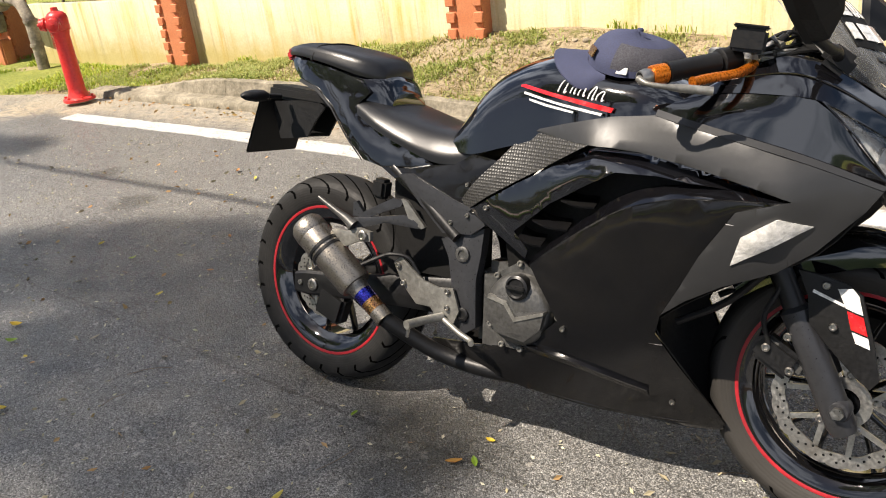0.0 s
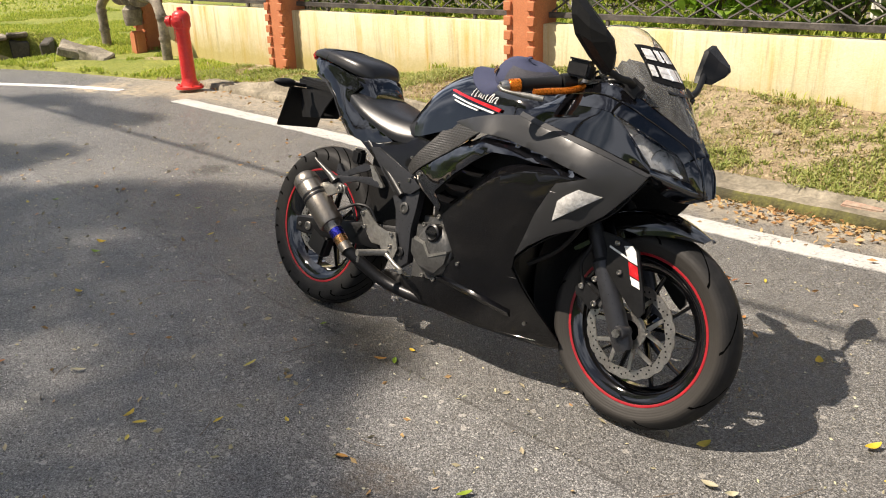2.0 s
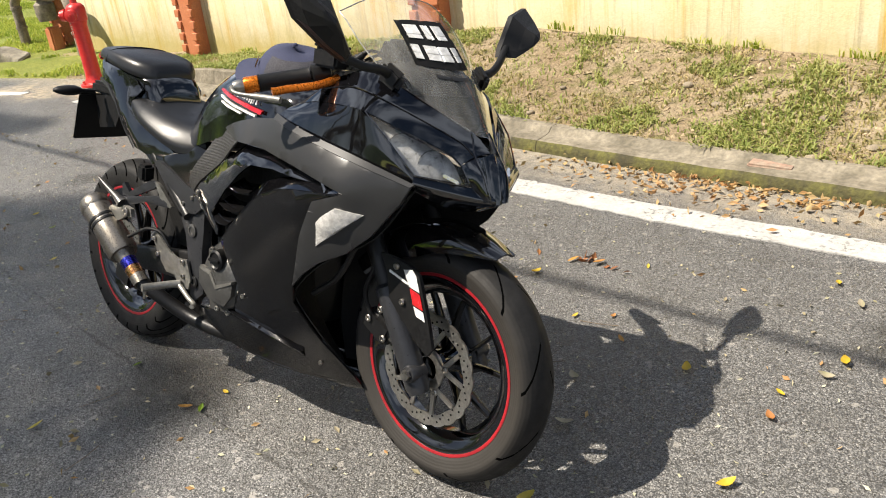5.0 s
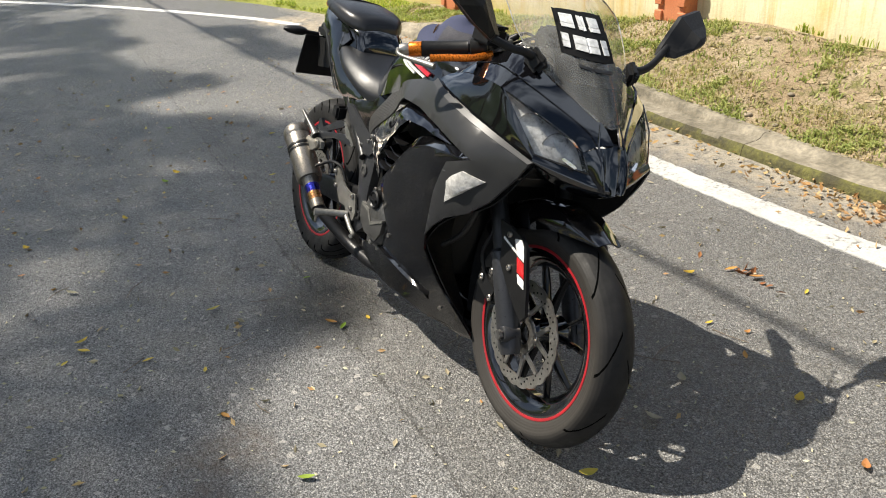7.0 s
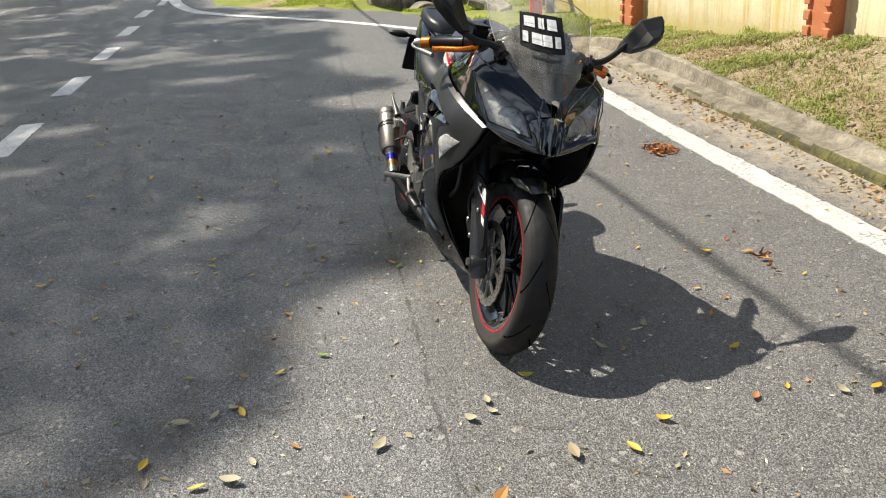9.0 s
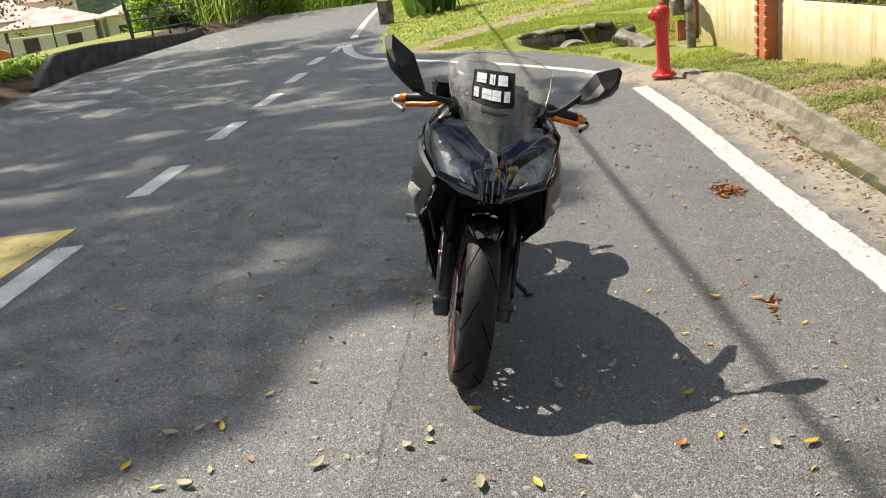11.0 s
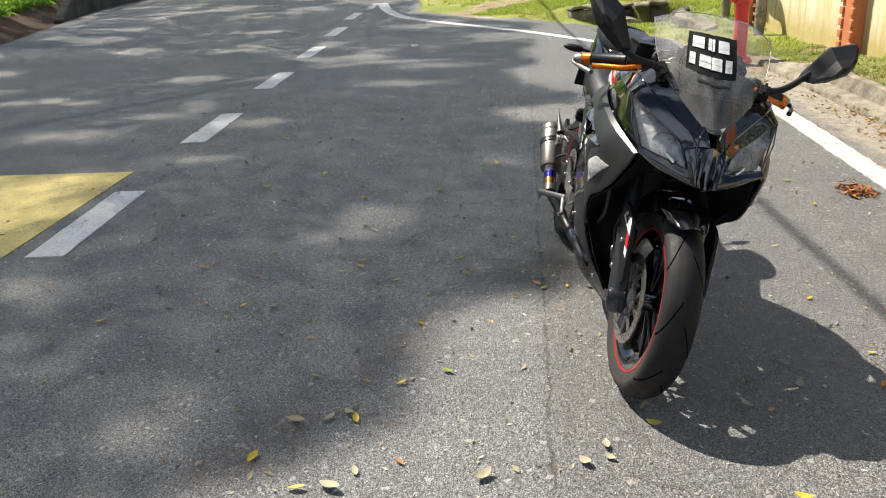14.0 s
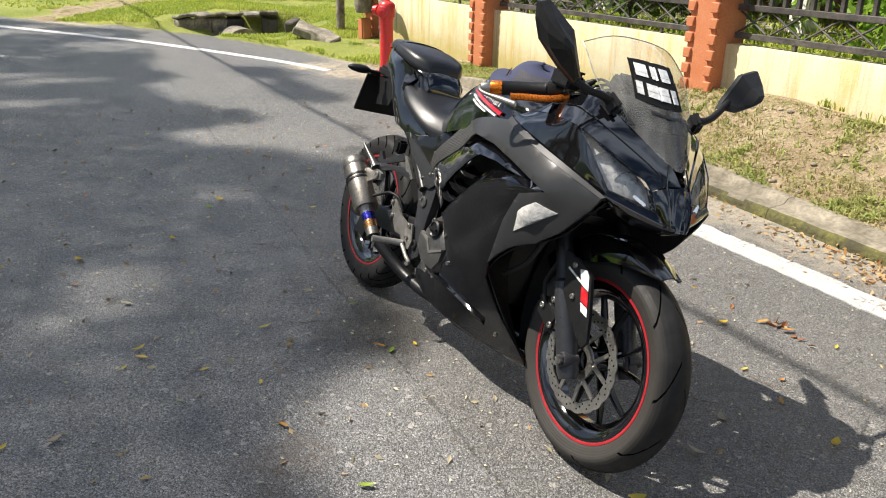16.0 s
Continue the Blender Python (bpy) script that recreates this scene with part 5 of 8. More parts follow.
def surf_grid(rows, n=12, m=12):
    """A fine grid of points through rows of control points."""
    fine = [spline_row(r, n) for r in rows]
    cols = [spline_row([r[i] for r in fine], m) for i in range(n + 1)]
    return [[cols[i][j] for i in range(n + 1)] for j in range(m + 1)]


def surf(name, rows, material, parent, thick=0.004, n=12, m=12, mirror=False, label="", whole=False):
    """A smooth sheet through rows of control points. mirror: on the other side; whole: the rows are one half, joined with its mirror image."""
    if whole:
        rows = [[*r, *[(x, -y, z) for x, y, z in reversed(r[:-1])]] for r in rows]
    if mirror:
        rows = [[(x, -y, z) for x, y, z in r] for r in rows]
    G = surf_grid(rows, n, m)
    bm = bmesh.new()
    V = [[bm.verts.new(p) for p in r] for r in G]
    for a, b in zip(V, V[1:]):
        for k in range(len(a) - 1):
            bm.faces.new((a[k], a[k + 1], b[k + 1], b[k]))
    bmesh.ops.recalc_face_normals(bm, faces=bm.faces)
    if thick:
        bm.normal_update()
        edges = [e for e in bm.edges if len(e.link_faces) == 1]
        # face the sheet outward, away from the heart of the machine
        heart = Vector((0.9, 0, 0.6))
        s = 1 if sum((v.co - heart).dot(v.normal) for v in bm.verts) > 0 else -1
        faces = bm.faces[:]
        twin = {v: bm.verts.new(v.co - v.normal * s * thick) for v in list(bm.verts)}
        for g in faces:
            bm.faces.new([twin[v] for v in reversed(g.verts)])
        for e in edges:
            a, b = e.verts
            bm.faces.new((a, b, twin[b], twin[a]))
        bmesh.ops.recalc_face_normals(bm, faces=bm.faces)
    return part(name, bm, material, parent, label)


def loft(name, sections, material, parent, n=16, m=20, label=""):
    """A closed body from half sections [(x, [(y, z) from the middle of the top down the side])], mirrored and closed beneath."""
    rows = [[(x, y, z) for y, z in half] for x, half in sections]
    rows = [[*[(x, -y, z) for x, y, z in reversed(r[1:])], *r] for r in rows]
    G = surf_grid(rows, n, m)
    bm = bmesh.new()
    V = [[bm.verts.new(p) for p in r] for r in G]
    for a, b in zip(V, V[1:]):
        for k in range(len(a) - 1):
            bm.faces.new((a[k], a[k + 1], b[k + 1], b[k]))
        bm.faces.new((a[-1], a[0], b[0], b[-1]))
    bm.faces.new(V[0]), bm.faces.new(V[-1][::-1])
    bmesh.ops.recalc_face_normals(bm, faces=bm.faces)
    return part(name, bm, material, parent, label)


def bolt(parent, x, y, z, r=0.007, material=None, side=-1):
    bm = bmesh.new()
    lathe(bm, [(r, 0), (r, 0.004), (r * 0.8, 0.006), (r * 0.55, 0.006), (r * 0.5, 0.003), (0, 0.003)], 12, "Y", pose(x, y, z) @ Matrix.Diagonal((1, side, 1, 1)))
    return part("bolt", bm, material or STEEL, parent)


# -- wheels --
def build_wheel(name, x, z, R, half, rim_half, rubber, disc_r, disc_side, disc_y):
    def ring_mesh(profile, sides=96, closed=False):
        bm = bmesh.new()
        lathe(bm, profile, sides, "Y", None, closed)
        return bm
    w = 0.432 / 2
    half_rim = [(w + 0.012, rim_half), (w + 0.012, rim_half - 0.006), (w - 0.004, rim_half - 0.012), (w - 0.02, rim_half - 0.022), (w - 0.034, rim_half - 0.036)]
    inner = [(w - 0.046, rim_half - 0.03), (w - 0.03, rim_half - 0.012), (w - 0.012, rim_half - 0.001), (w + 0.006, rim_half + 0.002)]
    prof = half_rim + [(r, -y) for r, y in reversed(half_rim)] + [(r, -y) for r, y in reversed(inner)] + inner
    wheel = part(name, ring_mesh(prof, closed=True), GLOSS, bike, "black cast rim")
    wheel.location = (x, 0, z)
    q = half
    side = [(w + 0.004, rim_half - 0.003), (w + 0.01, rim_half + 0.003), (w + 0.022, rim_half + 0.004 + 0.25 * (q - rim_half)), (w + 0.038, q * 0.97), (R - 0.038, q), (R - 0.026, q * 0.93), (R - 0.014, q * 0.72), (R - 0.006, q * 0.45), (R - 0.0015, q * 0.2)]
    prof = side + [(R, 0)] + [(r, -y) for r, y in reversed(side)]
    part("tyre", ring_mesh(prof, 120, True), rubber, wheel, "worn black rubber tyre with curved tread cuts")
    for s in (-1, 1):
        t = [(w + 0.0015, rim_half + 0.0025), (w + 0.006, rim_half + 0.004), (w + 0.009, rim_half + 0.0035), (w + 0.009, rim_half + 0.001), (w + 0.0015, rim_half - 0.001)]
        part("rim_tape", ring_mesh([(r, s * y) for r, y in t], 96, True), TAPE, wheel, "red rim tape")
    hub = [(0.0, 0.06), (0.03, 0.06), (0.032, 0.055), (0.04, 0.045), (0.034, 0.02), (0.034, -0.02), (0.04, -0.045), (0.032, -0.055), (0.03, -0.06), (0.0, -0.06)]
    part("hub", ring_mesh(hub, 32), GLOSS, wheel)
    for k in range(10):
        a = 2 * math.pi * (k // 2) / 5 + (0.16 if k % 2 else -0.16) + 0.35
        b = 2 * math.pi * (k // 2) / 5 + (0.3 if k % 2 else -0.3) + 0.35
        bm = bmesh.new()
        rows = []
        for i in range(6):
            t = i / 5
            r, ang = 0.033 + (w - 0.04 - 0.033) * t, a + (b - a) * t
            wd, dp = 0.0055 - 0.0015 * t, 0.016 - 0.006 * t
            c, u, v = Vector((r * math.cos(ang), 0, r * math.sin(ang))), Vector((-math.sin(ang), 0, math.cos(ang))), Vector((0, 1, 0))
            rows.append([bm.verts.new(c + u * wd * p + v * dp * s) for p, s in ((-1, -0.6), (-0.5, -1), (0.5, -1), (1, -0.6), (1, 0.6), (0.5, 1), (-0.5, 1), (-1, 0.6))])
        for r1, r2 in zip(rows, rows[1:]):
            for j in range(8):
                bm.faces.new((r1[j], r1[(j + 1) % 8], r2[(j + 1) % 8], r2[j]))
        bm.faces.new(rows[0][::-1]), bm.faces.new(rows[-1])
        bmesh.ops.recalc_face_normals(bm, faces=bm.faces)
        part("spoke", bm, SATIN, wheel)
    # petal brake disc: a wavy braking ring, a carrier with arms, and drilled holes
    bm, n = bmesh.new(), 160
    rings = []
    for y in (disc_y - 0.002, disc_y + 0.002):
        for kind in (0, 1):
            ring = []
            for k in range(n):
                a = 2 * math.pi * k / n
                petal = 0.5 + 0.5 * math.cos(a * 20)
                r = disc_r - 0.0042 * (1 - petal ** 0.35) if kind else disc_r - 0.03 + 0.002 * math.cos(a * 10)
                ring.append(bm.verts.new((r * math.cos(a), disc_side * y, r * math.sin(a))))
            rings.append(ring)
    for a, b in ((0, 1), (1, 3), (3, 2), (2, 0)):
        for k in range(n):
            bm.faces.new((rings[a][k], rings[a][(k + 1) % n], rings[b][(k + 1) % n], rings[b][k]))
    bmesh.ops.recalc_face_normals(bm, faces=bm.faces)
    disc = part("brake_disc", bm, DISC, wheel, "wavy-edged drilled steel brake disc")
    bm = bmesh.new()
    lathe(bm, [(0.03, disc_side * disc_y - 0.003), (0.052, disc_side * disc_y - 0.003), (0.052, disc_side * disc_y + 0.003), (0.03, disc_side * disc_y + 0.003)], 40, "Y", None, True)
    part("disc_carrier", bm, DARKMETAL if disc_r < 0.12 else DISC, disc)
    for k in range(10):
        a = 2 * math.pi * (k // 2) / 5 + 0.2
        b = a + (0.34 if k % 2 else -0.34)
        bm = bmesh.new()
        p, q2 = Vector((0.048 * math.cos(a), disc_side * disc_y, 0.048 * math.sin(a))), Vector(((disc_r - 0.03) * math.cos(b), disc_side * disc_y, (disc_r - 0.03) * math.sin(b)))
        d = (q2 - p).normalized().cross(Vector((0, 1, 0))) * 0.006
        prism(bm, [(e.x, e.z) for e in (p + d, q2 + d * 0.9, q2 - d * 0.9, p - d)], disc_side * disc_y - 0.0025, disc_side * disc_y + 0.0025)
        part("arm", bm, DISC, disc)
    for k in range(5):
        a = 2 * math.pi * k / 5 + 0.2
        bolt(disc, 0.06 * math.cos(a), disc_side * (disc_y + 0.0025), 0.06 * math.sin(a), 0.0085, STEEL, disc_side)
    # each drilled hole is a near-black dot, its inner darkness put in colour
    bm = bmesh.new()
    lathe(bm, [(0.0028, 0), (0.0028, 0.0007), (0, 0.0007)], 8, "Y")
    hole = mesh_of("hole_dot", bm, INNER)
    for k in range(60):
        a, r = 2 * math.pi * k / 60, disc_r - (0.012, 0.019, 0.026)[k % 3]
        ob = new("hole_dot", hole)
        ob.parent, ob.location = disc, (r * math.cos(a), disc_side * (disc_y + 0.002), r * math.sin(a))
        ob.scale = (1, disc_side, 1)
    return wheel


front = build_wheel("front_wheel", 1.42, 0.297, 0.297, 0.056, 0.042, FRONT_RUBBER, 0.142, -1, 0.072)
rear = build_wheel("rear_wheel", 0.0, 0.313, 0.315, 0.071, 0.058, REAR_RUBBER, 0.11, -1, 0.072)


# -- fork, fender and front brake --
def rod(name, pts, r, material, parent, sides=16, label=""):
    bm = bmesh.new()
    tube(bm, pts, r, sides)
    return part(name, bm, material, parent, label)


RAKE = Vector((-0.5, 0, 1)).normalized()
for s in (-1, 1):
    foot = Vector((1.424, s * 0.108, 0.264))
    leg = rod("fork_leg", [foot - RAKE * 0.02, foot, foot + RAKE * 0.21, foot + RAKE * 0.24, foot + RAKE * 0.25], [0.024, 0.03, 0.03, 0.032, 0.023], FORK, bike, 20, "grey fork slider")
    rod("fork_tube", [foot + RAKE * 0.2, foot + RAKE * 0.74], 0.0235, DARKMETAL, leg, 18)
    bm = bmesh.new()
    lathe(bm, [(0.02, -0.03), (0.022, -0.02), (0.022, 0.012), (0.018, 0.018), (0.012, 0.018), (0.012, 0.022), (0, 0.022)], 6 * 4, "Y", pose(1.42, s * 0.121, 0.297) @ Matrix.Diagonal((1, s, 1, 1)))
    part("axle_clamp", bm, FORK, leg)
    bm = bmesh.new()
    lathe(bm, [(0.013, 0), (0.013, 0.01), (0, 0.01)], 6, "Y", pose(1.42, s * 0.141, 0.297) @ Matrix.Diagonal((1, s, 1, 1)))
    part("axle_nut", bm, STEEL, leg)
    deco = [(1.318, 0.568), (1.365, 0.562), (1.41, 0.55), (1.436, 0.532), (1.466, 0.437), (1.482, 0.372), (1.468, 0.352), (1.44, 0.372), (1.385, 0.425), (1.348, 0.465), (1.34, 0.52)]
    flat = lambda x, z: 0.132 + 0.05 * (1.45 - x)
    guard = panel("fork_guard", deco, flat, PLASTIC, bike, 0.01, 0.05, 0.004, s, "black fork guard with white and red stripes")
    raised = lambda x, z: flat(x, z) + 0.0015
    for ring, c in (([(1.392, 0.541), (1.418, 0.545), (1.43, 0.532), (1.441, 0.496), (1.41, 0.505)], DECAL_WHITE), ([(1.412, 0.501), (1.442, 0.492), (1.453, 0.457), (1.423, 0.465)], DECAL_RED), ([(1.425, 0.461), (1.4545, 0.453), (1.46, 0.432), (1.434, 0.44)], DECAL_WHITE),
                    ([(1.35, 0.534), (1.408, 0.512), (1.407, 0.507), (1.348, 0.528)], DECAL_WHITE)):
        panel("stripe", ring, raised, c, guard, 0.001, 0.2, 0.0008, s)
    for bx, bz in ((1.372, 0.545), (1.392, 0.465)):
        bolt(guard, bx, s * (flat(bx, bz) + 0.001), bz, 0.008, STEEL, s)

# the front fender wraps the tyre's crown and ends in a point
rows = []
for k in range(9):
    a = radians(140 - k * 9.75)
    t = k / 8
    r0, wd = 0.345 - 0.014 * smooth(0.55, 1.0, t), 0.074 - 0.036 * t ** 5
    drop = lerp(t, [(0, 0.06), (0.25, 0.075), (0.5, 0.08), (0.7, 0.06), (0.86, 0.035), (1, 0.008)])
    c, sn = math.cos(a), math.sin(a)
    rows.append([(1.42 + (r0 - d) * c, y, 0.297 + (r0 - d) * sn) for y, d in ((-wd, drop), (-wd * 0.99, drop * 0.45), (-wd * 0.8, 0.007), (-wd * 0.35, -0.001), (0, -0.004))])
fender = surf("front_fender", rows, GLOSS, bike, 0.004, 28, 26, whole=True, label="gloss black front fender with a pointed tip")
# caliper with its hose
cal = bmesh.new()
box(cal, (-0.045, -0.022, -0.03), (0.045, 0.02, 0.032), 0.01, pose(1.29, -0.1, 0.375, 0, 30, 0))
caliper = part("brake_caliper", cal, DARKMETAL, bike, "dark two-piston brake caliper")
for dx, dz in ((-0.02, 0.03), (0.03, -0.01), (0.02, 0.06)):
    bolt(caliper, 1.29 + dx, -0.123, 0.365 + dz, 0.009, STEEL)
    bm = bmesh.new()
    box(bm, (-0.016, -0.015, -0.014), (0.016, 0.012, 0.014), 0.005, pose(1.3 + dx, -0.098, 0.37 + dz, 0, 20, 0))
    part("lug", bm, CASING, caliper)
rod("brake_hose", curve_pts([(1.275, -0.12, 0.4), (1.262, -0.13, 0.46), (1.285, -0.125, 0.53), (1.27, -0.11, 0.62), (1.21, -0.1, 0.72)], 6), 0.0055, PLASTIC, bike, 8)
bm = bmesh.new()
box(bm, (1.08, -0.14, 0.62), (1.2, 0.14, 0.66), 0.015, pose(0, 0, 0))
part("lower_yoke", bm, DARKMETAL, bike)

# -- engine and frame --
bm = bmesh.new()
box(bm, (0.56, -0.125, 0.23), (0.86, 0.125, 0.47), 0.03)
engine = part("engine", bm, CASING, bike, "grey engine block")
bm = bmesh.new()
box(bm, (0.74, -0.12, 0.4), (0.93, 0.12, 0.64), 0.02, pose(0, 0, 0, 0, 0, 0))
part("cylinder_block", bm, DARKMETAL, engine)
cover = [(0.61, 0.385), (0.618, 0.32), (0.655, 0.272), (0.71, 0.27), (0.765, 0.305), (0.812, 0.372), (0.78, 0.452), (0.7, 0.492), (0.635, 0.452)]
panel("cover_flange", cover, lambda x, z: 0.142, CASING, engine, 0.02, 0.06, 0.004, -1)
bm = bmesh.new()
lathe(bm, [(0.089, 0.13), (0.089, 0.15), (0.083, 0.164), (0.062, 0.176), (0.02, 0.181), (0, 0.181)], 40, "Y", pose(0.708, 0, 0.376) @ Matrix.Diagonal((1, -1, 1, 1)))
part("clutch_cover", bm, CASING, engine, "round cast clutch cover")
panel("cover_facet", [(0.625, 0.4), (0.69, 0.412), (0.716, 0.376), (0.79, 0.39), (0.78, 0.345), (0.735, 0.305), (0.66, 0.315), (0.628, 0.355)], lambda x, z: 0.1835 - 0.2 * max(0.0, 0.345 - z), CASING, engine, 0.022, 0.05, 0.004, -1)
panel("cover_rib", [(0.64, 0.41), (0.69, 0.4), (0.715, 0.365), (0.79, 0.39), (0.79, 0.383), (0.712, 0.353), (0.684, 0.39), (0.638, 0.4)], lambda x, z: 0.187, ALLOY, engine, 0.012, 0.05, 0.002, -1)
bm = bmesh.new()
lathe(bm, [(0.03, 0.16), (0.03, 0.184), (0.024, 0.188), (0.02, 0.184), (0, 0.184)], 24, "Y", pose(0.715, 0, 0.436) @ Matrix.Diagonal((1, -1, 1, 1)))
part("filler_cap", bm, DARKMETAL, engine)
bm = bmesh.new()
box(bm, (0.69, -0.194, 0.432), (0.74, -0.182, 0.441), 0.002)
part("cap_grip", bm, DARKMETAL, engine)
for k, (x, z) in enumerate(cover):
    bolt(engine, 0.71 + (x - 0.71) * 0.95, -0.143, 0.378 + (z - 0.378) * 0.95, 0.008, ALLOY)
bm = bmesh.new()
box(bm, (0.93, -0.15, 0.28), (0.97, 0.15, 0.64), 0.01)
part("radiator", bm, DARKMETAL, bike)
for s in (-1, 1):
    pl = panel("pivot_plate", [(0.465, 0.515), (0.53, 0.535), (0.592, 0.555), (0.585, 0.49), (0.572, 0.42), (0.576, 0.3), (0.53, 0.27), (0.505, 0.285), (0.5, 0.4), (0.488, 0.47)], lambda x, z: 0.142, FORK, bike, 0.03, 0.05, 0.008, s, "dark grey frame pivot plate")
    bolt(pl, 0.535, s * 0.143, 0.485, 0.02, CASING, s)
    bolt(pl, 0.54, s * 0.143, 0.33, 0.018, DARKMETAL, s)
    heel = panel("heel_plate", [(0.325, 0.435), (0.35, 0.455), (0.385, 0.425), (0.425, 0.4), (0.47, 0.39), (0.515, 0.395), (0.535, 0.34), (0.52, 0.305), (0.475, 0.3), (0.445, 0.335), (0.4, 0.335), (0.355, 0.38)], lambda x, z: 0.155, ALLOY, bike, 0.006, 0.04, 0.003, s, "grey aluminium footrest hanger")
    for bx, bz in ((0.342, 0.43), (0.36, 0.385), (0.5, 0.385), (0.5, 0.342)):
        bolt(heel, bx, s * 0.156, bz, 0.008, STEEL, s)
    rod("footpeg", [(0.49, s * 0.16, 0.318), (0.47, s * 0.2, 0.316), (0.455, s * 0.265, 0.314)], [0.012, 0.011, 0.012], ALLOY, heel, 12)
    rod("peg_feeler", [(0.455, s * 0.255, 0.312), (0.452, s * 0.257, 0.28)], [0.006, 0.004], STEEL, heel, 8)
    rod("foot_lever", curve_pts([(0.5, s * 0.168, 0.315), (0.55, s * 0.172, 0.29), (0.585, s * 0.175, 0.278), (0.598, s * 0.19, 0.276)], 4), 0.0075, ALLOY, heel, 10)
    rod("frame_tube", curve_pts([(0.3, s * 0.12, 0.68), (0.42, s * 0.135, 0.6), (0.52, s * 0.145, 0.525)], 5), 0.016, DARKMETAL, bike, 14)
    panel("frame_cover", [(0.335, 0.668), (0.37, 0.672), (0.5, 0.622), (0.585, 0.596), (0.6, 0.565), (0.56, 0.538), (0.475, 0.532), (0.405, 0.595)], lambda x, z: 0.151, FORK, bike, 0.02, 0.05, 0.005, s, "dark grey satin frame cover")
    rod("seat_rail", curve_pts([(0.5, s * 0.1, 0.69), (0.25, s * 0.1, 0.74), (0.02, s * 0.09, 0.86)], 5), 0.014, DARKMETAL, bike, 10)
    hang_out = lambda x, z: 0.15 + 0.27 * (0.36 - x)
    hang = panel("rear_hanger", [(0.205, 0.512), (0.21, 0.545), (0.25, 0.549), (0.35, 0.562), (0.375, 0.558), (0.405, 0.534), (0.39, 0.53), (0.3, 0.538), (0.24, 0.52)], hang_out, FORK, bike, 0.014, 0.03, 0.004, s, "dark grey cast rear footrest hanger")
    panel("hanger_arm", [(0.212, 0.55), (0.213, 0.586), (0.222, 0.59), (0.24, 0.562), (0.325, 0.606), (0.352, 0.6), (0.345, 0.585), (0.25, 0.547)], hang_out, FORK, hang, 0.012, 0.03, 0.004, s)
    panel("hanger_web", [(0.345, 0.605), (0.36, 0.6), (0.41, 0.536), (0.4, 0.53), (0.365, 0.555)], hang_out, ALLOY, hang, 0.01, 0.03, 0.003, s)
    rod("brake_pipe", curve_pts([(0.245, s * 0.19, 0.422), (0.3, s * 0.172, 0.45), (0.33, s * 0.165, 0.459), (0.37, s * 0.15, 0.452), (0.4, s * 0.14, 0.41)], 4), 0.0055, DARKMETAL, hang, 8)
    rod("pillion_peg", [(0.222, s * 0.196, 0.525), (0.2, s * 0.2, 0.542), (0.155, s * 0.205, 0.566), (0.11, s * 0.21, 0.592)], [0.017, 0.012, 0.0085, 0.005], CASING, hang, 10)
    if s == -1:
        clamp = panel("silencer_clamp", [(0.14, 0.482), (0.135, 0.5), (0.165, 0.512), (0.2, 0.508), (0.235, 0.522), (0.28, 0.515), (0.28, 0.49), (0.24, 0.485), (0.2, 0.468), (0.185, 0.466)], lambda x, z: 0.2, ALLOY, hang, 0.012, 0.03, 0.004, s, "grey cast silencer clamp")
        bolt(clamp, 0.257, -0.202, 0.503, 0.015, STEEL, s)
    bm = bmesh.new()
    rows = []
    for x, z, hh in ((-0.075, 0.31, 0.03), (-0.03, 0.313, 0.036), (0.1, 0.325, 0.036), (0.3, 0.345, 0.042), (0.5, 0.36, 0.05), (0.54, 0.36, 0.04)):
        rows.append([bm.verts.new((x, s * (0.105 + dy), z + dz * hh)) for dy, dz in ((-0.014, -0.8), (-0.014, 0.8), (-0.008, 1), (0.008, 1), (0.014, 0.8), (0.014, -0.8), (0.008, -1), (-0.008, -1))])
    for r1, r2 in zip(rows, rows[1:]):
        for j in range(8):
            bm.faces.new((r1[j], r1[(j + 1) % 8], r2[(j + 1) % 8], r2[j]))
    bm.faces.new(rows[0]), bm.faces.new(rows[-1])
    bmesh.ops.recalc_face_normals(bm, faces=bm.faces)
    arm = part("swingarm", bm, DARKMETAL, bike)
    bolt(arm, 0.0, s * 0.12, 0.313, 0.018, STEEL, s)
    bolt(arm, -0.05, s * 0.12, 0.312, 0.008, STEEL, s)
bm = bmesh.new()
box(bm, (-0.022, -0.02, -0.022), (0.022, 0.02, 0.03), 0.008, pose(0.27, -0.14, 0.62, 0, 8, 0))
part("fluid_reservoir", bm, PLASTIC, bike, "small dark brake fluid reservoir")
bm = bmesh.new()
box(bm, (0.22, -0.05, 0.36), (0.52, 0.05, 0.66), 0.03)
part("airbox", bm, INNER, bike)
rod("shock_absorber", [(0.42, 0.03, 0.36), (0.36, 0.03, 0.62)], 0.032, DARKMETAL, bike, 14)
bm = bmesh.new()
box(bm, (-0.05, -0.03, -0.045), (0.05, 0.02, 0.045), 0.01, pose(0.06, -0.09, 0.26, 0, 20, 0))
part("rear_caliper", bm, DARKMETAL, bike)

# -- exhaust --
a, b = Vector((0.066, -0.212, 0.507)), Vector((0.231, -0.203, 0.372))
d = (b - a).normalized()
can = rod("silencer", [a, a + d * 0.006, a + d * 0.012, a + d * 0.21, a + d * 0.222], [0.04, 0.045, 0.047, 0.047, 0.043], TITAN, bike, 28, "short brushed titanium exhaust silencer")
rod("end_cap", [a - d * 0.012, a + d * 0.0, a + d * 0.03, a + d * 0.034], [0.036, 0.046, 0.049, 0.047], TITAN, can, 28)
rod("outlet", [a - d * 0.013, a - d * 0.012], [0.02, 0.022], INNER, can, 20)
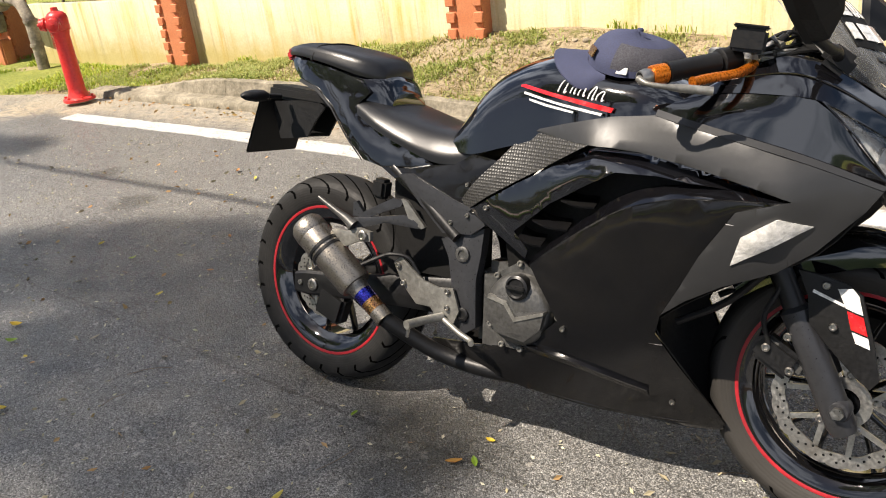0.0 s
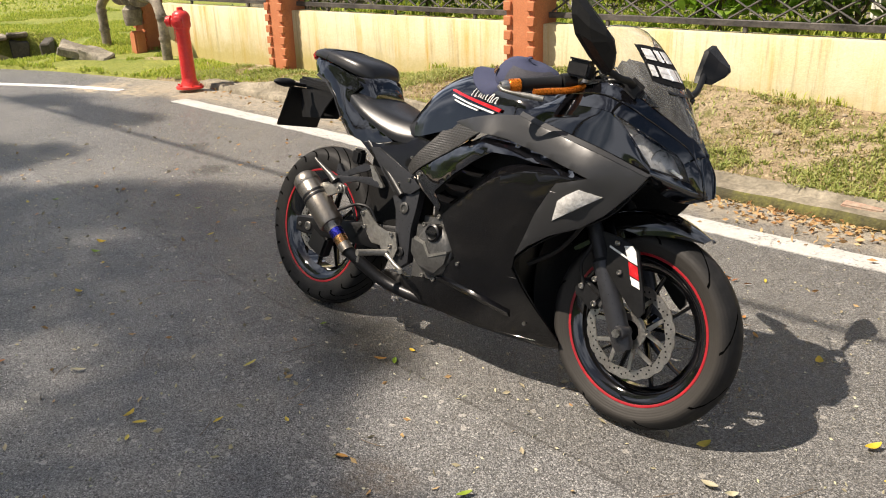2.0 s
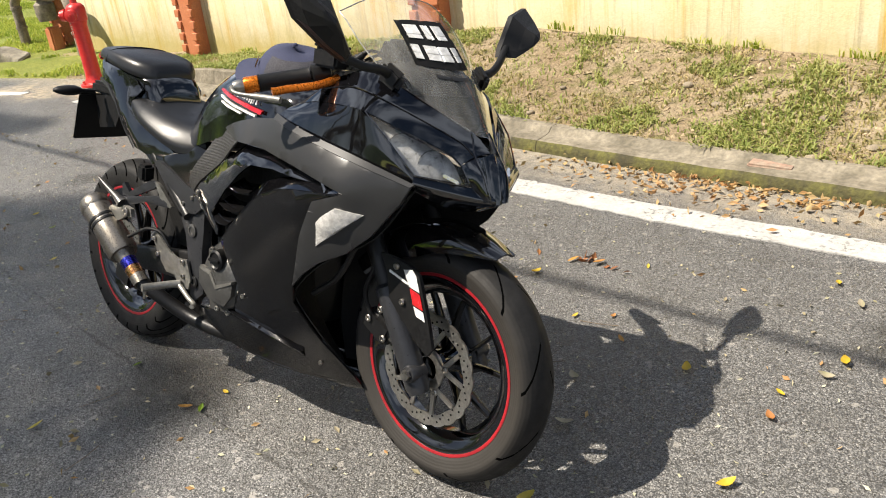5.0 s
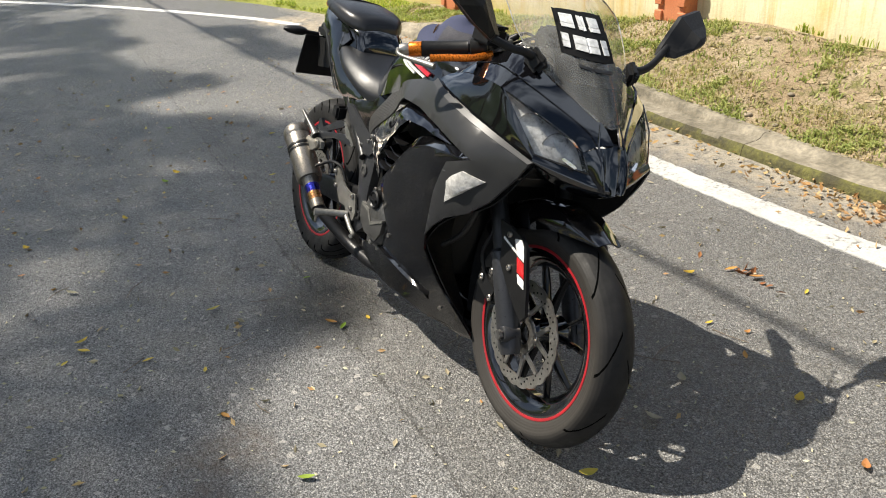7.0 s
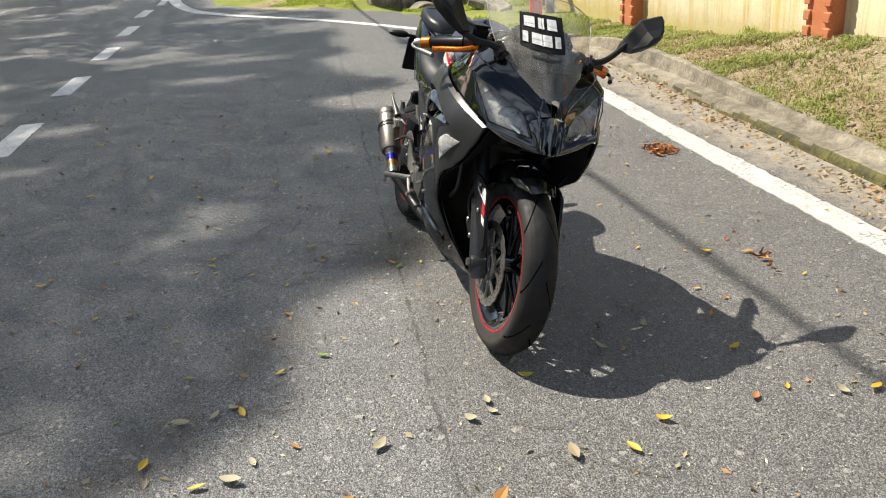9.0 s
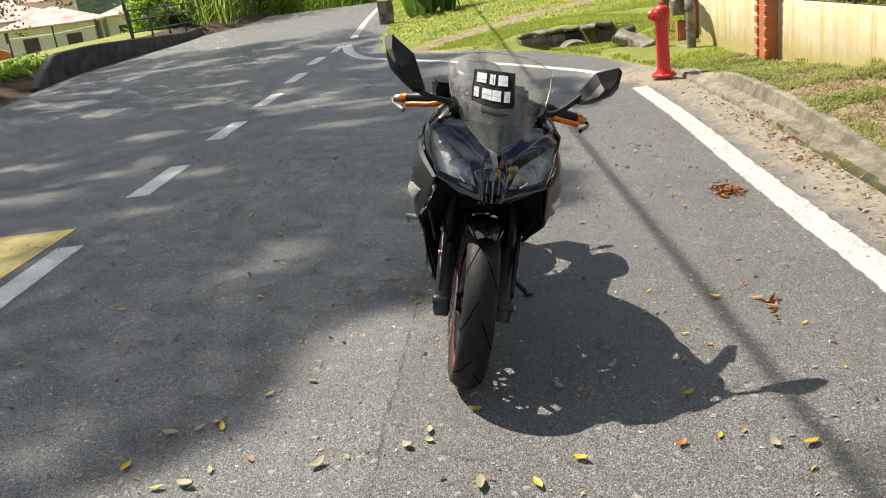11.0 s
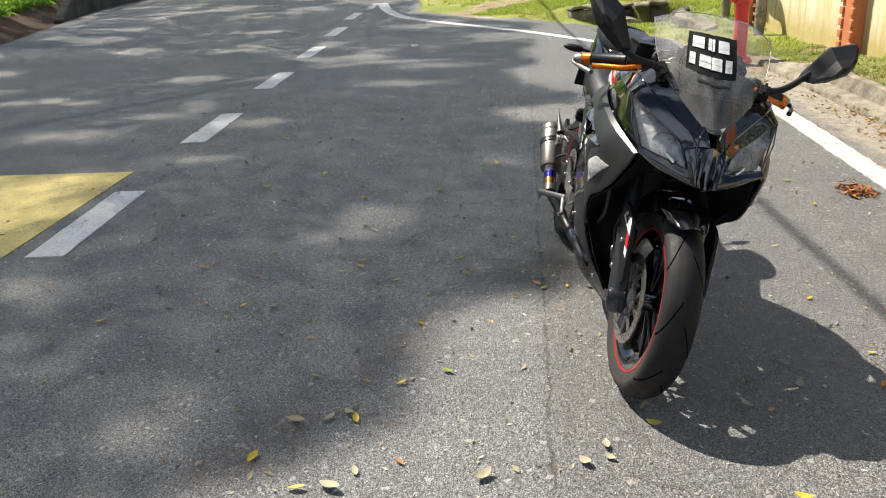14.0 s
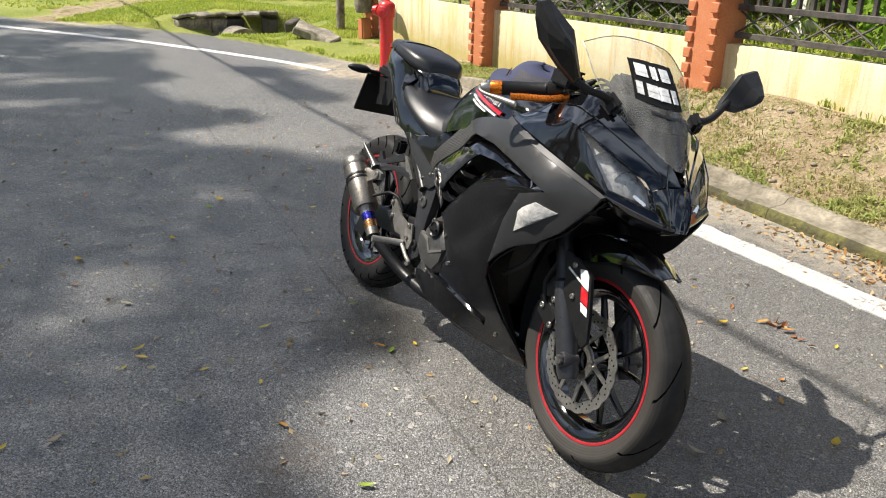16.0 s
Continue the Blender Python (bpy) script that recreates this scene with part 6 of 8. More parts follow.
for k in (0.078, 0.094):
    rod("strap", [a + d * k, a + d * (k + 0.008)], 0.0495, DARKMETAL, can, 28)
pts = [b - d * 0.002, b + d * 0.014, b + d * 0.034]
rod("cone", pts, [0.043, 0.029, 0.0265], TITAN, can, 24)
rod("blued_band", [b + d * 0.034, b + d * 0.066], [0.0262, 0.0255], BLUED, can, 24, "heat-blued pipe band")
rod("straw_band", [b + d * 0.066, b + d * 0.098], [0.0255, 0.0248], GOLD, can, 24, "straw-coloured pipe band")
rod("link_pipe", [b + d * 0.098, b + d * 0.13, b + d * 0.132], [0.0245, 0.0245, 0.027], TITAN, can, 20)
rod("mid_pipe", curve_pts([b + d * 0.128, (0.45, -0.12, 0.205), (0.6, -0.09, 0.18), (0.8, -0.05, 0.18)], 5), 0.022, DARKMETAL, bike, 16)
rod("silencer_bracket", [a + d * 0.085 + Vector((0, 0.02, 0.04)), (0.15, -0.17, 0.505), (0.185, -0.145, 0.482)], 0.007, STEEL, can, 8)

# -- bodywork --
BELLY = rbf([(0.54, 0.66, 0.165), (0.616, 0.614, 0.17), (0.84, 0.361, 0.182), (0.837, 0.4, 0.19), (1.084, 0.225, 0.11), (0.998, 0.253, 0.142), (1.315, 0.715, 0.262), (0.908, 0.787, 0.245), (1.12, 0.875, 0.238), (1.229, 0.591, 0.245),
             (1.234, 0.624, 0.25), (1.354, 0.674, 0.222), (1.46, 0.744, 0.188), (0.705, 0.8, 0.147), (0.534, 0.614, 0.14), (0.97, 0.55, 0.222), (1.073, 0.44, 0.198), (0.93, 0.655, 0.235), (1.126, 0.296, 0.148), (1.19, 0.19, 0.075),
             (0.9, 0.175, 0.115), (0.6, 0.21, 0.115), (0.4, 0.21, 0.1), (1.3, 0.81, 0.235), (0.94, 0.842, 0.21), (0.76, 0.53, 0.2)])
LIP = [(0.745, 0.515), (0.812, 0.568), (0.904, 0.638), (0.983, 0.689), (1.069, 0.717), (1.177, 0.728), (1.276, 0.722), (1.318, 0.713)]
LIP_LOW = [(0.752, 0.5), (0.815, 0.549), (0.905, 0.613), (0.996, 0.665), (1.1, 0.696), (1.19, 0.705), (1.276, 0.709), (1.316, 0.711)]
SEAM = [(1.04, 0.866), (1.112, 0.849), (1.219, 0.824), (1.336, 0.793), (1.461, 0.747)]
ARROW_TOP = [(0.553, 0.598), (0.702, 0.682), (0.907, 0.782), (1.021, 0.777), (1.153, 0.753), (1.246, 0.731), (1.316, 0.714)]


def strip(name, low, high, low_out, high_out, material, parent, side, thick=0.004, label=""):
    """A narrow slanted band of bodywork between two lines of the side view; each line lies out from the fairing's belly by its own amount."""
    n = len(low)
    rows = []
    for t in (0.0, 0.5, 1.0):
        rows.append([(a[0] + (b[0] - a[0]) * t, side * (BELLY(a[0] + (b[0] - a[0]) * t, a[1] + (b[1] - a[1]) * t) + low_out + (high_out - low_out) * t), a[1] + (b[1] - a[1]) * t) for a, b in zip(low, high)])
    return surf(name, rows, material, parent, thick, 6 * n, 4, label=label)


def arm_out(x, z):
    tilt = 0.95 * max(0.0, z - lerp(x, ARROW_TOP) + 0.038) * smooth(0.76, 0.93, x)
    return BELLY(x, z) + 0.002 - tilt


for s in (-1, 1):
    side = panel("side_fairing", LIP_LOW[:-1] + [(1.298, 0.7085), (1.218, 0.682), (1.153, 0.585), (1.11, 0.51), (1.068, 0.437), (1.057, 0.396), (1.126, 0.296), (1.192, 0.185),
                             (1.12, 0.168), (1.047, 0.165), (0.885, 0.16), (0.72, 0.168), (0.713, 0.282), (0.765, 0.325), (0.824, 0.376), (0.8, 0.42), (0.775, 0.46)], BELLY, SATIN, bike, 0.006, 0.03, 0.005, s, "satin black side fairing")
    strip("upper_lip", LIP_LOW, LIP, 0.0005, -0.026, GLOSS, side, s, 0.005, "gloss black bevelled upper edge")
    ridge = [(0.735, 0.291), (0.8, 0.288), (0.88, 0.279), (0.96, 0.264), (1.035, 0.247)]
    crest = [(x, z + w) for (x, z), w in zip(ridge, (0.002, 0.005, 0.006, 0.005, 0.002))]
    strip("ledge", ridge, crest, 0.011, 0.0, GLOSS, side, s, 0.003, "gloss black ledge along the lower fairing")
    strip("ledge_face", [(x, z - 0.016) for x, z in ridge], ridge, 0.0, 0.011, SATIN, side, s, 0.003)
    for bx, bz in ((0.84, 0.361), (1.084, 0.225)):
        bolt(side, bx, s * (BELLY(bx, bz) + 0.001), bz, 0.0065, STEEL, s)
    panel("belly_pan", [(0.722, 0.165), (0.548, 0.19), (0.4, 0.207), (0.42, 0.235), (0.56, 0.25), (0.715, 0.28)], BELLY, SATIN, bike, 0.006, 0.04, 0.006, s)
    arm = panel("upper_fairing_arm", ARROW_TOP + [(1.242, 0.7205), (1.125, 0.729), (1.06, 0.737), (0.971, 0.736), (0.901, 0.701), (0.803, 0.648), (0.705, 0.572), (0.748, 0.535), (0.74, 0.513), (0.671, 0.548)], arm_out, GLOSS, bike, 0.005, 0.02, 0.003, s, "gloss black arrow-shaped fairing trim")
    bolt(arm, 0.616, s * (arm_out(0.616, 0.614) + 0.001), 0.614, 0.007, STEEL, s)
    for (xa, za), (xb, zb) in (((0.835, 0.662), (0.915, 0.655)), ((0.757, 0.606), (0.845, 0.594)), ((0.715, 0.556), (0.775, 0.543))):
        out = [(xa, s * (BELLY(xa, za) - 0.002), za), ((xa + xb) / 2, s * (BELLY((xa + xb) / 2, (za + zb) / 2) - 0.004), (za + zb) / 2 - 0.004), (xb, s * (BELLY(xb, zb) - 0.016), zb)]
        surf("vent_fin", [out, [(x, y - s * 0.022, z + 0.011) for x, y, z in out], [(x - 0.01, y - s * 0.05, z + 0.018) for x, y, z in out]], SATIN, arm, 0.005, 8, 6)
    # near-black sheet, added to stand for the dark inside the vent
    panel("vent_blackout", [(0.64, 0.46), (0.62, 0.6), (0.8, 0.72), (1.0, 0.745), (1.2, 0.724), (1.0, 0.64), (0.86, 0.46)], lambda x, z: BELLY(x, z) - 0.065, INNER, arm, 0.006, 0.05, 0.004, s)
    panel("knee_panel", [(0.705, 0.8), (0.78, 0.797), (0.849, 0.79), (0.905, 0.788), (0.8, 0.737), (0.7, 0.687), (0.62, 0.643), (0.55, 0.602), (0.52, 0.615), (0.58, 0.675), (0.636, 0.727)], lambda x, z: BELLY(x, z) + 0.002, DOTS, bike, 0.006, 0.025, 0.003, s, "black knee panel with a dotted grip texture")
    upper = panel("upper_fairing", [(0.72, 0.803), (0.83, 0.826), (0.938, 0.846)] + [(x, z - 0.012) for x, z in SEAM[:-1]] + [(1.455, 0.74), (1.43, 0.7), (1.359, 0.62), (1.295, 0.572), (1.199, 0.53), (1.124, 0.484), (1.072, 0.443), (1.113, 0.512), (1.155, 0.587), (1.222, 0.684)] + [(1.318, 0.7125), (1.248, 0.733), (1.155, 0.756), (1.022, 0.78), (0.907, 0.786), (0.849, 0.79)],
                  lambda x, z: BELLY(x, z) + 0.003, GREY, bike, 0.006, 0.018, 0.003, s, "matte dark grey upper fairing")
    strip("chamfer", [(x, z - 0.012) for x, z in SEAM[:-1]] + [(1.455, 0.741)], SEAM, 0.0035, -0.004, GREY, upper, s)
    gem = panel("indicator", [(1.216, 0.578), (1.235, 0.638), (1.296, 0.679), (1.354, 0.669), (1.285, 0.621)], lambda x, z: BELLY(x, z) + 0.007 + 0.014 * math.exp(-((x - 1.275) ** 2 + (z - 0.642) ** 2) / 0.0012), GEM, upper, 0.012, 0.02, 0.003, s, "clear faceted front indicator lens")
    bm = bmesh.new()
    lathe(bm, [(0.009, 0), (0.007, 0.012), (0, 0.016)], 10, "Y", pose(1.265, s * (BELLY(1.265, 0.64) + 0.006), 0.64))
    part("bulb", bm, CHROME, gem)
    # inside of the fairing, seen beside the fork
    surf("fairing_liner", [[(1.45, s * 0.17, 0.735), (1.36, s * 0.2, 0.615), (1.2, s * 0.215, 0.528), (1.07, s * 0.185, 0.435), (1.06, s * 0.17, 0.39), (1.126, s * 0.13, 0.29), (1.185, s * 0.06, 0.185)],
                           [(1.4, s * 0.12, 0.72), (1.28, s * 0.14, 0.62), (1.12, s * 0.14, 0.54), (1.02, s * 0.13, 0.45), (1.0, s * 0.12, 0.39), (1.05, s * 0.09, 0.29), (1.1, s * 0.04, 0.19)],
                           [(1.3, s * 0.02, 0.7), (1.15, s * 0.05, 0.65), (1.02, s * 0.06, 0.56), (0.99, s * 0.06, 0.46), (0.98, s * 0.05, 0.39), (1.0, s * 0.03, 0.29), (1.05, s * 0.005, 0.2)]], INNER, bike, 0.003, 24, 10)
    rod("liner_rib", curve_pts([(1.3, s * 0.19, 0.6), (1.2, s * 0.16, 0.49), (1.09, s * 0.145, 0.42)], 4), 0.008, PLASTIC, bike, 8)
surf("belly_floor", [[(x, -(BELLY(x, 0.18) - 0.004), z), (x, -0.05, z - 0.025), (x, 0, z - 0.028)] for x, z in ((0.41, 0.21), (0.56, 0.195), (0.72, 0.175), (0.885, 0.167), (1.047, 0.172), (1.12, 0.176), (1.185, 0.19))], SATIN, bike, 0.004, 14, 14, whole=True)

# tank, seats and tail
TANK = [(0.47, [(0, 0.8), (0.06, 0.795), (0.1, 0.77), (0.108, 0.735)]), (0.55, [(0, 0.905), (0.07, 0.89), (0.117, 0.83), (0.135, 0.735)]), (0.65, [(0, 0.962), (0.08, 0.942), (0.13, 0.885), (0.15, 0.76)]), (0.76, [(0, 0.985), (0.09, 0.965), (0.148, 0.912), (0.168, 0.785)]),
        (0.88, [(0, 0.98), (0.1, 0.96), (0.165, 0.905), (0.182, 0.81)]), (1.0, [(0, 0.95), (0.1, 0.935), (0.16, 0.895), (0.175, 0.83)]), (1.08, [(0, 0.905), (0.08, 0.9), (0.125, 0.875), (0.14, 0.835)])]
tank = loft("fuel_tank", TANK, GLOSS, bike, 28, 30, "gloss black fuel tank with red and white side stripes")
TANK_SIDE = rbf([(x, z, y) for x, half in TANK for y, z in half[1:]])
tank_out = lambda x, z: TANK_SIDE(x, z) + 0.0065
panel("stripe", [(0.672, 0.908), (0.8, 0.884), (0.93, 0.862), (0.925, 0.852), (0.8, 0.876), (0.674, 0.9)], tank_out, DECAL_RED, tank, 0.006, 0.03, 0.0006, -1)
panel("stripe", [(0.69, 0.889), (0.8, 0.867), (0.905, 0.85), (0.903, 0.845), (0.8, 0.862), (0.692, 0.884)], tank_out, DECAL_WHITE, tank, 0.006, 0.03, 0.0005, -1)
panel("stripe", [(0.71, 0.874), (0.76, 0.864), (0.835, 0.851), (0.834, 0.847), (0.76, 0.859), (0.712, 0.87)], tank_out, DECAL_WHITE, tank, 0.006, 0.03, 0.0005, -1)
# a slanted script mark, drawn as plain looped strokes
for k, (h, w) in enumerate(((0.034, 0.016), (0.02, 0.01), (0.02, 0.013), (0.026, 0.01), (0.019, 0.013))):
    x = (0.795, 0.824, 0.846, 0.872, 0.892)[k]
    z = 0.9 - 0.19 * (x - 0.795)
    loop = [(x + 0.35 * u * h + 0.8 * w * v, z + u * h) for u, v in ((-0.25, -0.4), (0.3, -0.55), (0.72, 0.1), (0.6, 0.6), (0.15, 0.7), (-0.3, 0.9), (-0.2, 1.3))]
    rod("script_stroke", curve_pts([(a, -(TANK_SIDE(a, b) + 0.007), b) for a, b in loop], 4), 0.0017, DECAL_WHITE, tank, 6)
loft("rider_seat", [(0.165, [(0, 0.862), (0.08, 0.858), (0.118, 0.84), (0.125, 0.815)]), (0.25, [(0, 0.84), (0.1, 0.83), (0.14, 0.8), (0.145, 0.775)]), (0.35, [(0, 0.81), (0.1, 0.8), (0.142, 0.76), (0.146, 0.735)]), (0.43, [(0, 0.79), (0.09, 0.78), (0.13, 0.735), (0.133, 0.705)]), (0.5, [(0, 0.79), (0.075, 0.777), (0.115, 0.735), (0.12, 0.705)]), (0.545, [(0, 0.81), (0.06, 0.79), (0.095, 0.75), (0.1, 0.72)])],
     VINYL, bike, 24, 24, "black vinyl rider seat")
pill = loft("pillion_seat", [(-0.14, [(0, 0.994), (0.05, 0.99), (0.066, 0.976), (0.066, 0.966)]), (-0.06, [(0, 1.002), (0.082, 0.995), (0.1, 0.974), (0.1, 0.962)]), (0.06, [(0, 0.99), (0.098, 0.982), (0.118, 0.955), (0.118, 0.94)]), (0.15, [(0, 0.972), (0.092, 0.963), (0.11, 0.933), (0.108, 0.915)]), (0.195, [(0, 0.957), (0.07, 0.947), (0.085, 0.92), (0.083, 0.905)]), (0.216, [(0, 0.93), (0.05, 0.925), (0.06, 0.914), (0.06, 0.906)])],
            VINYL, bike, 22, 20, "black vinyl pillion pad")
loft("seat_hump", [(0.02, [(0, 0.95), (0.09, 0.945), (0.112, 0.925), (0.115, 0.88)]), (0.14, [(0, 0.93), (0.085, 0.92), (0.105, 0.9), (0.11, 0.84)]), (0.215, [(0, 0.915), (0.065, 0.905), (0.085, 0.88), (0.09, 0.83)]), (0.25, [(0, 0.865), (0.05, 0.86), (0.07, 0.845), (0.075, 0.82)])], GLOSS, bike, 20, 16, "gloss black hump before the pillion pad")
rod("seam", curve_pts([(-0.01, -0.112, 0.95), (0.0, -0.106, 0.974), (0.005, -0.085, 0.99), (0.008, 0, 0.9985), (0.005, 0.085, 0.99), (0.0, 0.106, 0.974), (-0.01, 0.112, 0.95)], 4), 0.003, INNER, pill, 6)
TAIL = rbf([(-0.14, 0.96, 0.06), (-0.06, 0.945, 0.1), (0.05, 0.9, 0.118), (0.16, 0.83, 0.128), (0.25, 0.73, 0.13), (0.42, 0.7, 0.138), (0.55, 0.69, 0.142), (0.6, 0.64, 0.15), (0.5, 0.56, 0.148), (0.22, 0.88, 0.1)])
for s in (-1, 1):
    panel("tail_cowl", [(-0.135, 0.972), (-0.11, 0.935), (-0.05, 0.895), (0.02, 0.872), (0.085, 0.825), (0.15, 0.745), (0.2, 0.695), (0.263, 0.68), (0.36, 0.685), (0.43, 0.7), (0.36, 0.725), (0.3, 0.752), (0.23, 0.792), (0.165, 0.835), (0.2, 0.87), (0.17, 0.898), (0.07, 0.93), (-0.05, 0.953)], TAIL, GLOSS, bike, 0.006, 0.03, 0.006, s, "gloss black tail cowl")
    panel("tail_edge_trim", [(-0.06, 0.893), (0.02, 0.868), (0.085, 0.822), (0.15, 0.742), (0.2, 0.692), (0.194, 0.7), (0.145, 0.752), (0.08, 0.832), (0.02, 0.878), (-0.05, 0.9)], lambda x, z: TAIL(x, z) + 0.003, GREY, bike, 0.004, 0.05, 0.001, s)
    panel("side_cover", [(0.263, 0.68), (0.33, 0.642), (0.42, 0.59), (0.5, 0.535), (0.565, 0.575), (0.59, 0.6), (0.53, 0.628), (0.63, 0.722), (0.55, 0.735), (0.5, 0.705), (0.43, 0.698), (0.36, 0.683)], TAIL, SATIN, bike, 0.006, 0.03, 0.006, s, "black frame side cover")
    for bx, bz in ((0.5, 0.562), (0.55, 0.585), (0.545, 0.66)):
        bolt(bike, bx, s * (TAIL(bx, bz) + 0.001), bz, 0.006, STEEL, s)
    # rear indicator on its stalk
    ind = rod("rear_indicator", [(-0.17, s * 0.075, 0.845), (-0.175, s * 0.13, 0.847)], 0.008, PLASTIC, bike, 10, "black rear indicator on a short stalk")
    bm = bmesh.new()
    lathe(bm, [(0.0, 0.12), (0.014, 0.124), (0.021, 0.14), (0.022, 0.165), (0.017, 0.195), (0.008, 0.212), (0, 0.216)], 16, "Y", pose(-0.18, 0, 0.848) @ Matrix.Diagonal((1.25, s, 0.8, 1)))
    part("pod", bm, PLASTIC, ind)
surf("undertail", [[(-0.13, -0.06, 0.95), (-0.13, 0, 0.945)], [(-0.05, -0.095, 0.9), (-0.05, 0, 0.885)], [(0.08, -0.11, 0.83), (0.08, 0, 0.815)], [(0.22, -0.11, 0.7), (0.22, 0, 0.69)]], INNER, bike, 0.004, 8, 12, whole=True)
bm = bmesh.new()
box(bm, (-0.02, -0.07, -0.018), (0.02, 0.07, 0.018), 0.01, pose(-0.133, 0, 0.968, 0, -30, 0))
part("tail_lamp", bm, REDLENS, bike, "small red tail lamp")
bm = bmesh.new()
box(bm, (-0.15, -0.05, -0.02), (0.1, 0.05, 0.02), 0.01, pose(-0.1, 0, 0.848, 0, 5, 0))
hanger = part("rear_mudguard", bm, PLASTIC, bike, "black rear mudguard and number plate hanger")
bm = bmesh.new()
for s in (-1, 1):
    prism(bm, [(-0.235, 0.83), (-0.05, 0.84), (-0.02, 0.82), (-0.06, 0.775), (-0.09, 0.73), (-0.2, 0.72)], s * 0.045 - 0.003, s * 0.045 + 0.003)
part("mudguard_side", bm, PLASTIC, hanger)
bm = bmesh.new()
box(bm, (-0.004, -0.105, -0.09), (0.004, 0.105, 0.085), 0.004, pose(-0.258, 0, 0.757, 0, 22, 0))
part("plate_board", bm, PLASTIC, hanger)
bm = bmesh.new()
box(bm, (-0.006, -0.1, -0.085), (-0.0045, 0.1, 0.08), 0.0005, pose(-0.258, 0, 0.757, 0, 22, 0))
plate = part("number_plate", bm, INNER, hanger, "black number plate with plain white bars")
for k in range(6):
    bm = bmesh.new()
    u, v = -0.07 + 0.05 * (k % 3) + 0.02, (0.02 if k < 3 else -0.055)
    box(bm, (-0.0075, u, v), (-0.006, u + 0.032, v + 0.045), 0.0003, pose(-0.258, 0, 0.757, 0, 22, 0))
    part("plate_bar", bm, DECAL_WHITE, plate)

# -- nose --
for k, s in enumerate((1, -1)):
    mir = s == -1
    seat_of_nose = [(x, -(BELLY(x, z) - 0.012), z - 0.002) for x, z in SEAM]
    surf("nose_side", [seat_of_nose, [(1.06, -0.212, 0.876), (1.14, -0.226, 0.874), (1.245, -0.233, 0.866), (1.345, -0.22, 0.838), (1.455, -0.183, 0.757)],
                       [(1.075, -0.205, 0.885), (1.165, -0.216, 0.9), (1.265, -0.226, 0.9), (1.342, -0.222, 0.888), (1.451, -0.178, 0.766)]], GLOSS, bike, 0.004, 30, 12, mir, "gloss black nose cowl")
    surf("nose_brow", [[(1.085, -0.202, 0.888), (1.165, -0.216, 0.902), (1.265, -0.226, 0.902), (1.342, -0.222, 0.893), (1.41, -0.154, 0.85), (1.471, -0.086, 0.808), (1.487, -0.068, 0.784)],
                       [(1.11, -0.196, 0.903), (1.18, -0.198, 0.93), (1.275, -0.2, 0.94), (1.345, -0.185, 0.922), (1.415, -0.122, 0.878), (1.476, -0.062, 0.834), (1.502, -0.04, 0.803)],
                       [(1.125, -0.185, 0.915), (1.2, -0.182, 0.955), (1.285, -0.163, 0.975), (1.352, -0.132, 0.948), (1.423, -0.084, 0.9), (1.48, -0.028, 0.857), (1.522, -0.01, 0.812)]], GLOSS, bike, 0.004, 36, 12, mir, "gloss black brow above the headlamp")
    rod("brow_edge", curve_pts([(x, -y if mir else y, z + 0.001) for x, y, z in ((1.18, -0.198, 0.931), (1.275, -0.201, 0.941), (1.345, -0.186, 0.923), (1.415, -0.123, 0.879), (1.476, -0.063, 0.835), (1.502, -0.041, 0.804))], 5), 0.0022, GLOSS, bike, 6)
    surf("nose_cheek", [[(1.451, -0.178, 0.764), (1.482, -0.117, 0.75), (1.508, -0.052, 0.736), (1.536, -0.02, 0.727)],
                        [(1.457, -0.187, 0.748), (1.492, -0.118, 0.724), (1.522, -0.053, 0.707), (1.547, -0.012, 0.7)],
                        [(1.43, -0.17, 0.737), (1.455, -0.11, 0.7), (1.475, -0.05, 0.68), (1.492, 0, 0.676)]], GLOSS, bike, 0.004, 20, 10, mir, "gloss black cheek under the headlamp")
    surf("beak_side", [[(1.487, -0.068, 0.784), (1.506, -0.04, 0.8), (1.511, -0.021, 0.803), (1.522, 0, 0.812)], [(1.5, -0.058, 0.757), (1.53, -0.038, 0.765), (1.522, -0.02, 0.765), (1.541, 0, 0.768)],
                       [(1.509, -0.05, 0.735), (1.541, -0.034, 0.725), (1.531, -0.018, 0.722), (1.551, 0, 0.72)], [(1.518, -0.045, 0.71), (1.546, -0.028, 0.702), (1.536, -0.014, 0.698), (1.553, 0, 0.7)]], GLOSS, bike, 0.003, 16, 12, mir)
    lens_rows = [[(1.342, -0.222, 0.893), (1.41, -0.154, 0.85), (1.471, -0.086, 0.808), (1.487, -0.068, 0.784)], [(1.4, -0.208, 0.835), (1.45, -0.145, 0.804), (1.488, -0.09, 0.778), (1.498, -0.062, 0.762)], [(1.451, -0.178, 0.765), (1.476, -0.13, 0.755), (1.495, -0.085, 0.746), (1.506, -0.053, 0.738)]]
    lamp = surf("headlamp", [[(x - 0.02, y * 0.96, z - 0.004) for x, y, z in r] for r in lens_rows], SILVERED, bike, 0.004, 18, 12, mir, "slanted headlamp with clear lens")
    lens = surf("lens", lens_rows, LENS, lamp, 0, 18, 12, mir)
    lens.visible_shadow = False
    ring = lens_rows[0] + [r[-1] for r in lens_rows[1:]] + lens_rows[-1][-2::-1] + [lens_rows[1][0], lens_rows[0][0]]
    rod("lens_edge", [Vector((x + 0.001, -y if mir else y, z)) for x, y, z in ring], 0.002, GLOSS, lamp, 6)
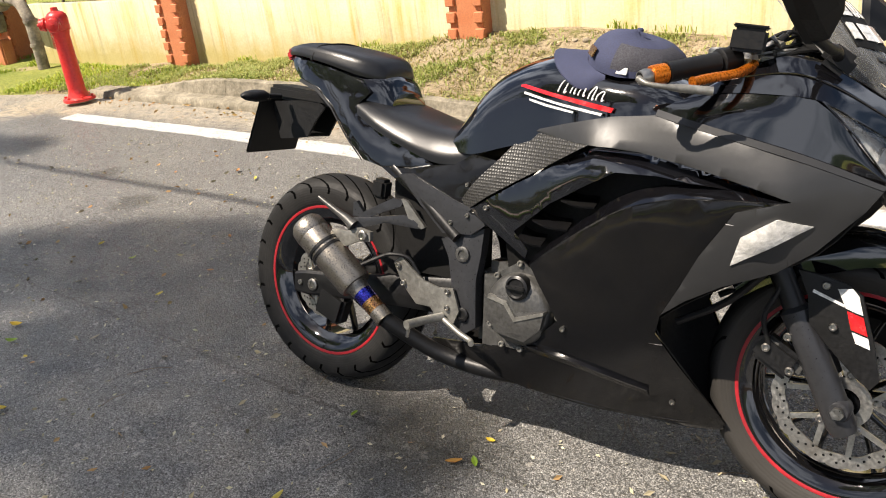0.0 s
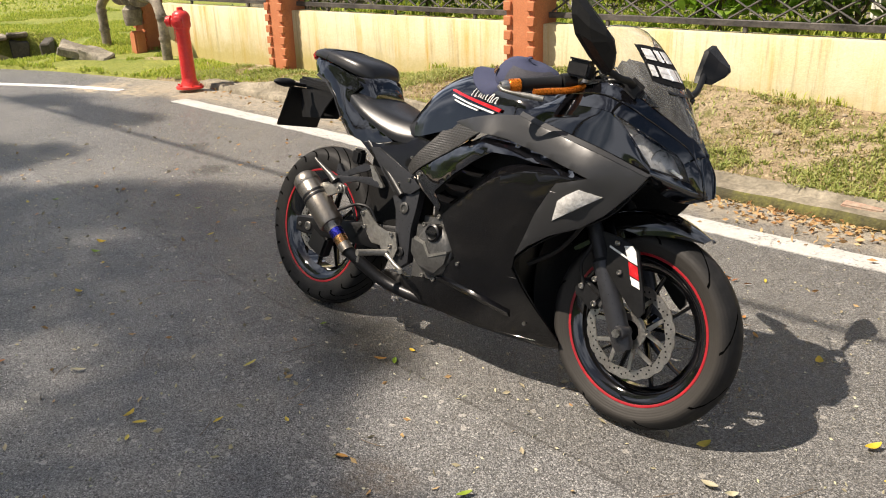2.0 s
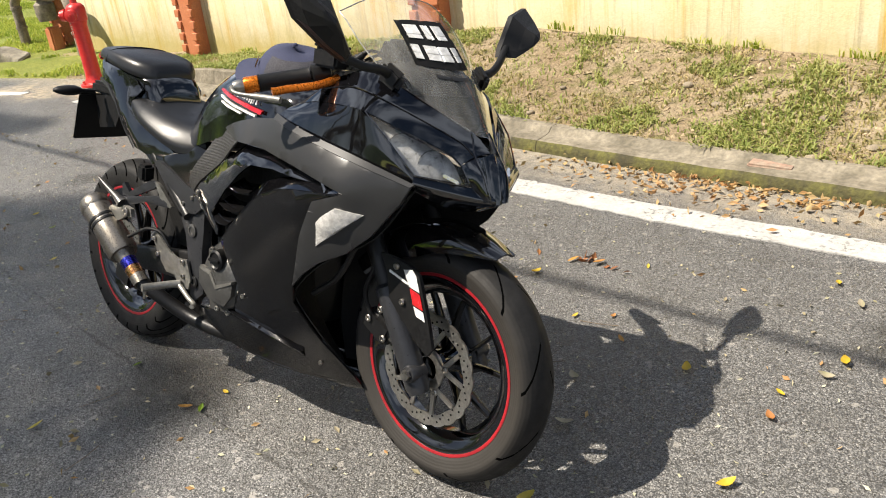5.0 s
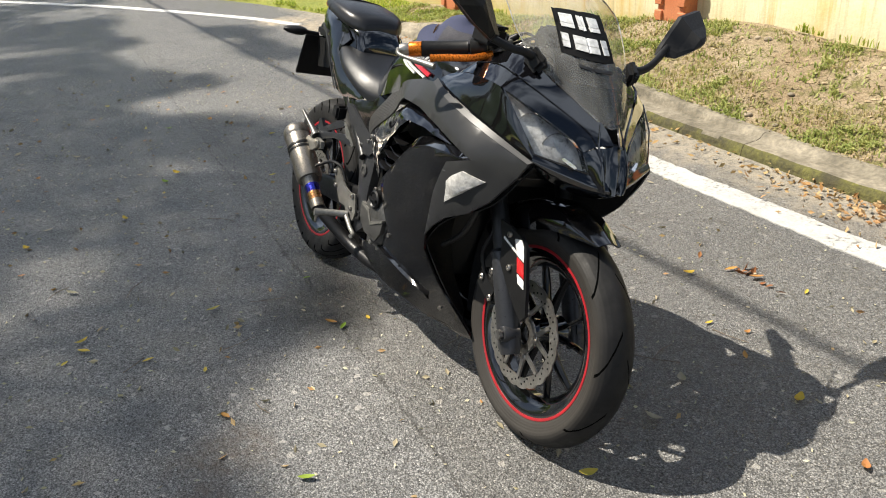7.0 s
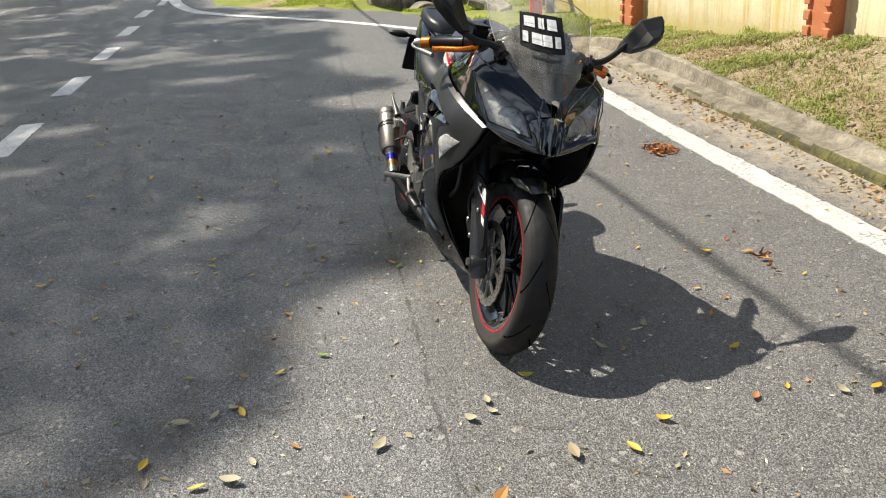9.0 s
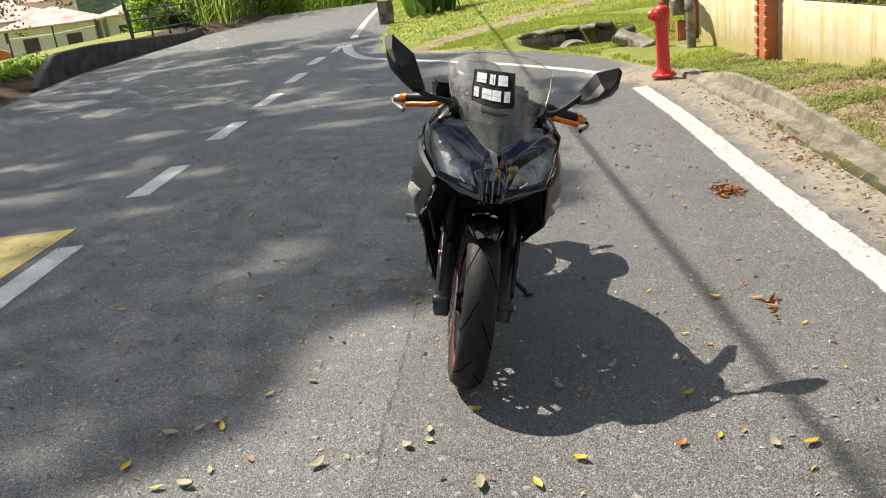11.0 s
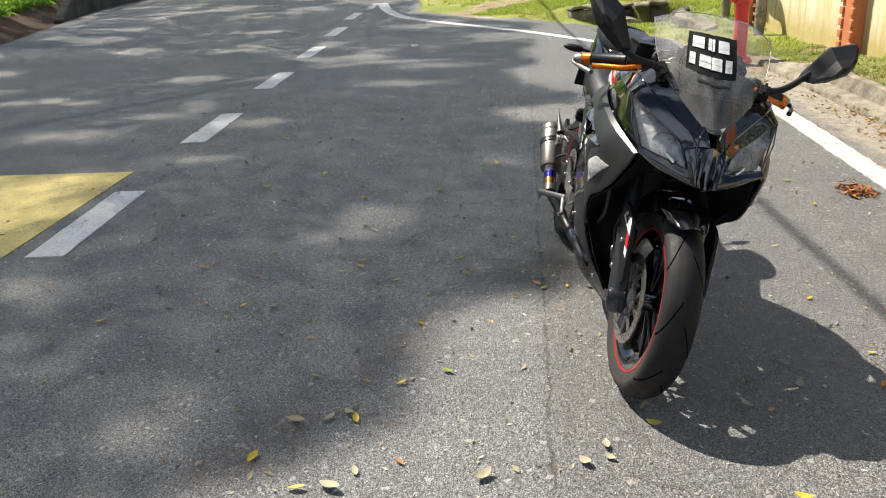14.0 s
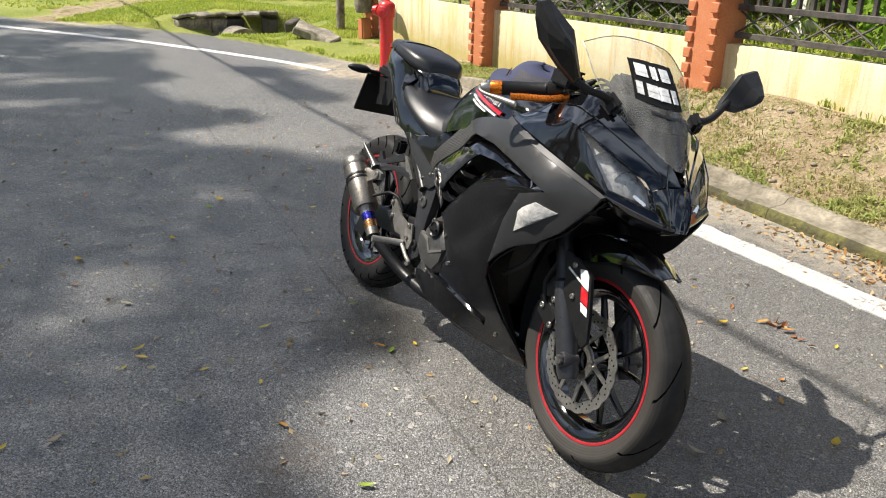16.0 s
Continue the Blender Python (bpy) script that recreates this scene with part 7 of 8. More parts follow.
    for u in (0.3, 0.55, 0.8):
        a, b = Vector(lens_rows[0][1]).lerp(Vector(lens_rows[0][3]), u), Vector(lens_rows[2][0]).lerp(Vector(lens_rows[2][3]), 0.25 + 0.6 * u)
        rod("reflector_fin", [Vector((p.x - 0.022, (-1 if mir else 1) * p.y * 0.96, p.z - 0.004)) for p in (a.lerp(b, 0.12), a.lerp(b, 0.5), a.lerp(b, 0.86))], [0.004, 0.007, 0.003], CHROME, lamp, 5)
    for c, r in (((1.44, -0.112, 0.782), 0.034), ((1.395, -0.165, 0.822), 0.028)):
        bm = bmesh.new()
        lathe(bm, [(0.004, -0.03), (r * 0.6, -0.022), (r, 0.004), (r * 1.04, 0.004), (r * 0.62, -0.028)], 24, "X", pose(c[0] - 0.005, -c[1] if mir else c[1], c[2], 0, 8, (12 if mir else -12)))
        part("reflector", bm, CHROME, lamp)
        bm = bmesh.new()
        lathe(bm, [(0.008, -0.02), (0.009, 0.0), (0.006, 0.008), (0, 0.01)], 12, "X", pose(c[0] - 0.005, -c[1] if mir else c[1], c[2], 0, 8, (12 if mir else -12)))
        part("bulb", bm, GEM, lamp)
    bar = (1.47, (0.085 if mir else -0.085), 0.757)
    bm = bmesh.new()
    box(bm, (-0.02, -0.03, -0.004), (0.02, 0.03, 0.004), 0.002, pose(*bar, 0, 25, (-50 if mir else 50)))
    part("position_lamp", bm, CHROME, lamp)
    # mirror: a faceted pod on a short stalk
    sg = -s
    rim = [(-0.262, 0.99), (-0.25, 1.008), (-0.3, 1.115), (-0.379, 1.168), (-0.402, 1.158), (-0.396, 1.12), (-0.375, 1.075), (-0.32, 1.028)]
    if mir:
        rim = [(-0.245, 1.02), (-0.252, 1.042), (-0.312, 1.125), (-0.388, 1.15), (-0.402, 1.138), (-0.4, 1.11), (-0.378, 1.075), (-0.3, 1.035)]
    bm = bmesh.new()
    c = Vector((0, sum(y for y, _ in rim) / 8, sum(z for _, z in rim) / 8))
    rings = []
    for x, f in ((1.298, 0.94), (1.302, 1.0), (1.316, 1.0), (1.345, 0.72), (1.366, 0.3), (1.369, 0.05)):
        lean = 0.018 if x > 1.34 else 0
        rings.append([bm.verts.new((x + 0.012 - 0.24 * (-y - 0.25) * f, -sg * (c.y + (y - c.y) * f - lean * 0.4), c.z + (z - c.z) * f - lean)) for y, z in rim])
    for r1, r2 in zip(rings, rings[1:]):
        for j in range(len(rim)):
            bm.faces.new((r1[j], r1[(j + 1) % len(rim)], r2[(j + 1) % len(rim)], r2[j]))
    bm.faces.new(rings[0]), bm.faces.new(rings[-1])
    bmesh.ops.recalc_face_normals(bm, faces=bm.faces)
    pod = part("mirror", bm, PLASTIC, bike, "black faceted rear-view mirror on a stalk", True)
    rod("stalk", curve_pts([(1.345, sg * 0.15, 0.97), (1.35, sg * 0.19, 0.982), (1.345, sg * 0.225, 0.985 if s == 1 else 1.005), (1.33, sg * 0.27, 1.0 if s == 1 else 1.045)], 4), [0.013, 0.012, 0.011, 0.0105, 0.01, 0.01, 0.0098, 0.0096, 0.0095, 0.0095, 0.0095, 0.0095, 0.0095], PLASTIC, pod, 12)
    bm = bmesh.new()
    box(bm, (-0.03, -0.014, -0.022), (0.03, 0.014, 0.022), 0.01, pose(1.348, sg * 0.152, 0.967, 0, 35, sg * -20))
    part("mirror_mount", bm, PLASTIC, pod)
    bm = bmesh.new()
    v = [bm.verts.new((1.308 - 0.24 * (-y - 0.25) * 0.9, -sg * (c.y + (y - c.y) * 0.84), c.z + (z - c.z) * 0.84)) for y, z in rim]
    w = [bm.verts.new((p.co.x + 0.002, p.co.y, p.co.z)) for p in v]
    bm.faces.new(v), bm.faces.new(w)
    for j in range(len(v)):
        bm.faces.new((v[j], v[(j + 1) % len(v)], w[(j + 1) % len(v)], w[j]))
    bmesh.ops.recalc_face_normals(bm, faces=bm.faces)
    part("mirror_glass", bm, CHROME, pod)
    # handlebar side: grip with orange ends, lever and its guard
    g0, g1 = Vector((1.17, sg * 0.17, 0.968)), Vector((1.05, sg * 0.352, 0.925))
    u = (g1 - g0).normalized()
    bar = rod("handlebar", [(1.14, sg * 0.11, 0.985), g0, g1], 0.011, DARKMETAL, bike, 12)
    rod("grip", [g0 + u * 0.05, g0 + u * 0.055, g0 + u * 0.16, g0 + u * 0.165], [0.021, 0.0195, 0.0195, 0.021], PLASTIC, bar, 18, "black rubber grip")
    rod("grip_end", [g0 + u * 0.165, g0 + u * 0.167, g0 + u * 0.195, g0 + u * 0.198], [0.017, 0.019, 0.019, 0.017], ORANGE, bar, 18, "orange anodised grip end")
    rod("bar_end", [g0 + u * 0.198, g0 + u * 0.21, g0 + u * 0.222], [0.014, 0.016, 0.013], STEEL, bar, 16)
    rod("switch_housing", [g0 + u * 0.0, g0 + u * 0.003, g0 + u * 0.042, g0 + u * 0.045], [0.018, 0.024, 0.025, 0.02], PLASTIC, bar, 16)
    f = Vector((0.045, 0, -0.012))
    rod("lever", curve_pts([g0 + u * 0.01 + f * 0.9, g0 + u * 0.07 + f * 1.3, g0 + u * 0.13 + f * 1.2, g0 + u * 0.17 + f * 1.25], 5), [0.011] + [0.0095] * 14 + [0.011], ORANGE, bar, 10, "orange anodised lever")
    tip = g0 + u * 0.225
    rod("lever_guard", curve_pts([tip, tip + f * 0.8 + u * 0.008, tip + f * 2.3 - u * 0.045], 4), [0.007] * 3 + [0.005] * 3 + [0.008] * 3, ALLOY if s == 1 else DARKMETAL, bar, 10, "lever guard")
bm = bmesh.new()
box(bm, (-0.032, -0.03, -0.022), (0.032, 0.03, 0.022), 0.006, pose(1.195, -0.19, 1.0, 0, 6, 15))
tub = part("fluid_reservoir", bm, PLASTIC, bike, "black front brake fluid reservoir")
bm = bmesh.new()
box(bm, (-0.033, -0.031, 0.0225), (0.033, 0.031, 0.028), 0.003, pose(1.195, -0.19, 1.0, 0, 6, 15))
part("reservoir_lid", bm, PLASTIC, tub)
rod("brake_line", curve_pts([(1.2, -0.13, 0.985), (1.26, -0.08, 0.99), (1.25, -0.02, 0.95), (1.2, 0.0, 0.9)], 5), 0.005, PLASTIC, bike, 8)
for dx in (0, 0.035):
    rod("cable", curve_pts([(1.2 + dx, -0.14, 0.975), (1.27 + dx, -0.1, 0.985), (1.29 + dx * 0.4, -0.04, 0.95), (1.26, 0.0, 0.9)], 5), 0.004, STEEL, bike, 8)
bm = bmesh.new()
box(bm, (1.06, -0.125, 0.945), (1.17, 0.125, 0.97), 0.012, pose(0, 0, 0, 0, 0, 0))
part("top_yoke", bm, DARKMETAL, bike)
for s in (-1, 1):
    rod("beak_ridge", curve_pts([(1.482, s * 0.03, 0.852), (1.506, s * 0.04, 0.802), (1.53, s * 0.038, 0.767), (1.543, s * 0.034, 0.725), (1.547, s * 0.028, 0.702)], 4), [0.002] + [0.003] * 15 + [0.002], GLOSS, bike, 8)
surf("dash_panel", [[(1.14, -0.185, 0.935), (1.13, 0, 0.93)], [(1.22, -0.17, 0.965), (1.22, 0, 0.975)], [(1.29, -0.14, 0.985), (1.3, 0, 1.02)], [(1.345, -0.1, 0.975), (1.375, 0, 1.0)], [(1.37, -0.11, 0.93), (1.42, 0, 0.93)]], INNER, bike, 0.004, 14, 16, whole=True)
bm = bmesh.new()
box(bm, (-0.05, -0.1, -0.03), (0.03, 0.1, 0.03), 0.015, pose(1.29, 0, 1.005, 0, 30, 0))
part("instrument_cluster", bm, INNER, bike)
surf("cockpit_shroud", [[(1.22, -0.17, 0.955), (1.3, -0.155, 0.965), (1.36, -0.13, 0.935), (1.42, -0.07, 0.885), (1.465, 0, 0.85)], [(1.2, -0.14, 0.93), (1.28, -0.12, 0.95), (1.33, -0.1, 0.945), (1.36, -0.06, 0.935), (1.38, 0, 0.93)]], INNER, bike, 0.003, 16, 6, whole=True)

for x, y, z, r in ((1.115, -0.108, 0.972, 0.021), (1.115, 0.108, 0.972, 0.021), (1.09, 0.0, 0.972, 0.018)):
    bm = bmesh.new()
    lathe(bm, [(r, 0), (r, 0.014), (r * 0.8, 0.018), (r * 0.5, 0.018), (r * 0.45, 0.012), (0, 0.012)], 18, "Z", pose(x, y, z))
    part("yoke_cap", bm, STEEL, bike)
for x, y, z, turn in ((1.2, -0.15, 0.985, 20), (1.235, -0.12, 0.975, 60), (1.17, -0.16, 0.955, -20), (1.225, -0.16, 0.96, 10)):
    bm = bmesh.new()
    box(bm, (-0.014, -0.01, -0.01), (0.014, 0.01, 0.012), 0.004, pose(x, y, z, 10, 0, turn))
    part("bar_clamp", bm, ALLOY, bike)

rng = random.Random(21)
for k in range(9):
    x, y, z = rng.uniform(1.18, 1.3), rng.uniform(-0.17, -0.07), rng.uniform(0.975, 1.02)
    bm = bmesh.new()
    w = rng.uniform(0.006, 0.012)
    lathe(bm, [(0, 0), (w, 0.002), (w, 0.02), (w * 0.6, 0.024), (w * 0.6, 0.034), (0, 0.035)], 12, "Z", pose(x, y, z - 0.02, rng.uniform(-60, 60), rng.uniform(-60, 60), 0))
    part("cable_joint", bm, (STEEL, DARKMETAL, ALLOY)[k % 3], bike)
for k in range(4):
    rod("cable", curve_pts([(1.19 + 0.02 * k, -0.15 + 0.012 * k, 0.985), (1.25 + 0.015 * k, -0.12 + 0.02 * k, 1.02 - 0.008 * k), (1.29, -0.07 + 0.015 * k, 0.985), (1.3, -0.03, 0.94)], 5), 0.0035, PLASTIC, bike, 8)

# windscreen and the plain-barred plate stuck on it
WS = [[(1.335, -0.142, 0.96), (1.415, -0.094, 0.908), (1.493, 0, 0.843)], [(1.305, -0.16, 0.996), (1.373, -0.108, 0.966), (1.435, 0, 0.945)], [(1.268, -0.172, 1.036), (1.323, -0.112, 1.04), (1.365, 0, 1.035)],
      [(1.227, -0.178, 1.083), (1.262, -0.107, 1.106), (1.287, 0, 1.112)], [(1.204, -0.179, 1.102), (1.222, -0.1, 1.136), (1.235, 0, 1.144)]]
screen = surf("windscreen", WS, SCREEN, bike, 0, 28, 24, whole=True, label="clear scratched touring windscreen")
screen.visible_shadow = False
for edge in ([r[0] for r in WS], [(x, -y, z) for x, y, z in [r[0] for r in WS]], [*WS[-1], *[(x, -y, z) for x, y, z in reversed(WS[-1][:-1])]]):
    rod("screen_edge", curve_pts(edge, 6), 0.0014, CLEAR_EDGE, screen, 6)
FULL = [[Vector(p) for p in (*r, *[(x, -y, z) for x, y, z in reversed(r[:-1])])] for r in WS]


def on_screen(u, v, lift):
    """A point on the windscreen: u across (-1 to 1), v up (0 to 1)."""
    G = ON
    i, j = (u + 1) / 2 * 40, v * 40
    a, b = min(39, int(i)), min(39, int(j))
    p = G[b][a].lerp(G[b][a + 1], i - a).lerp(G[b + 1][a].lerp(G[b + 1][a + 1], i - a), j - b)
    nrm = (G[b][a + 1] - G[b][a]).cross(G[b + 1][a] - G[b][a])
    nrm.normalize()
    return p + nrm * (lift if nrm.x > 0 else -lift)


ON = surf_grid(FULL, 40, 40)


def screen_patch(name, u0, u1, v0, v1, lift, material, parent, label="", slant=0.0):
    bm = bmesh.new()
    n = 10
    sheets = [[[bm.verts.new(on_screen(u0 + (u1 - u0) * i / n, v0 + (v1 - v0) * j / n + slant * (i / n - 0.5), h)) for i in range(n + 1)] for j in range(n + 1)] for h in (lift, lift + 0.0012)]
    for g in sheets:
        for j in range(n):
            for i in range(n):
                bm.faces.new((g[j][i], g[j][i + 1], g[j + 1][i + 1], g[j + 1][i]))
    a, b = sheets
    ring = [(0, i) for i in range(n)] + [(j, n) for j in range(n)] + [(n, i) for i in range(n, 0, -1)] + [(j, 0) for j in range(n, 0, -1)]
    for (j, i), (l, k) in zip(ring, ring[1:] + ring[:1]):
        bm.faces.new((a[j][i], a[l][k], b[l][k], b[j][i]))
    bmesh.ops.recalc_face_normals(bm, faces=bm.faces)
    return part(name, bm, material, parent, label)


sticker = screen_patch("number_sticker", -0.43, 0.2, 0.36, 0.66, 0.001, INNER, screen, "black number sticker with plain white bars")
for k in range(3):
    screen_patch("plate_bar", -0.335 + 0.145 * k, -0.225 + 0.145 * k, 0.53, 0.628, 0.0032, DECAL_WHITE, sticker)
for k in range(4):
    screen_patch("plate_bar", -0.405 + 0.146 * k, -0.295 + 0.146 * k, 0.395, 0.493, 0.0032, DECAL_WHITE, sticker)
screen_patch("lettering_bar", -0.26, 0.14, 0.285, 0.303, 0.001, GREY, screen)

# side stand
stand = rod("side_stand", [(0.6, 0.1, 0.235), (0.63, 0.2, 0.155), (0.655, 0.3, 0.083)], [0.013, 0.012, 0.011], DARKMETAL, bike, 12, "extended black side stand")
bm = bmesh.new()
box(bm, (-0.03, -0.02, -0.004), (0.03, 0.02, 0.004), 0.003, pose(0.66, 0.312, 0.081, 14, 0, 0))
part("stand_foot", bm, DARKMETAL, stand)


# ---- the cap on the tank ----
def build_cap():
    m = pose(-1.66, 1.566, 0.004) @ pose(0, 0, 0, -14, 0, 0) @ pose(0.925, -0.068, 0.957, 20, 5, 14) @ Matrix.Diagonal((1.02, 1.04, 0.98, 1))
    c = thing("baseball_cap", "navy blue baseball cap with mesh back resting on the tank", "cap", m)
    bm = bmesh.new()
    rows = []
    for j in range(9):
        t = j / 8 * math.pi / 2
        row = []
        for k in range(32):
            a = 2 * math.pi * k / 32
            dent = 1 + 0.05 * noise.noise(Vector((math.cos(a) * 2, math.sin(a) * 2, j * 0.4)))
            row.append(bm.verts.new((0.105 * math.cos(t) ** 0.7 * math.cos(a) * dent, 0.092 * math.cos(t) ** 0.7 * math.sin(a) * dent, 0.078 * math.sin(t) * (0.85 + 0.15 * math.cos(a + 2.6)))))
        rows.append(row)
    for r1, r2 in zip(rows, rows[1:]):
        for k in range(32):
            f = bm.faces.new((r1[k], r1[(k + 1) % 32], r2[(k + 1) % 32], r2[k]))
            f.material_index = 1 if k in range(22, 32) and r1 is not rows[0] and r1 not in rows[5:] else 0
    bmesh.ops.remove_doubles(bm, verts=bm.verts, dist=0.0005)
    bmesh.ops.recalc_face_normals(bm, faces=bm.faces)
    part("crown", bm, [CLOTH, MESHCLOTH], c)
    bm = bmesh.new()
    sheets = []
    for z in (0.0, -0.004):
        g = []
        for i in range(7):
            row = []
            for k in range(17):
                a = radians(118 + 124 * k / 16)
                d = 0.075 * (i / 6) * math.sin(math.pi * k / 16) ** 0.45
                x, y = (0.105 + d) * math.cos(a), (0.092 + d * 0.75) * math.sin(a)
                row.append(bm.verts.new((x, y, 0.006 + z - 4.5 * y * y * (0.3 + i / 8) + 0.004 * i / 6)))
            g.append(row)
        sheets.append(g)
    for g in sheets:
        for i in range(6):
            for k in range(16):
                bm.faces.new((g[i][k], g[i][k + 1], g[i + 1][k + 1], g[i + 1][k]))
    a, b = sheets
    for k in range(16):
        bm.faces.new((a[6][k], a[6][k + 1], b[6][k + 1], b[6][k]))
    bmesh.ops.remove_doubles(bm, verts=bm.verts, dist=0.0004)
    bmesh.ops.recalc_face_normals(bm, faces=bm.faces)
    part("brim", bm, CLOTH, c)
    bm = bmesh.new()
    lathe(bm, [(0.008, 0.074), (0.006, 0.079), (0, 0.08)], 12)
    part("button", bm, CLOTH, c)
    for name, a, z, w, h, m, words in (("emblem", 212, 0.036, 0.014, 0.011, GOLD, "small gold emblem"), ("label", 262, 0.014, 0.012, 0.008, DECAL_WHITE, "small white cloth label")):
        a = radians(a)
        bm = bmesh.new()
        box(bm, (-0.0015, -w, -h), (0.0015, w, h), 0.001, Matrix.Translation((0.103 * math.cos(a), 0.09 * math.sin(a), z)) @ Matrix.Rotation(a, 4, "Z") @ Matrix.Rotation(radians(-25), 4, "Y"))
        part(name, bm, m, c, words)


build_cap()


# ---- leaves and litter on the road ----
FALLEN = leafy("fallen_leaf", (0.55, 0.28, 0.07), (0.42, 0.17, 0.06), 0.6, 0.15, 1.0)
YELLOWLEAF = leafy("yellow_leaf", (0.72, 0.47, 0.04), (0.62, 0.5, 0.1), 0.5, 0.25, 1.0)
GREENLEAF = leafy("green_leaf", (0.2, 0.32, 0.03), (0.3, 0.38, 0.05), 0.5, 0.25, 1.0)
PALELEAF = leafy("pale_dead_leaf", (0.42, 0.37, 0.28), (0.32, 0.26, 0.18), 0.8, 0.1, 1.0)


def leaf_mesh(name, material, curl, ratio):
    bm = bmesh.new()
    rows = []
    for i in range(7):
        t = i / 6
        w = 0.5 * ratio * math.sin(math.pi * min(0.97, max(0.03, t))) ** 0.75
        z = curl * (2 * t - 1) ** 2
        rows.append([bm.verts.new((t - 0.5, -w, z + w * 0.35)), bm.verts.new((t - 0.5, 0, z)), bm.verts.new((t - 0.5, w, z + w * 0.35))])
    for a, b in zip(rows, rows[1:]):
        for k in range(2):
            bm.faces.new((a[k], a[k + 1], b[k + 1], b[k]))
    top = bm.faces[:]
    twin = {v: bm.verts.new(v.co - Vector((0, 0, 0.012))) for v in list(bm.verts)}
    for f in top:
        bm.faces.new([twin[v] for v in reversed(f.verts)])
    return mesh_of(name, bm, material)


def lump_stuff(name, spots, size, material, label, category, seed):
    """Many small uneven lumps as one mesh."""
    rng = np.random.default_rng(seed)
    n = len(spots)
    P = np.asarray(spots, float)[:, None, :]
    axes = np.array([(1, 0, 0), (-1, 0, 0), (0, 1, 0), (0, -1, 0), (0, 0, 0.7), (0, 0, -0.7)], float)[None]
    v = P + (axes * rng.uniform(0.5, 1.3, (n, 6, 1)) + rng.normal(0, 0.18, (n, 6, 3))) * size * rng.uniform(0.4, 1.3, (n, 1, 1))
    tri = np.array([(0, 2, 4), (2, 1, 4), (1, 3, 4), (3, 0, 4), (2, 0, 5), (1, 2, 5), (3, 1, 5), (0, 3, 5)])
    f = (np.arange(n)[:, None, None] * 6 + tri[None]).reshape(-1, 3)
    me = bpy.data.meshes.new(name)
    me.from_pydata(v.reshape(-1, 3).tolist(), [], f.tolist())
    me.materials.append(material)
    return tagged(new(name, me), label, category, "", "stuff")


def build_leaves():
    kinds = [[leaf_mesh("fallen_leaf", m, c, r) for c, r in ((0.1, 0.45), (0.2, 0.55), (0.05, 0.4))] for m in (FALLEN, YELLOWLEAF, GREENLEAF, PALELEAF)]
    words = ("dry brown fallen leaf on the asphalt", "yellow fallen leaf on the asphalt", "green fallen leaf on the asphalt", "pale withered leaf on the asphalt")
    rng = random.Random(17)
    def lay(x, y, kind, size):
        ob = new("fallen_leaf", kinds[kind][rng.randrange(3)])
        ob.matrix_basis = pose(x, y, rise(x) + 0.012 * size / 0.06, rng.uniform(-12, 12), rng.uniform(-12, 12), rng.uniform(0, 360)) @ Matrix.Diagonal((size, size, size, 1))
        tagged(ob, words[kind], "leaf", "fallen leaves")
    near = ((-1.05, 1.39, 2, 0.05), (-0.37, 1.0, 2, 0.055), (0.4, 2.55, 1, 0.07), (0.05, 2.3, 1, 0.06), (0.42, 1.6, 3, 0.09), (-0.55, 2.8, 0, 0.07), (-0.65, 2.78, 0, 0.06), (0.35, 1.9, 1, 0.06), (0.33, 2.2, 0, 0.05), (0.5, 2.75, 0, 0.08),
            (0.55, 1.35, 0, 0.1), (0.18, 0.75, 3, 0.05), (0.22, 1.1, 3, 0.07), (0.25, 0.6, 1, 0.06), (-0.95, 0.3, 3, 0.06), (-0.75, 0.9, 0, 0.05), (-0.3, 0.85, 1, 0.05), (-2.2, 3.15, 0, 0.09), (-2.3, 3.2, 0, 0.08), (-2.15, 3.22, 0, 0.08), (-2.25, 3.25, 0, 0.09), (-2.1, 3.12, 0, 0.07),
            (0.1, 0.45, 1, 0.07), (0.32, 0.3, 0, 0.06), (0.75, 1.9, 1, 0.06), (0.8, 2.6, 1, 0.05), (-0.1, 1.9, 3, 0.06), (-0.2, 2.1, 3, 0.06), (0.6, 3.0, 1, 0.06), (0.25, 0.69, 3, 0.085), (0.17, 1.38, 3, 0.06), (0.15, 1.45, 3, 0.045), (-0.09, 0.54, 3, 0.07), (-0.12, 0.7, 3, 0.06), (0.45, 1.76, 1, 0.07), (0.37, 0.59, 3, 0.05), (0.09, 1.45, 3, 0.06))
    for x, y, k, s in near:
        lay(x, y, k, s * 0.8)
    for _ in range(130):
        x, y = rng.uniform(-5.5, 1.3), rng.uniform(-0.6, 3.2)
        lay(x, y, rng.choice((0, 0, 1, 1, 1, 2, 3, 3)), rng.uniform(0.022, 0.05))
    # leaf litter blown into the gutter, and twigs
    g = np.random.default_rng(3)
    spots = []
    for _ in range(800):
        x = g.choice([g.normal(-0.45, 0.3), g.normal(-0.7, 0.5), g.normal(-3.2, 0.8), g.uniform(-7, 3)])
        y = road_right(x) - abs(g.normal(0, 0.15)) - 0.01
        spots.append((x, y, 0.008 + abs(g.normal(0, 0.008))))
    leaf_stuff("gutter_litter", spots, 0.02, FALLEN_STUFF, "brown dead leaves blown into the gutter", "leaf litter", lean=0.25, seed=8)
    heap = [(-2.2 + g.normal(0, 0.06), 3.17 + g.normal(0, 0.045), 0.008 + abs(g.normal(0, 0.012))) for _ in range(110)] + [(-0.6 + g.normal(0, 0.09), 2.79 + g.normal(0, 0.03), 0.008) for _ in range(12)]
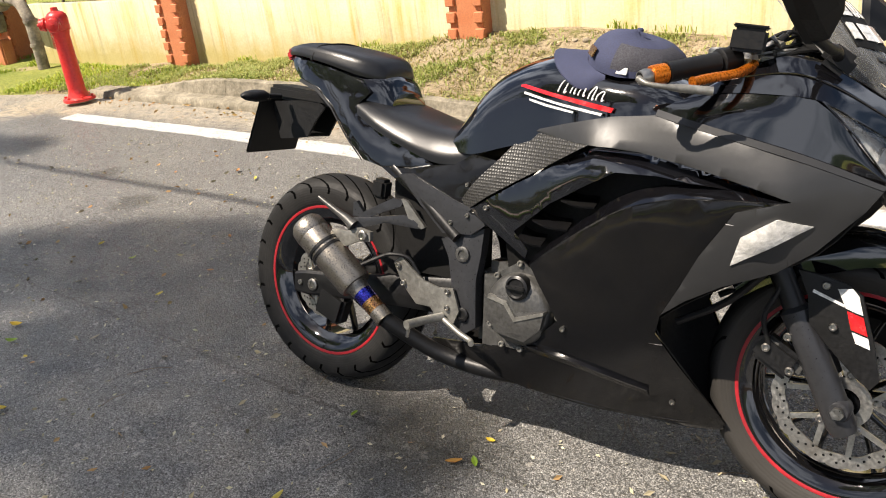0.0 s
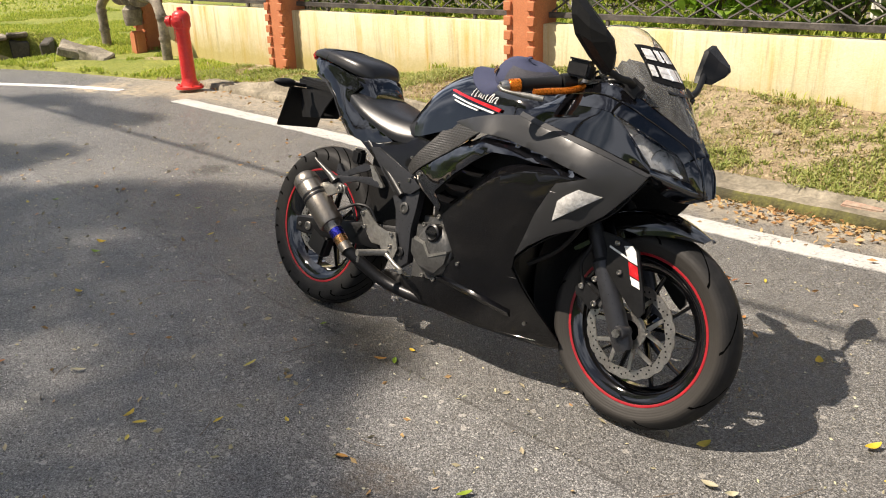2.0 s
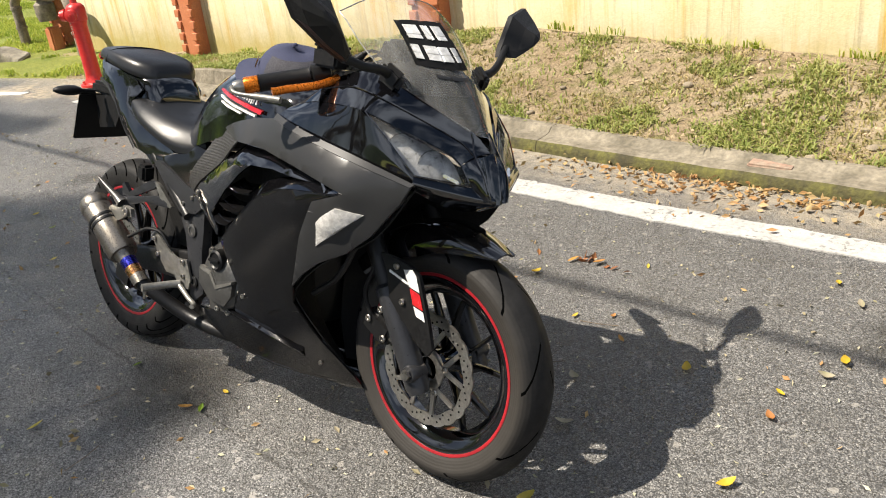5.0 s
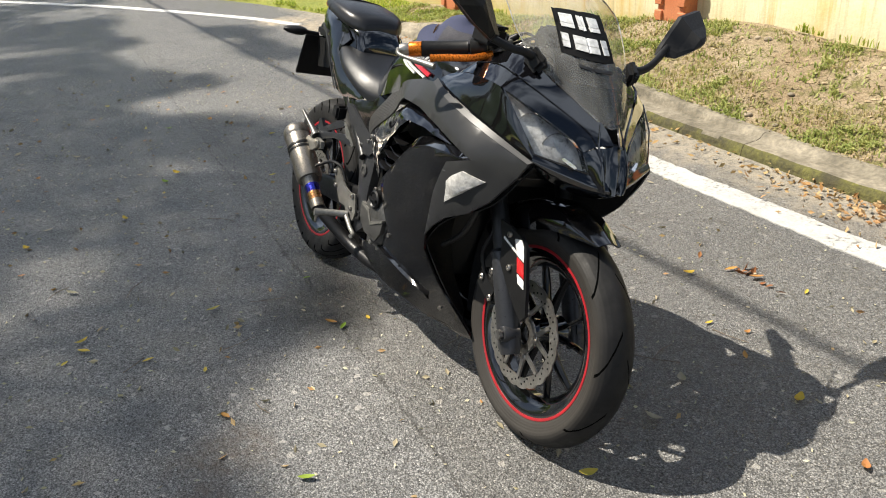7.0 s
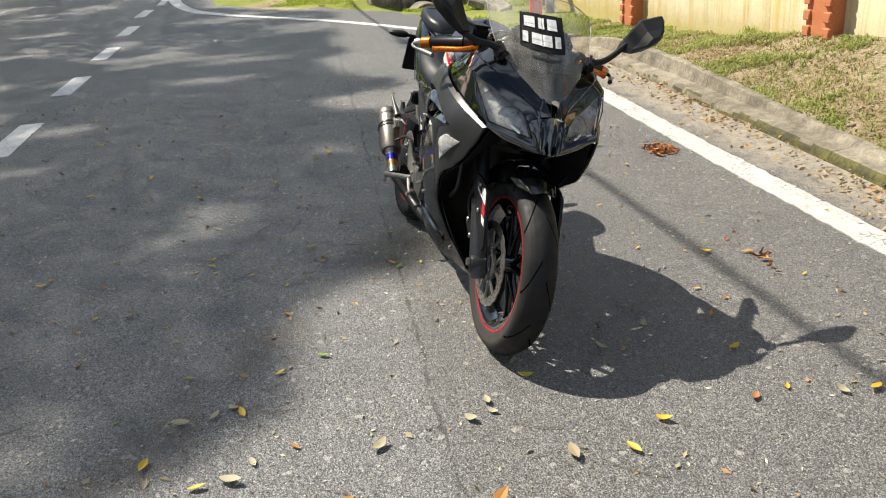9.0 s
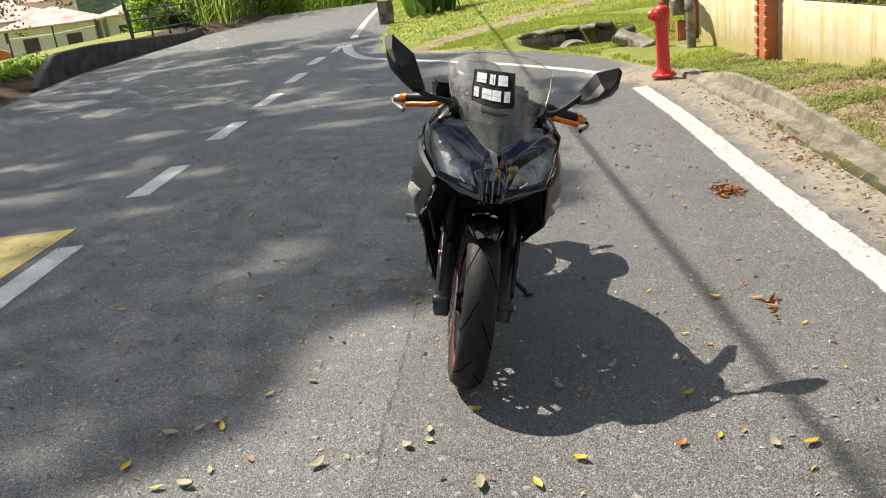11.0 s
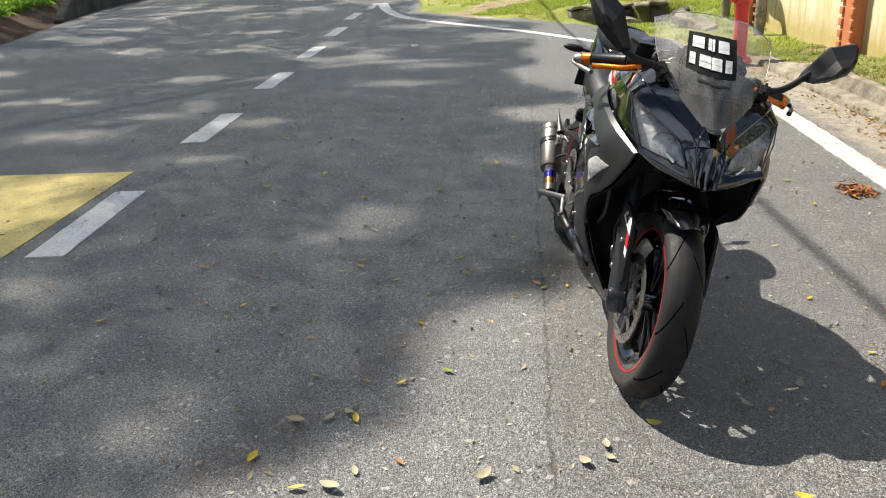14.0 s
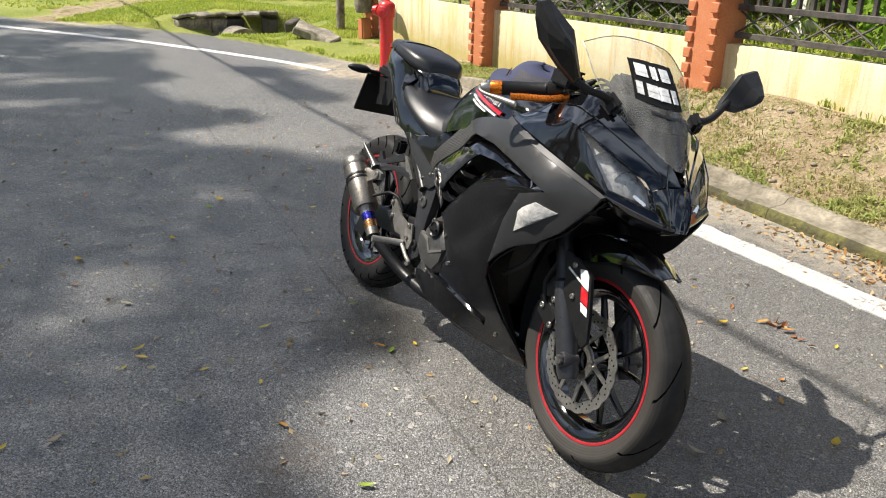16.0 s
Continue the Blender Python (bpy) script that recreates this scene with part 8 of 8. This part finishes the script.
    leaf_stuff("leaf_heap", heap, 0.024, HEAPED, "small heap of crumpled red-brown dead leaves", "leaf litter", lean=0.5, seed=18)
    # clods of dry soil on the verge
    clods = [(x, y, z + 0.006) for x, y, z in scatter(9000, -7.4, 3.0, 3.98, 5.12, lambda x, y, r: fbm(x, y, 12, 1.6) > -0.05 or r < 0.15, 31)]
    for s, k in ((0.009, 0), (0.017, 1)):
        lump_stuff("soil_clods", clods[k::2] if k == 0 else clods[1::5], s, CLOD, "loose clods of pale dry soil on the verge", "soil", 5 + k)
    chips = [(g.uniform(-6, 1.6), g.uniform(-1.2, 3.4), 0.004) for _ in range(3200)]
    leaf_stuff("leaf_crumbs", chips, 0.0085, CRUMB, "tiny scraps of dry leaf scattered over the asphalt", "leaf litter", lean=0.2, seed=9)
    scraps = [(g.uniform(-6, 1.6), g.uniform(-1.6, 3.3), 0.006) for _ in range(320)]
    leaf_stuff("leaf_scraps", scraps, 0.015, FALLEN_STUFF, "torn brown scraps of leaf on the asphalt", "leaf litter", lean=0.25, seed=19)
    pale = [(g.uniform(-6, 1.6), g.uniform(-1.6, 3.3), 0.006) for _ in range(420)]
    leaf_stuff("withered_scraps", pale, 0.016, PALELEAF, "pale withered scraps of leaf on the asphalt", "leaf litter", lean=0.3, seed=29)
    for _ in range(64):
        x, y, a, l = rng.uniform(-2.5, 1.2), rng.uniform(-1.2, 3.0), rng.uniform(0, 6.28), rng.uniform(0.06, 0.16)
        bm = bmesh.new()
        tube(bm, curve_pts([(x, y, 0.004), (x + 0.5 * l * math.cos(a + 0.15), y + 0.5 * l * math.sin(a + 0.15), 0.007), (x + l * math.cos(a), y + l * math.sin(a), 0.004)], 3), 0.0012, 5)
        tagged(part("twig", bm, TWIG), "thin dry twig lying on the asphalt", "twig", "fallen twigs")
    bm = bmesh.new()
    box(bm, (-0.038, -0.02, 0.0), (0.038, 0.02, 0.006), 0.002, pose(0.86, 2.35, 0.001, 0, 0, 95))
    wrap = tagged(part("sweet_wrapper", bm, WRAPPER), "small crumpled yellow sweet wrapper on the asphalt", "litter")
    bm = bmesh.new()
    box(bm, (-0.045, -0.03, 0.0), (0.045, 0.03, 0.02), 0.006, pose(-9.7, 0.5, rise(-9.7), 0, 0, 25))
    tagged(part("paper_scrap", bm, DECAL_WHITE), "crumpled scrap of white paper on the road", "litter")
    bm = bmesh.new()
    box(bm, (-0.1, -0.04, -0.02), (0.1, 0.04, 0.012), 0.008, pose(-0.35, 3.9, kerb_top(-0.35) - 0.022, 3, 2, 4))
    tagged(part("loose_brick", bm, OLDBRICK), "worn red brick lying on the kerb", "brick")
    r = random.Random(9)
    for k in range(36):
        x, y = r.uniform(-6.5, 1.5), r.uniform(4.0, 5.05)
        s = r.uniform(0.012, 0.034)
        bm = bmesh.new()
        bmesh.ops.create_icosphere(bm, subdivisions=2, radius=s)
        for v in bm.verts:
            v.co *= 1 + 0.3 * noise.noise(v.co * 30 + Vector((k, 0, 0)))
            v.co.z *= 0.6
        bmesh.ops.translate(bm, vec=(x, y, lie(x, y) + s * 0.2), verts=bm.verts)
        tagged(part("stone", bm, PEBBLE), "small pale stone on the dry verge", "stone", "stones on the verge")


HEAPED = leafy("heaped_leaf", (0.26, 0.09, 0.035), (0.36, 0.15, 0.06), 0.7, 0.1)
CLOD = mat("dry_clod", (0.42, 0.33, 0.21), 0.95, col2=(0.28, 0.21, 0.12), scale=6, fine=70, vary=0.3, bump=0.4)
FALLEN_STUFF = leafy("gutter_leaf", (0.4, 0.2, 0.08), (0.5, 0.36, 0.2), 0.7, 0.15)
CRUMB = leafy("leaf_crumb", (0.6, 0.56, 0.46), (0.42, 0.35, 0.23), 0.8, 0.1)
WRAPPER = mat("yellow_wrapper", (0.6, 0.6, 0.05), 0.3, col2=(0.7, 0.7, 0.6), scale=40, fine=90, bump=0.3)
OLDBRICK = mat("worn_brick", (0.3, 0.17, 0.12), 0.9, col2=(0.3, 0.24, 0.18), scale=12, fine=60, bump=0.5)
PEBBLE = mat("pebble", (0.3, 0.25, 0.18), 0.95, col2=(0.2, 0.165, 0.115), scale=20, fine=120, bump=0.4, each=0.25)
build_leaves()
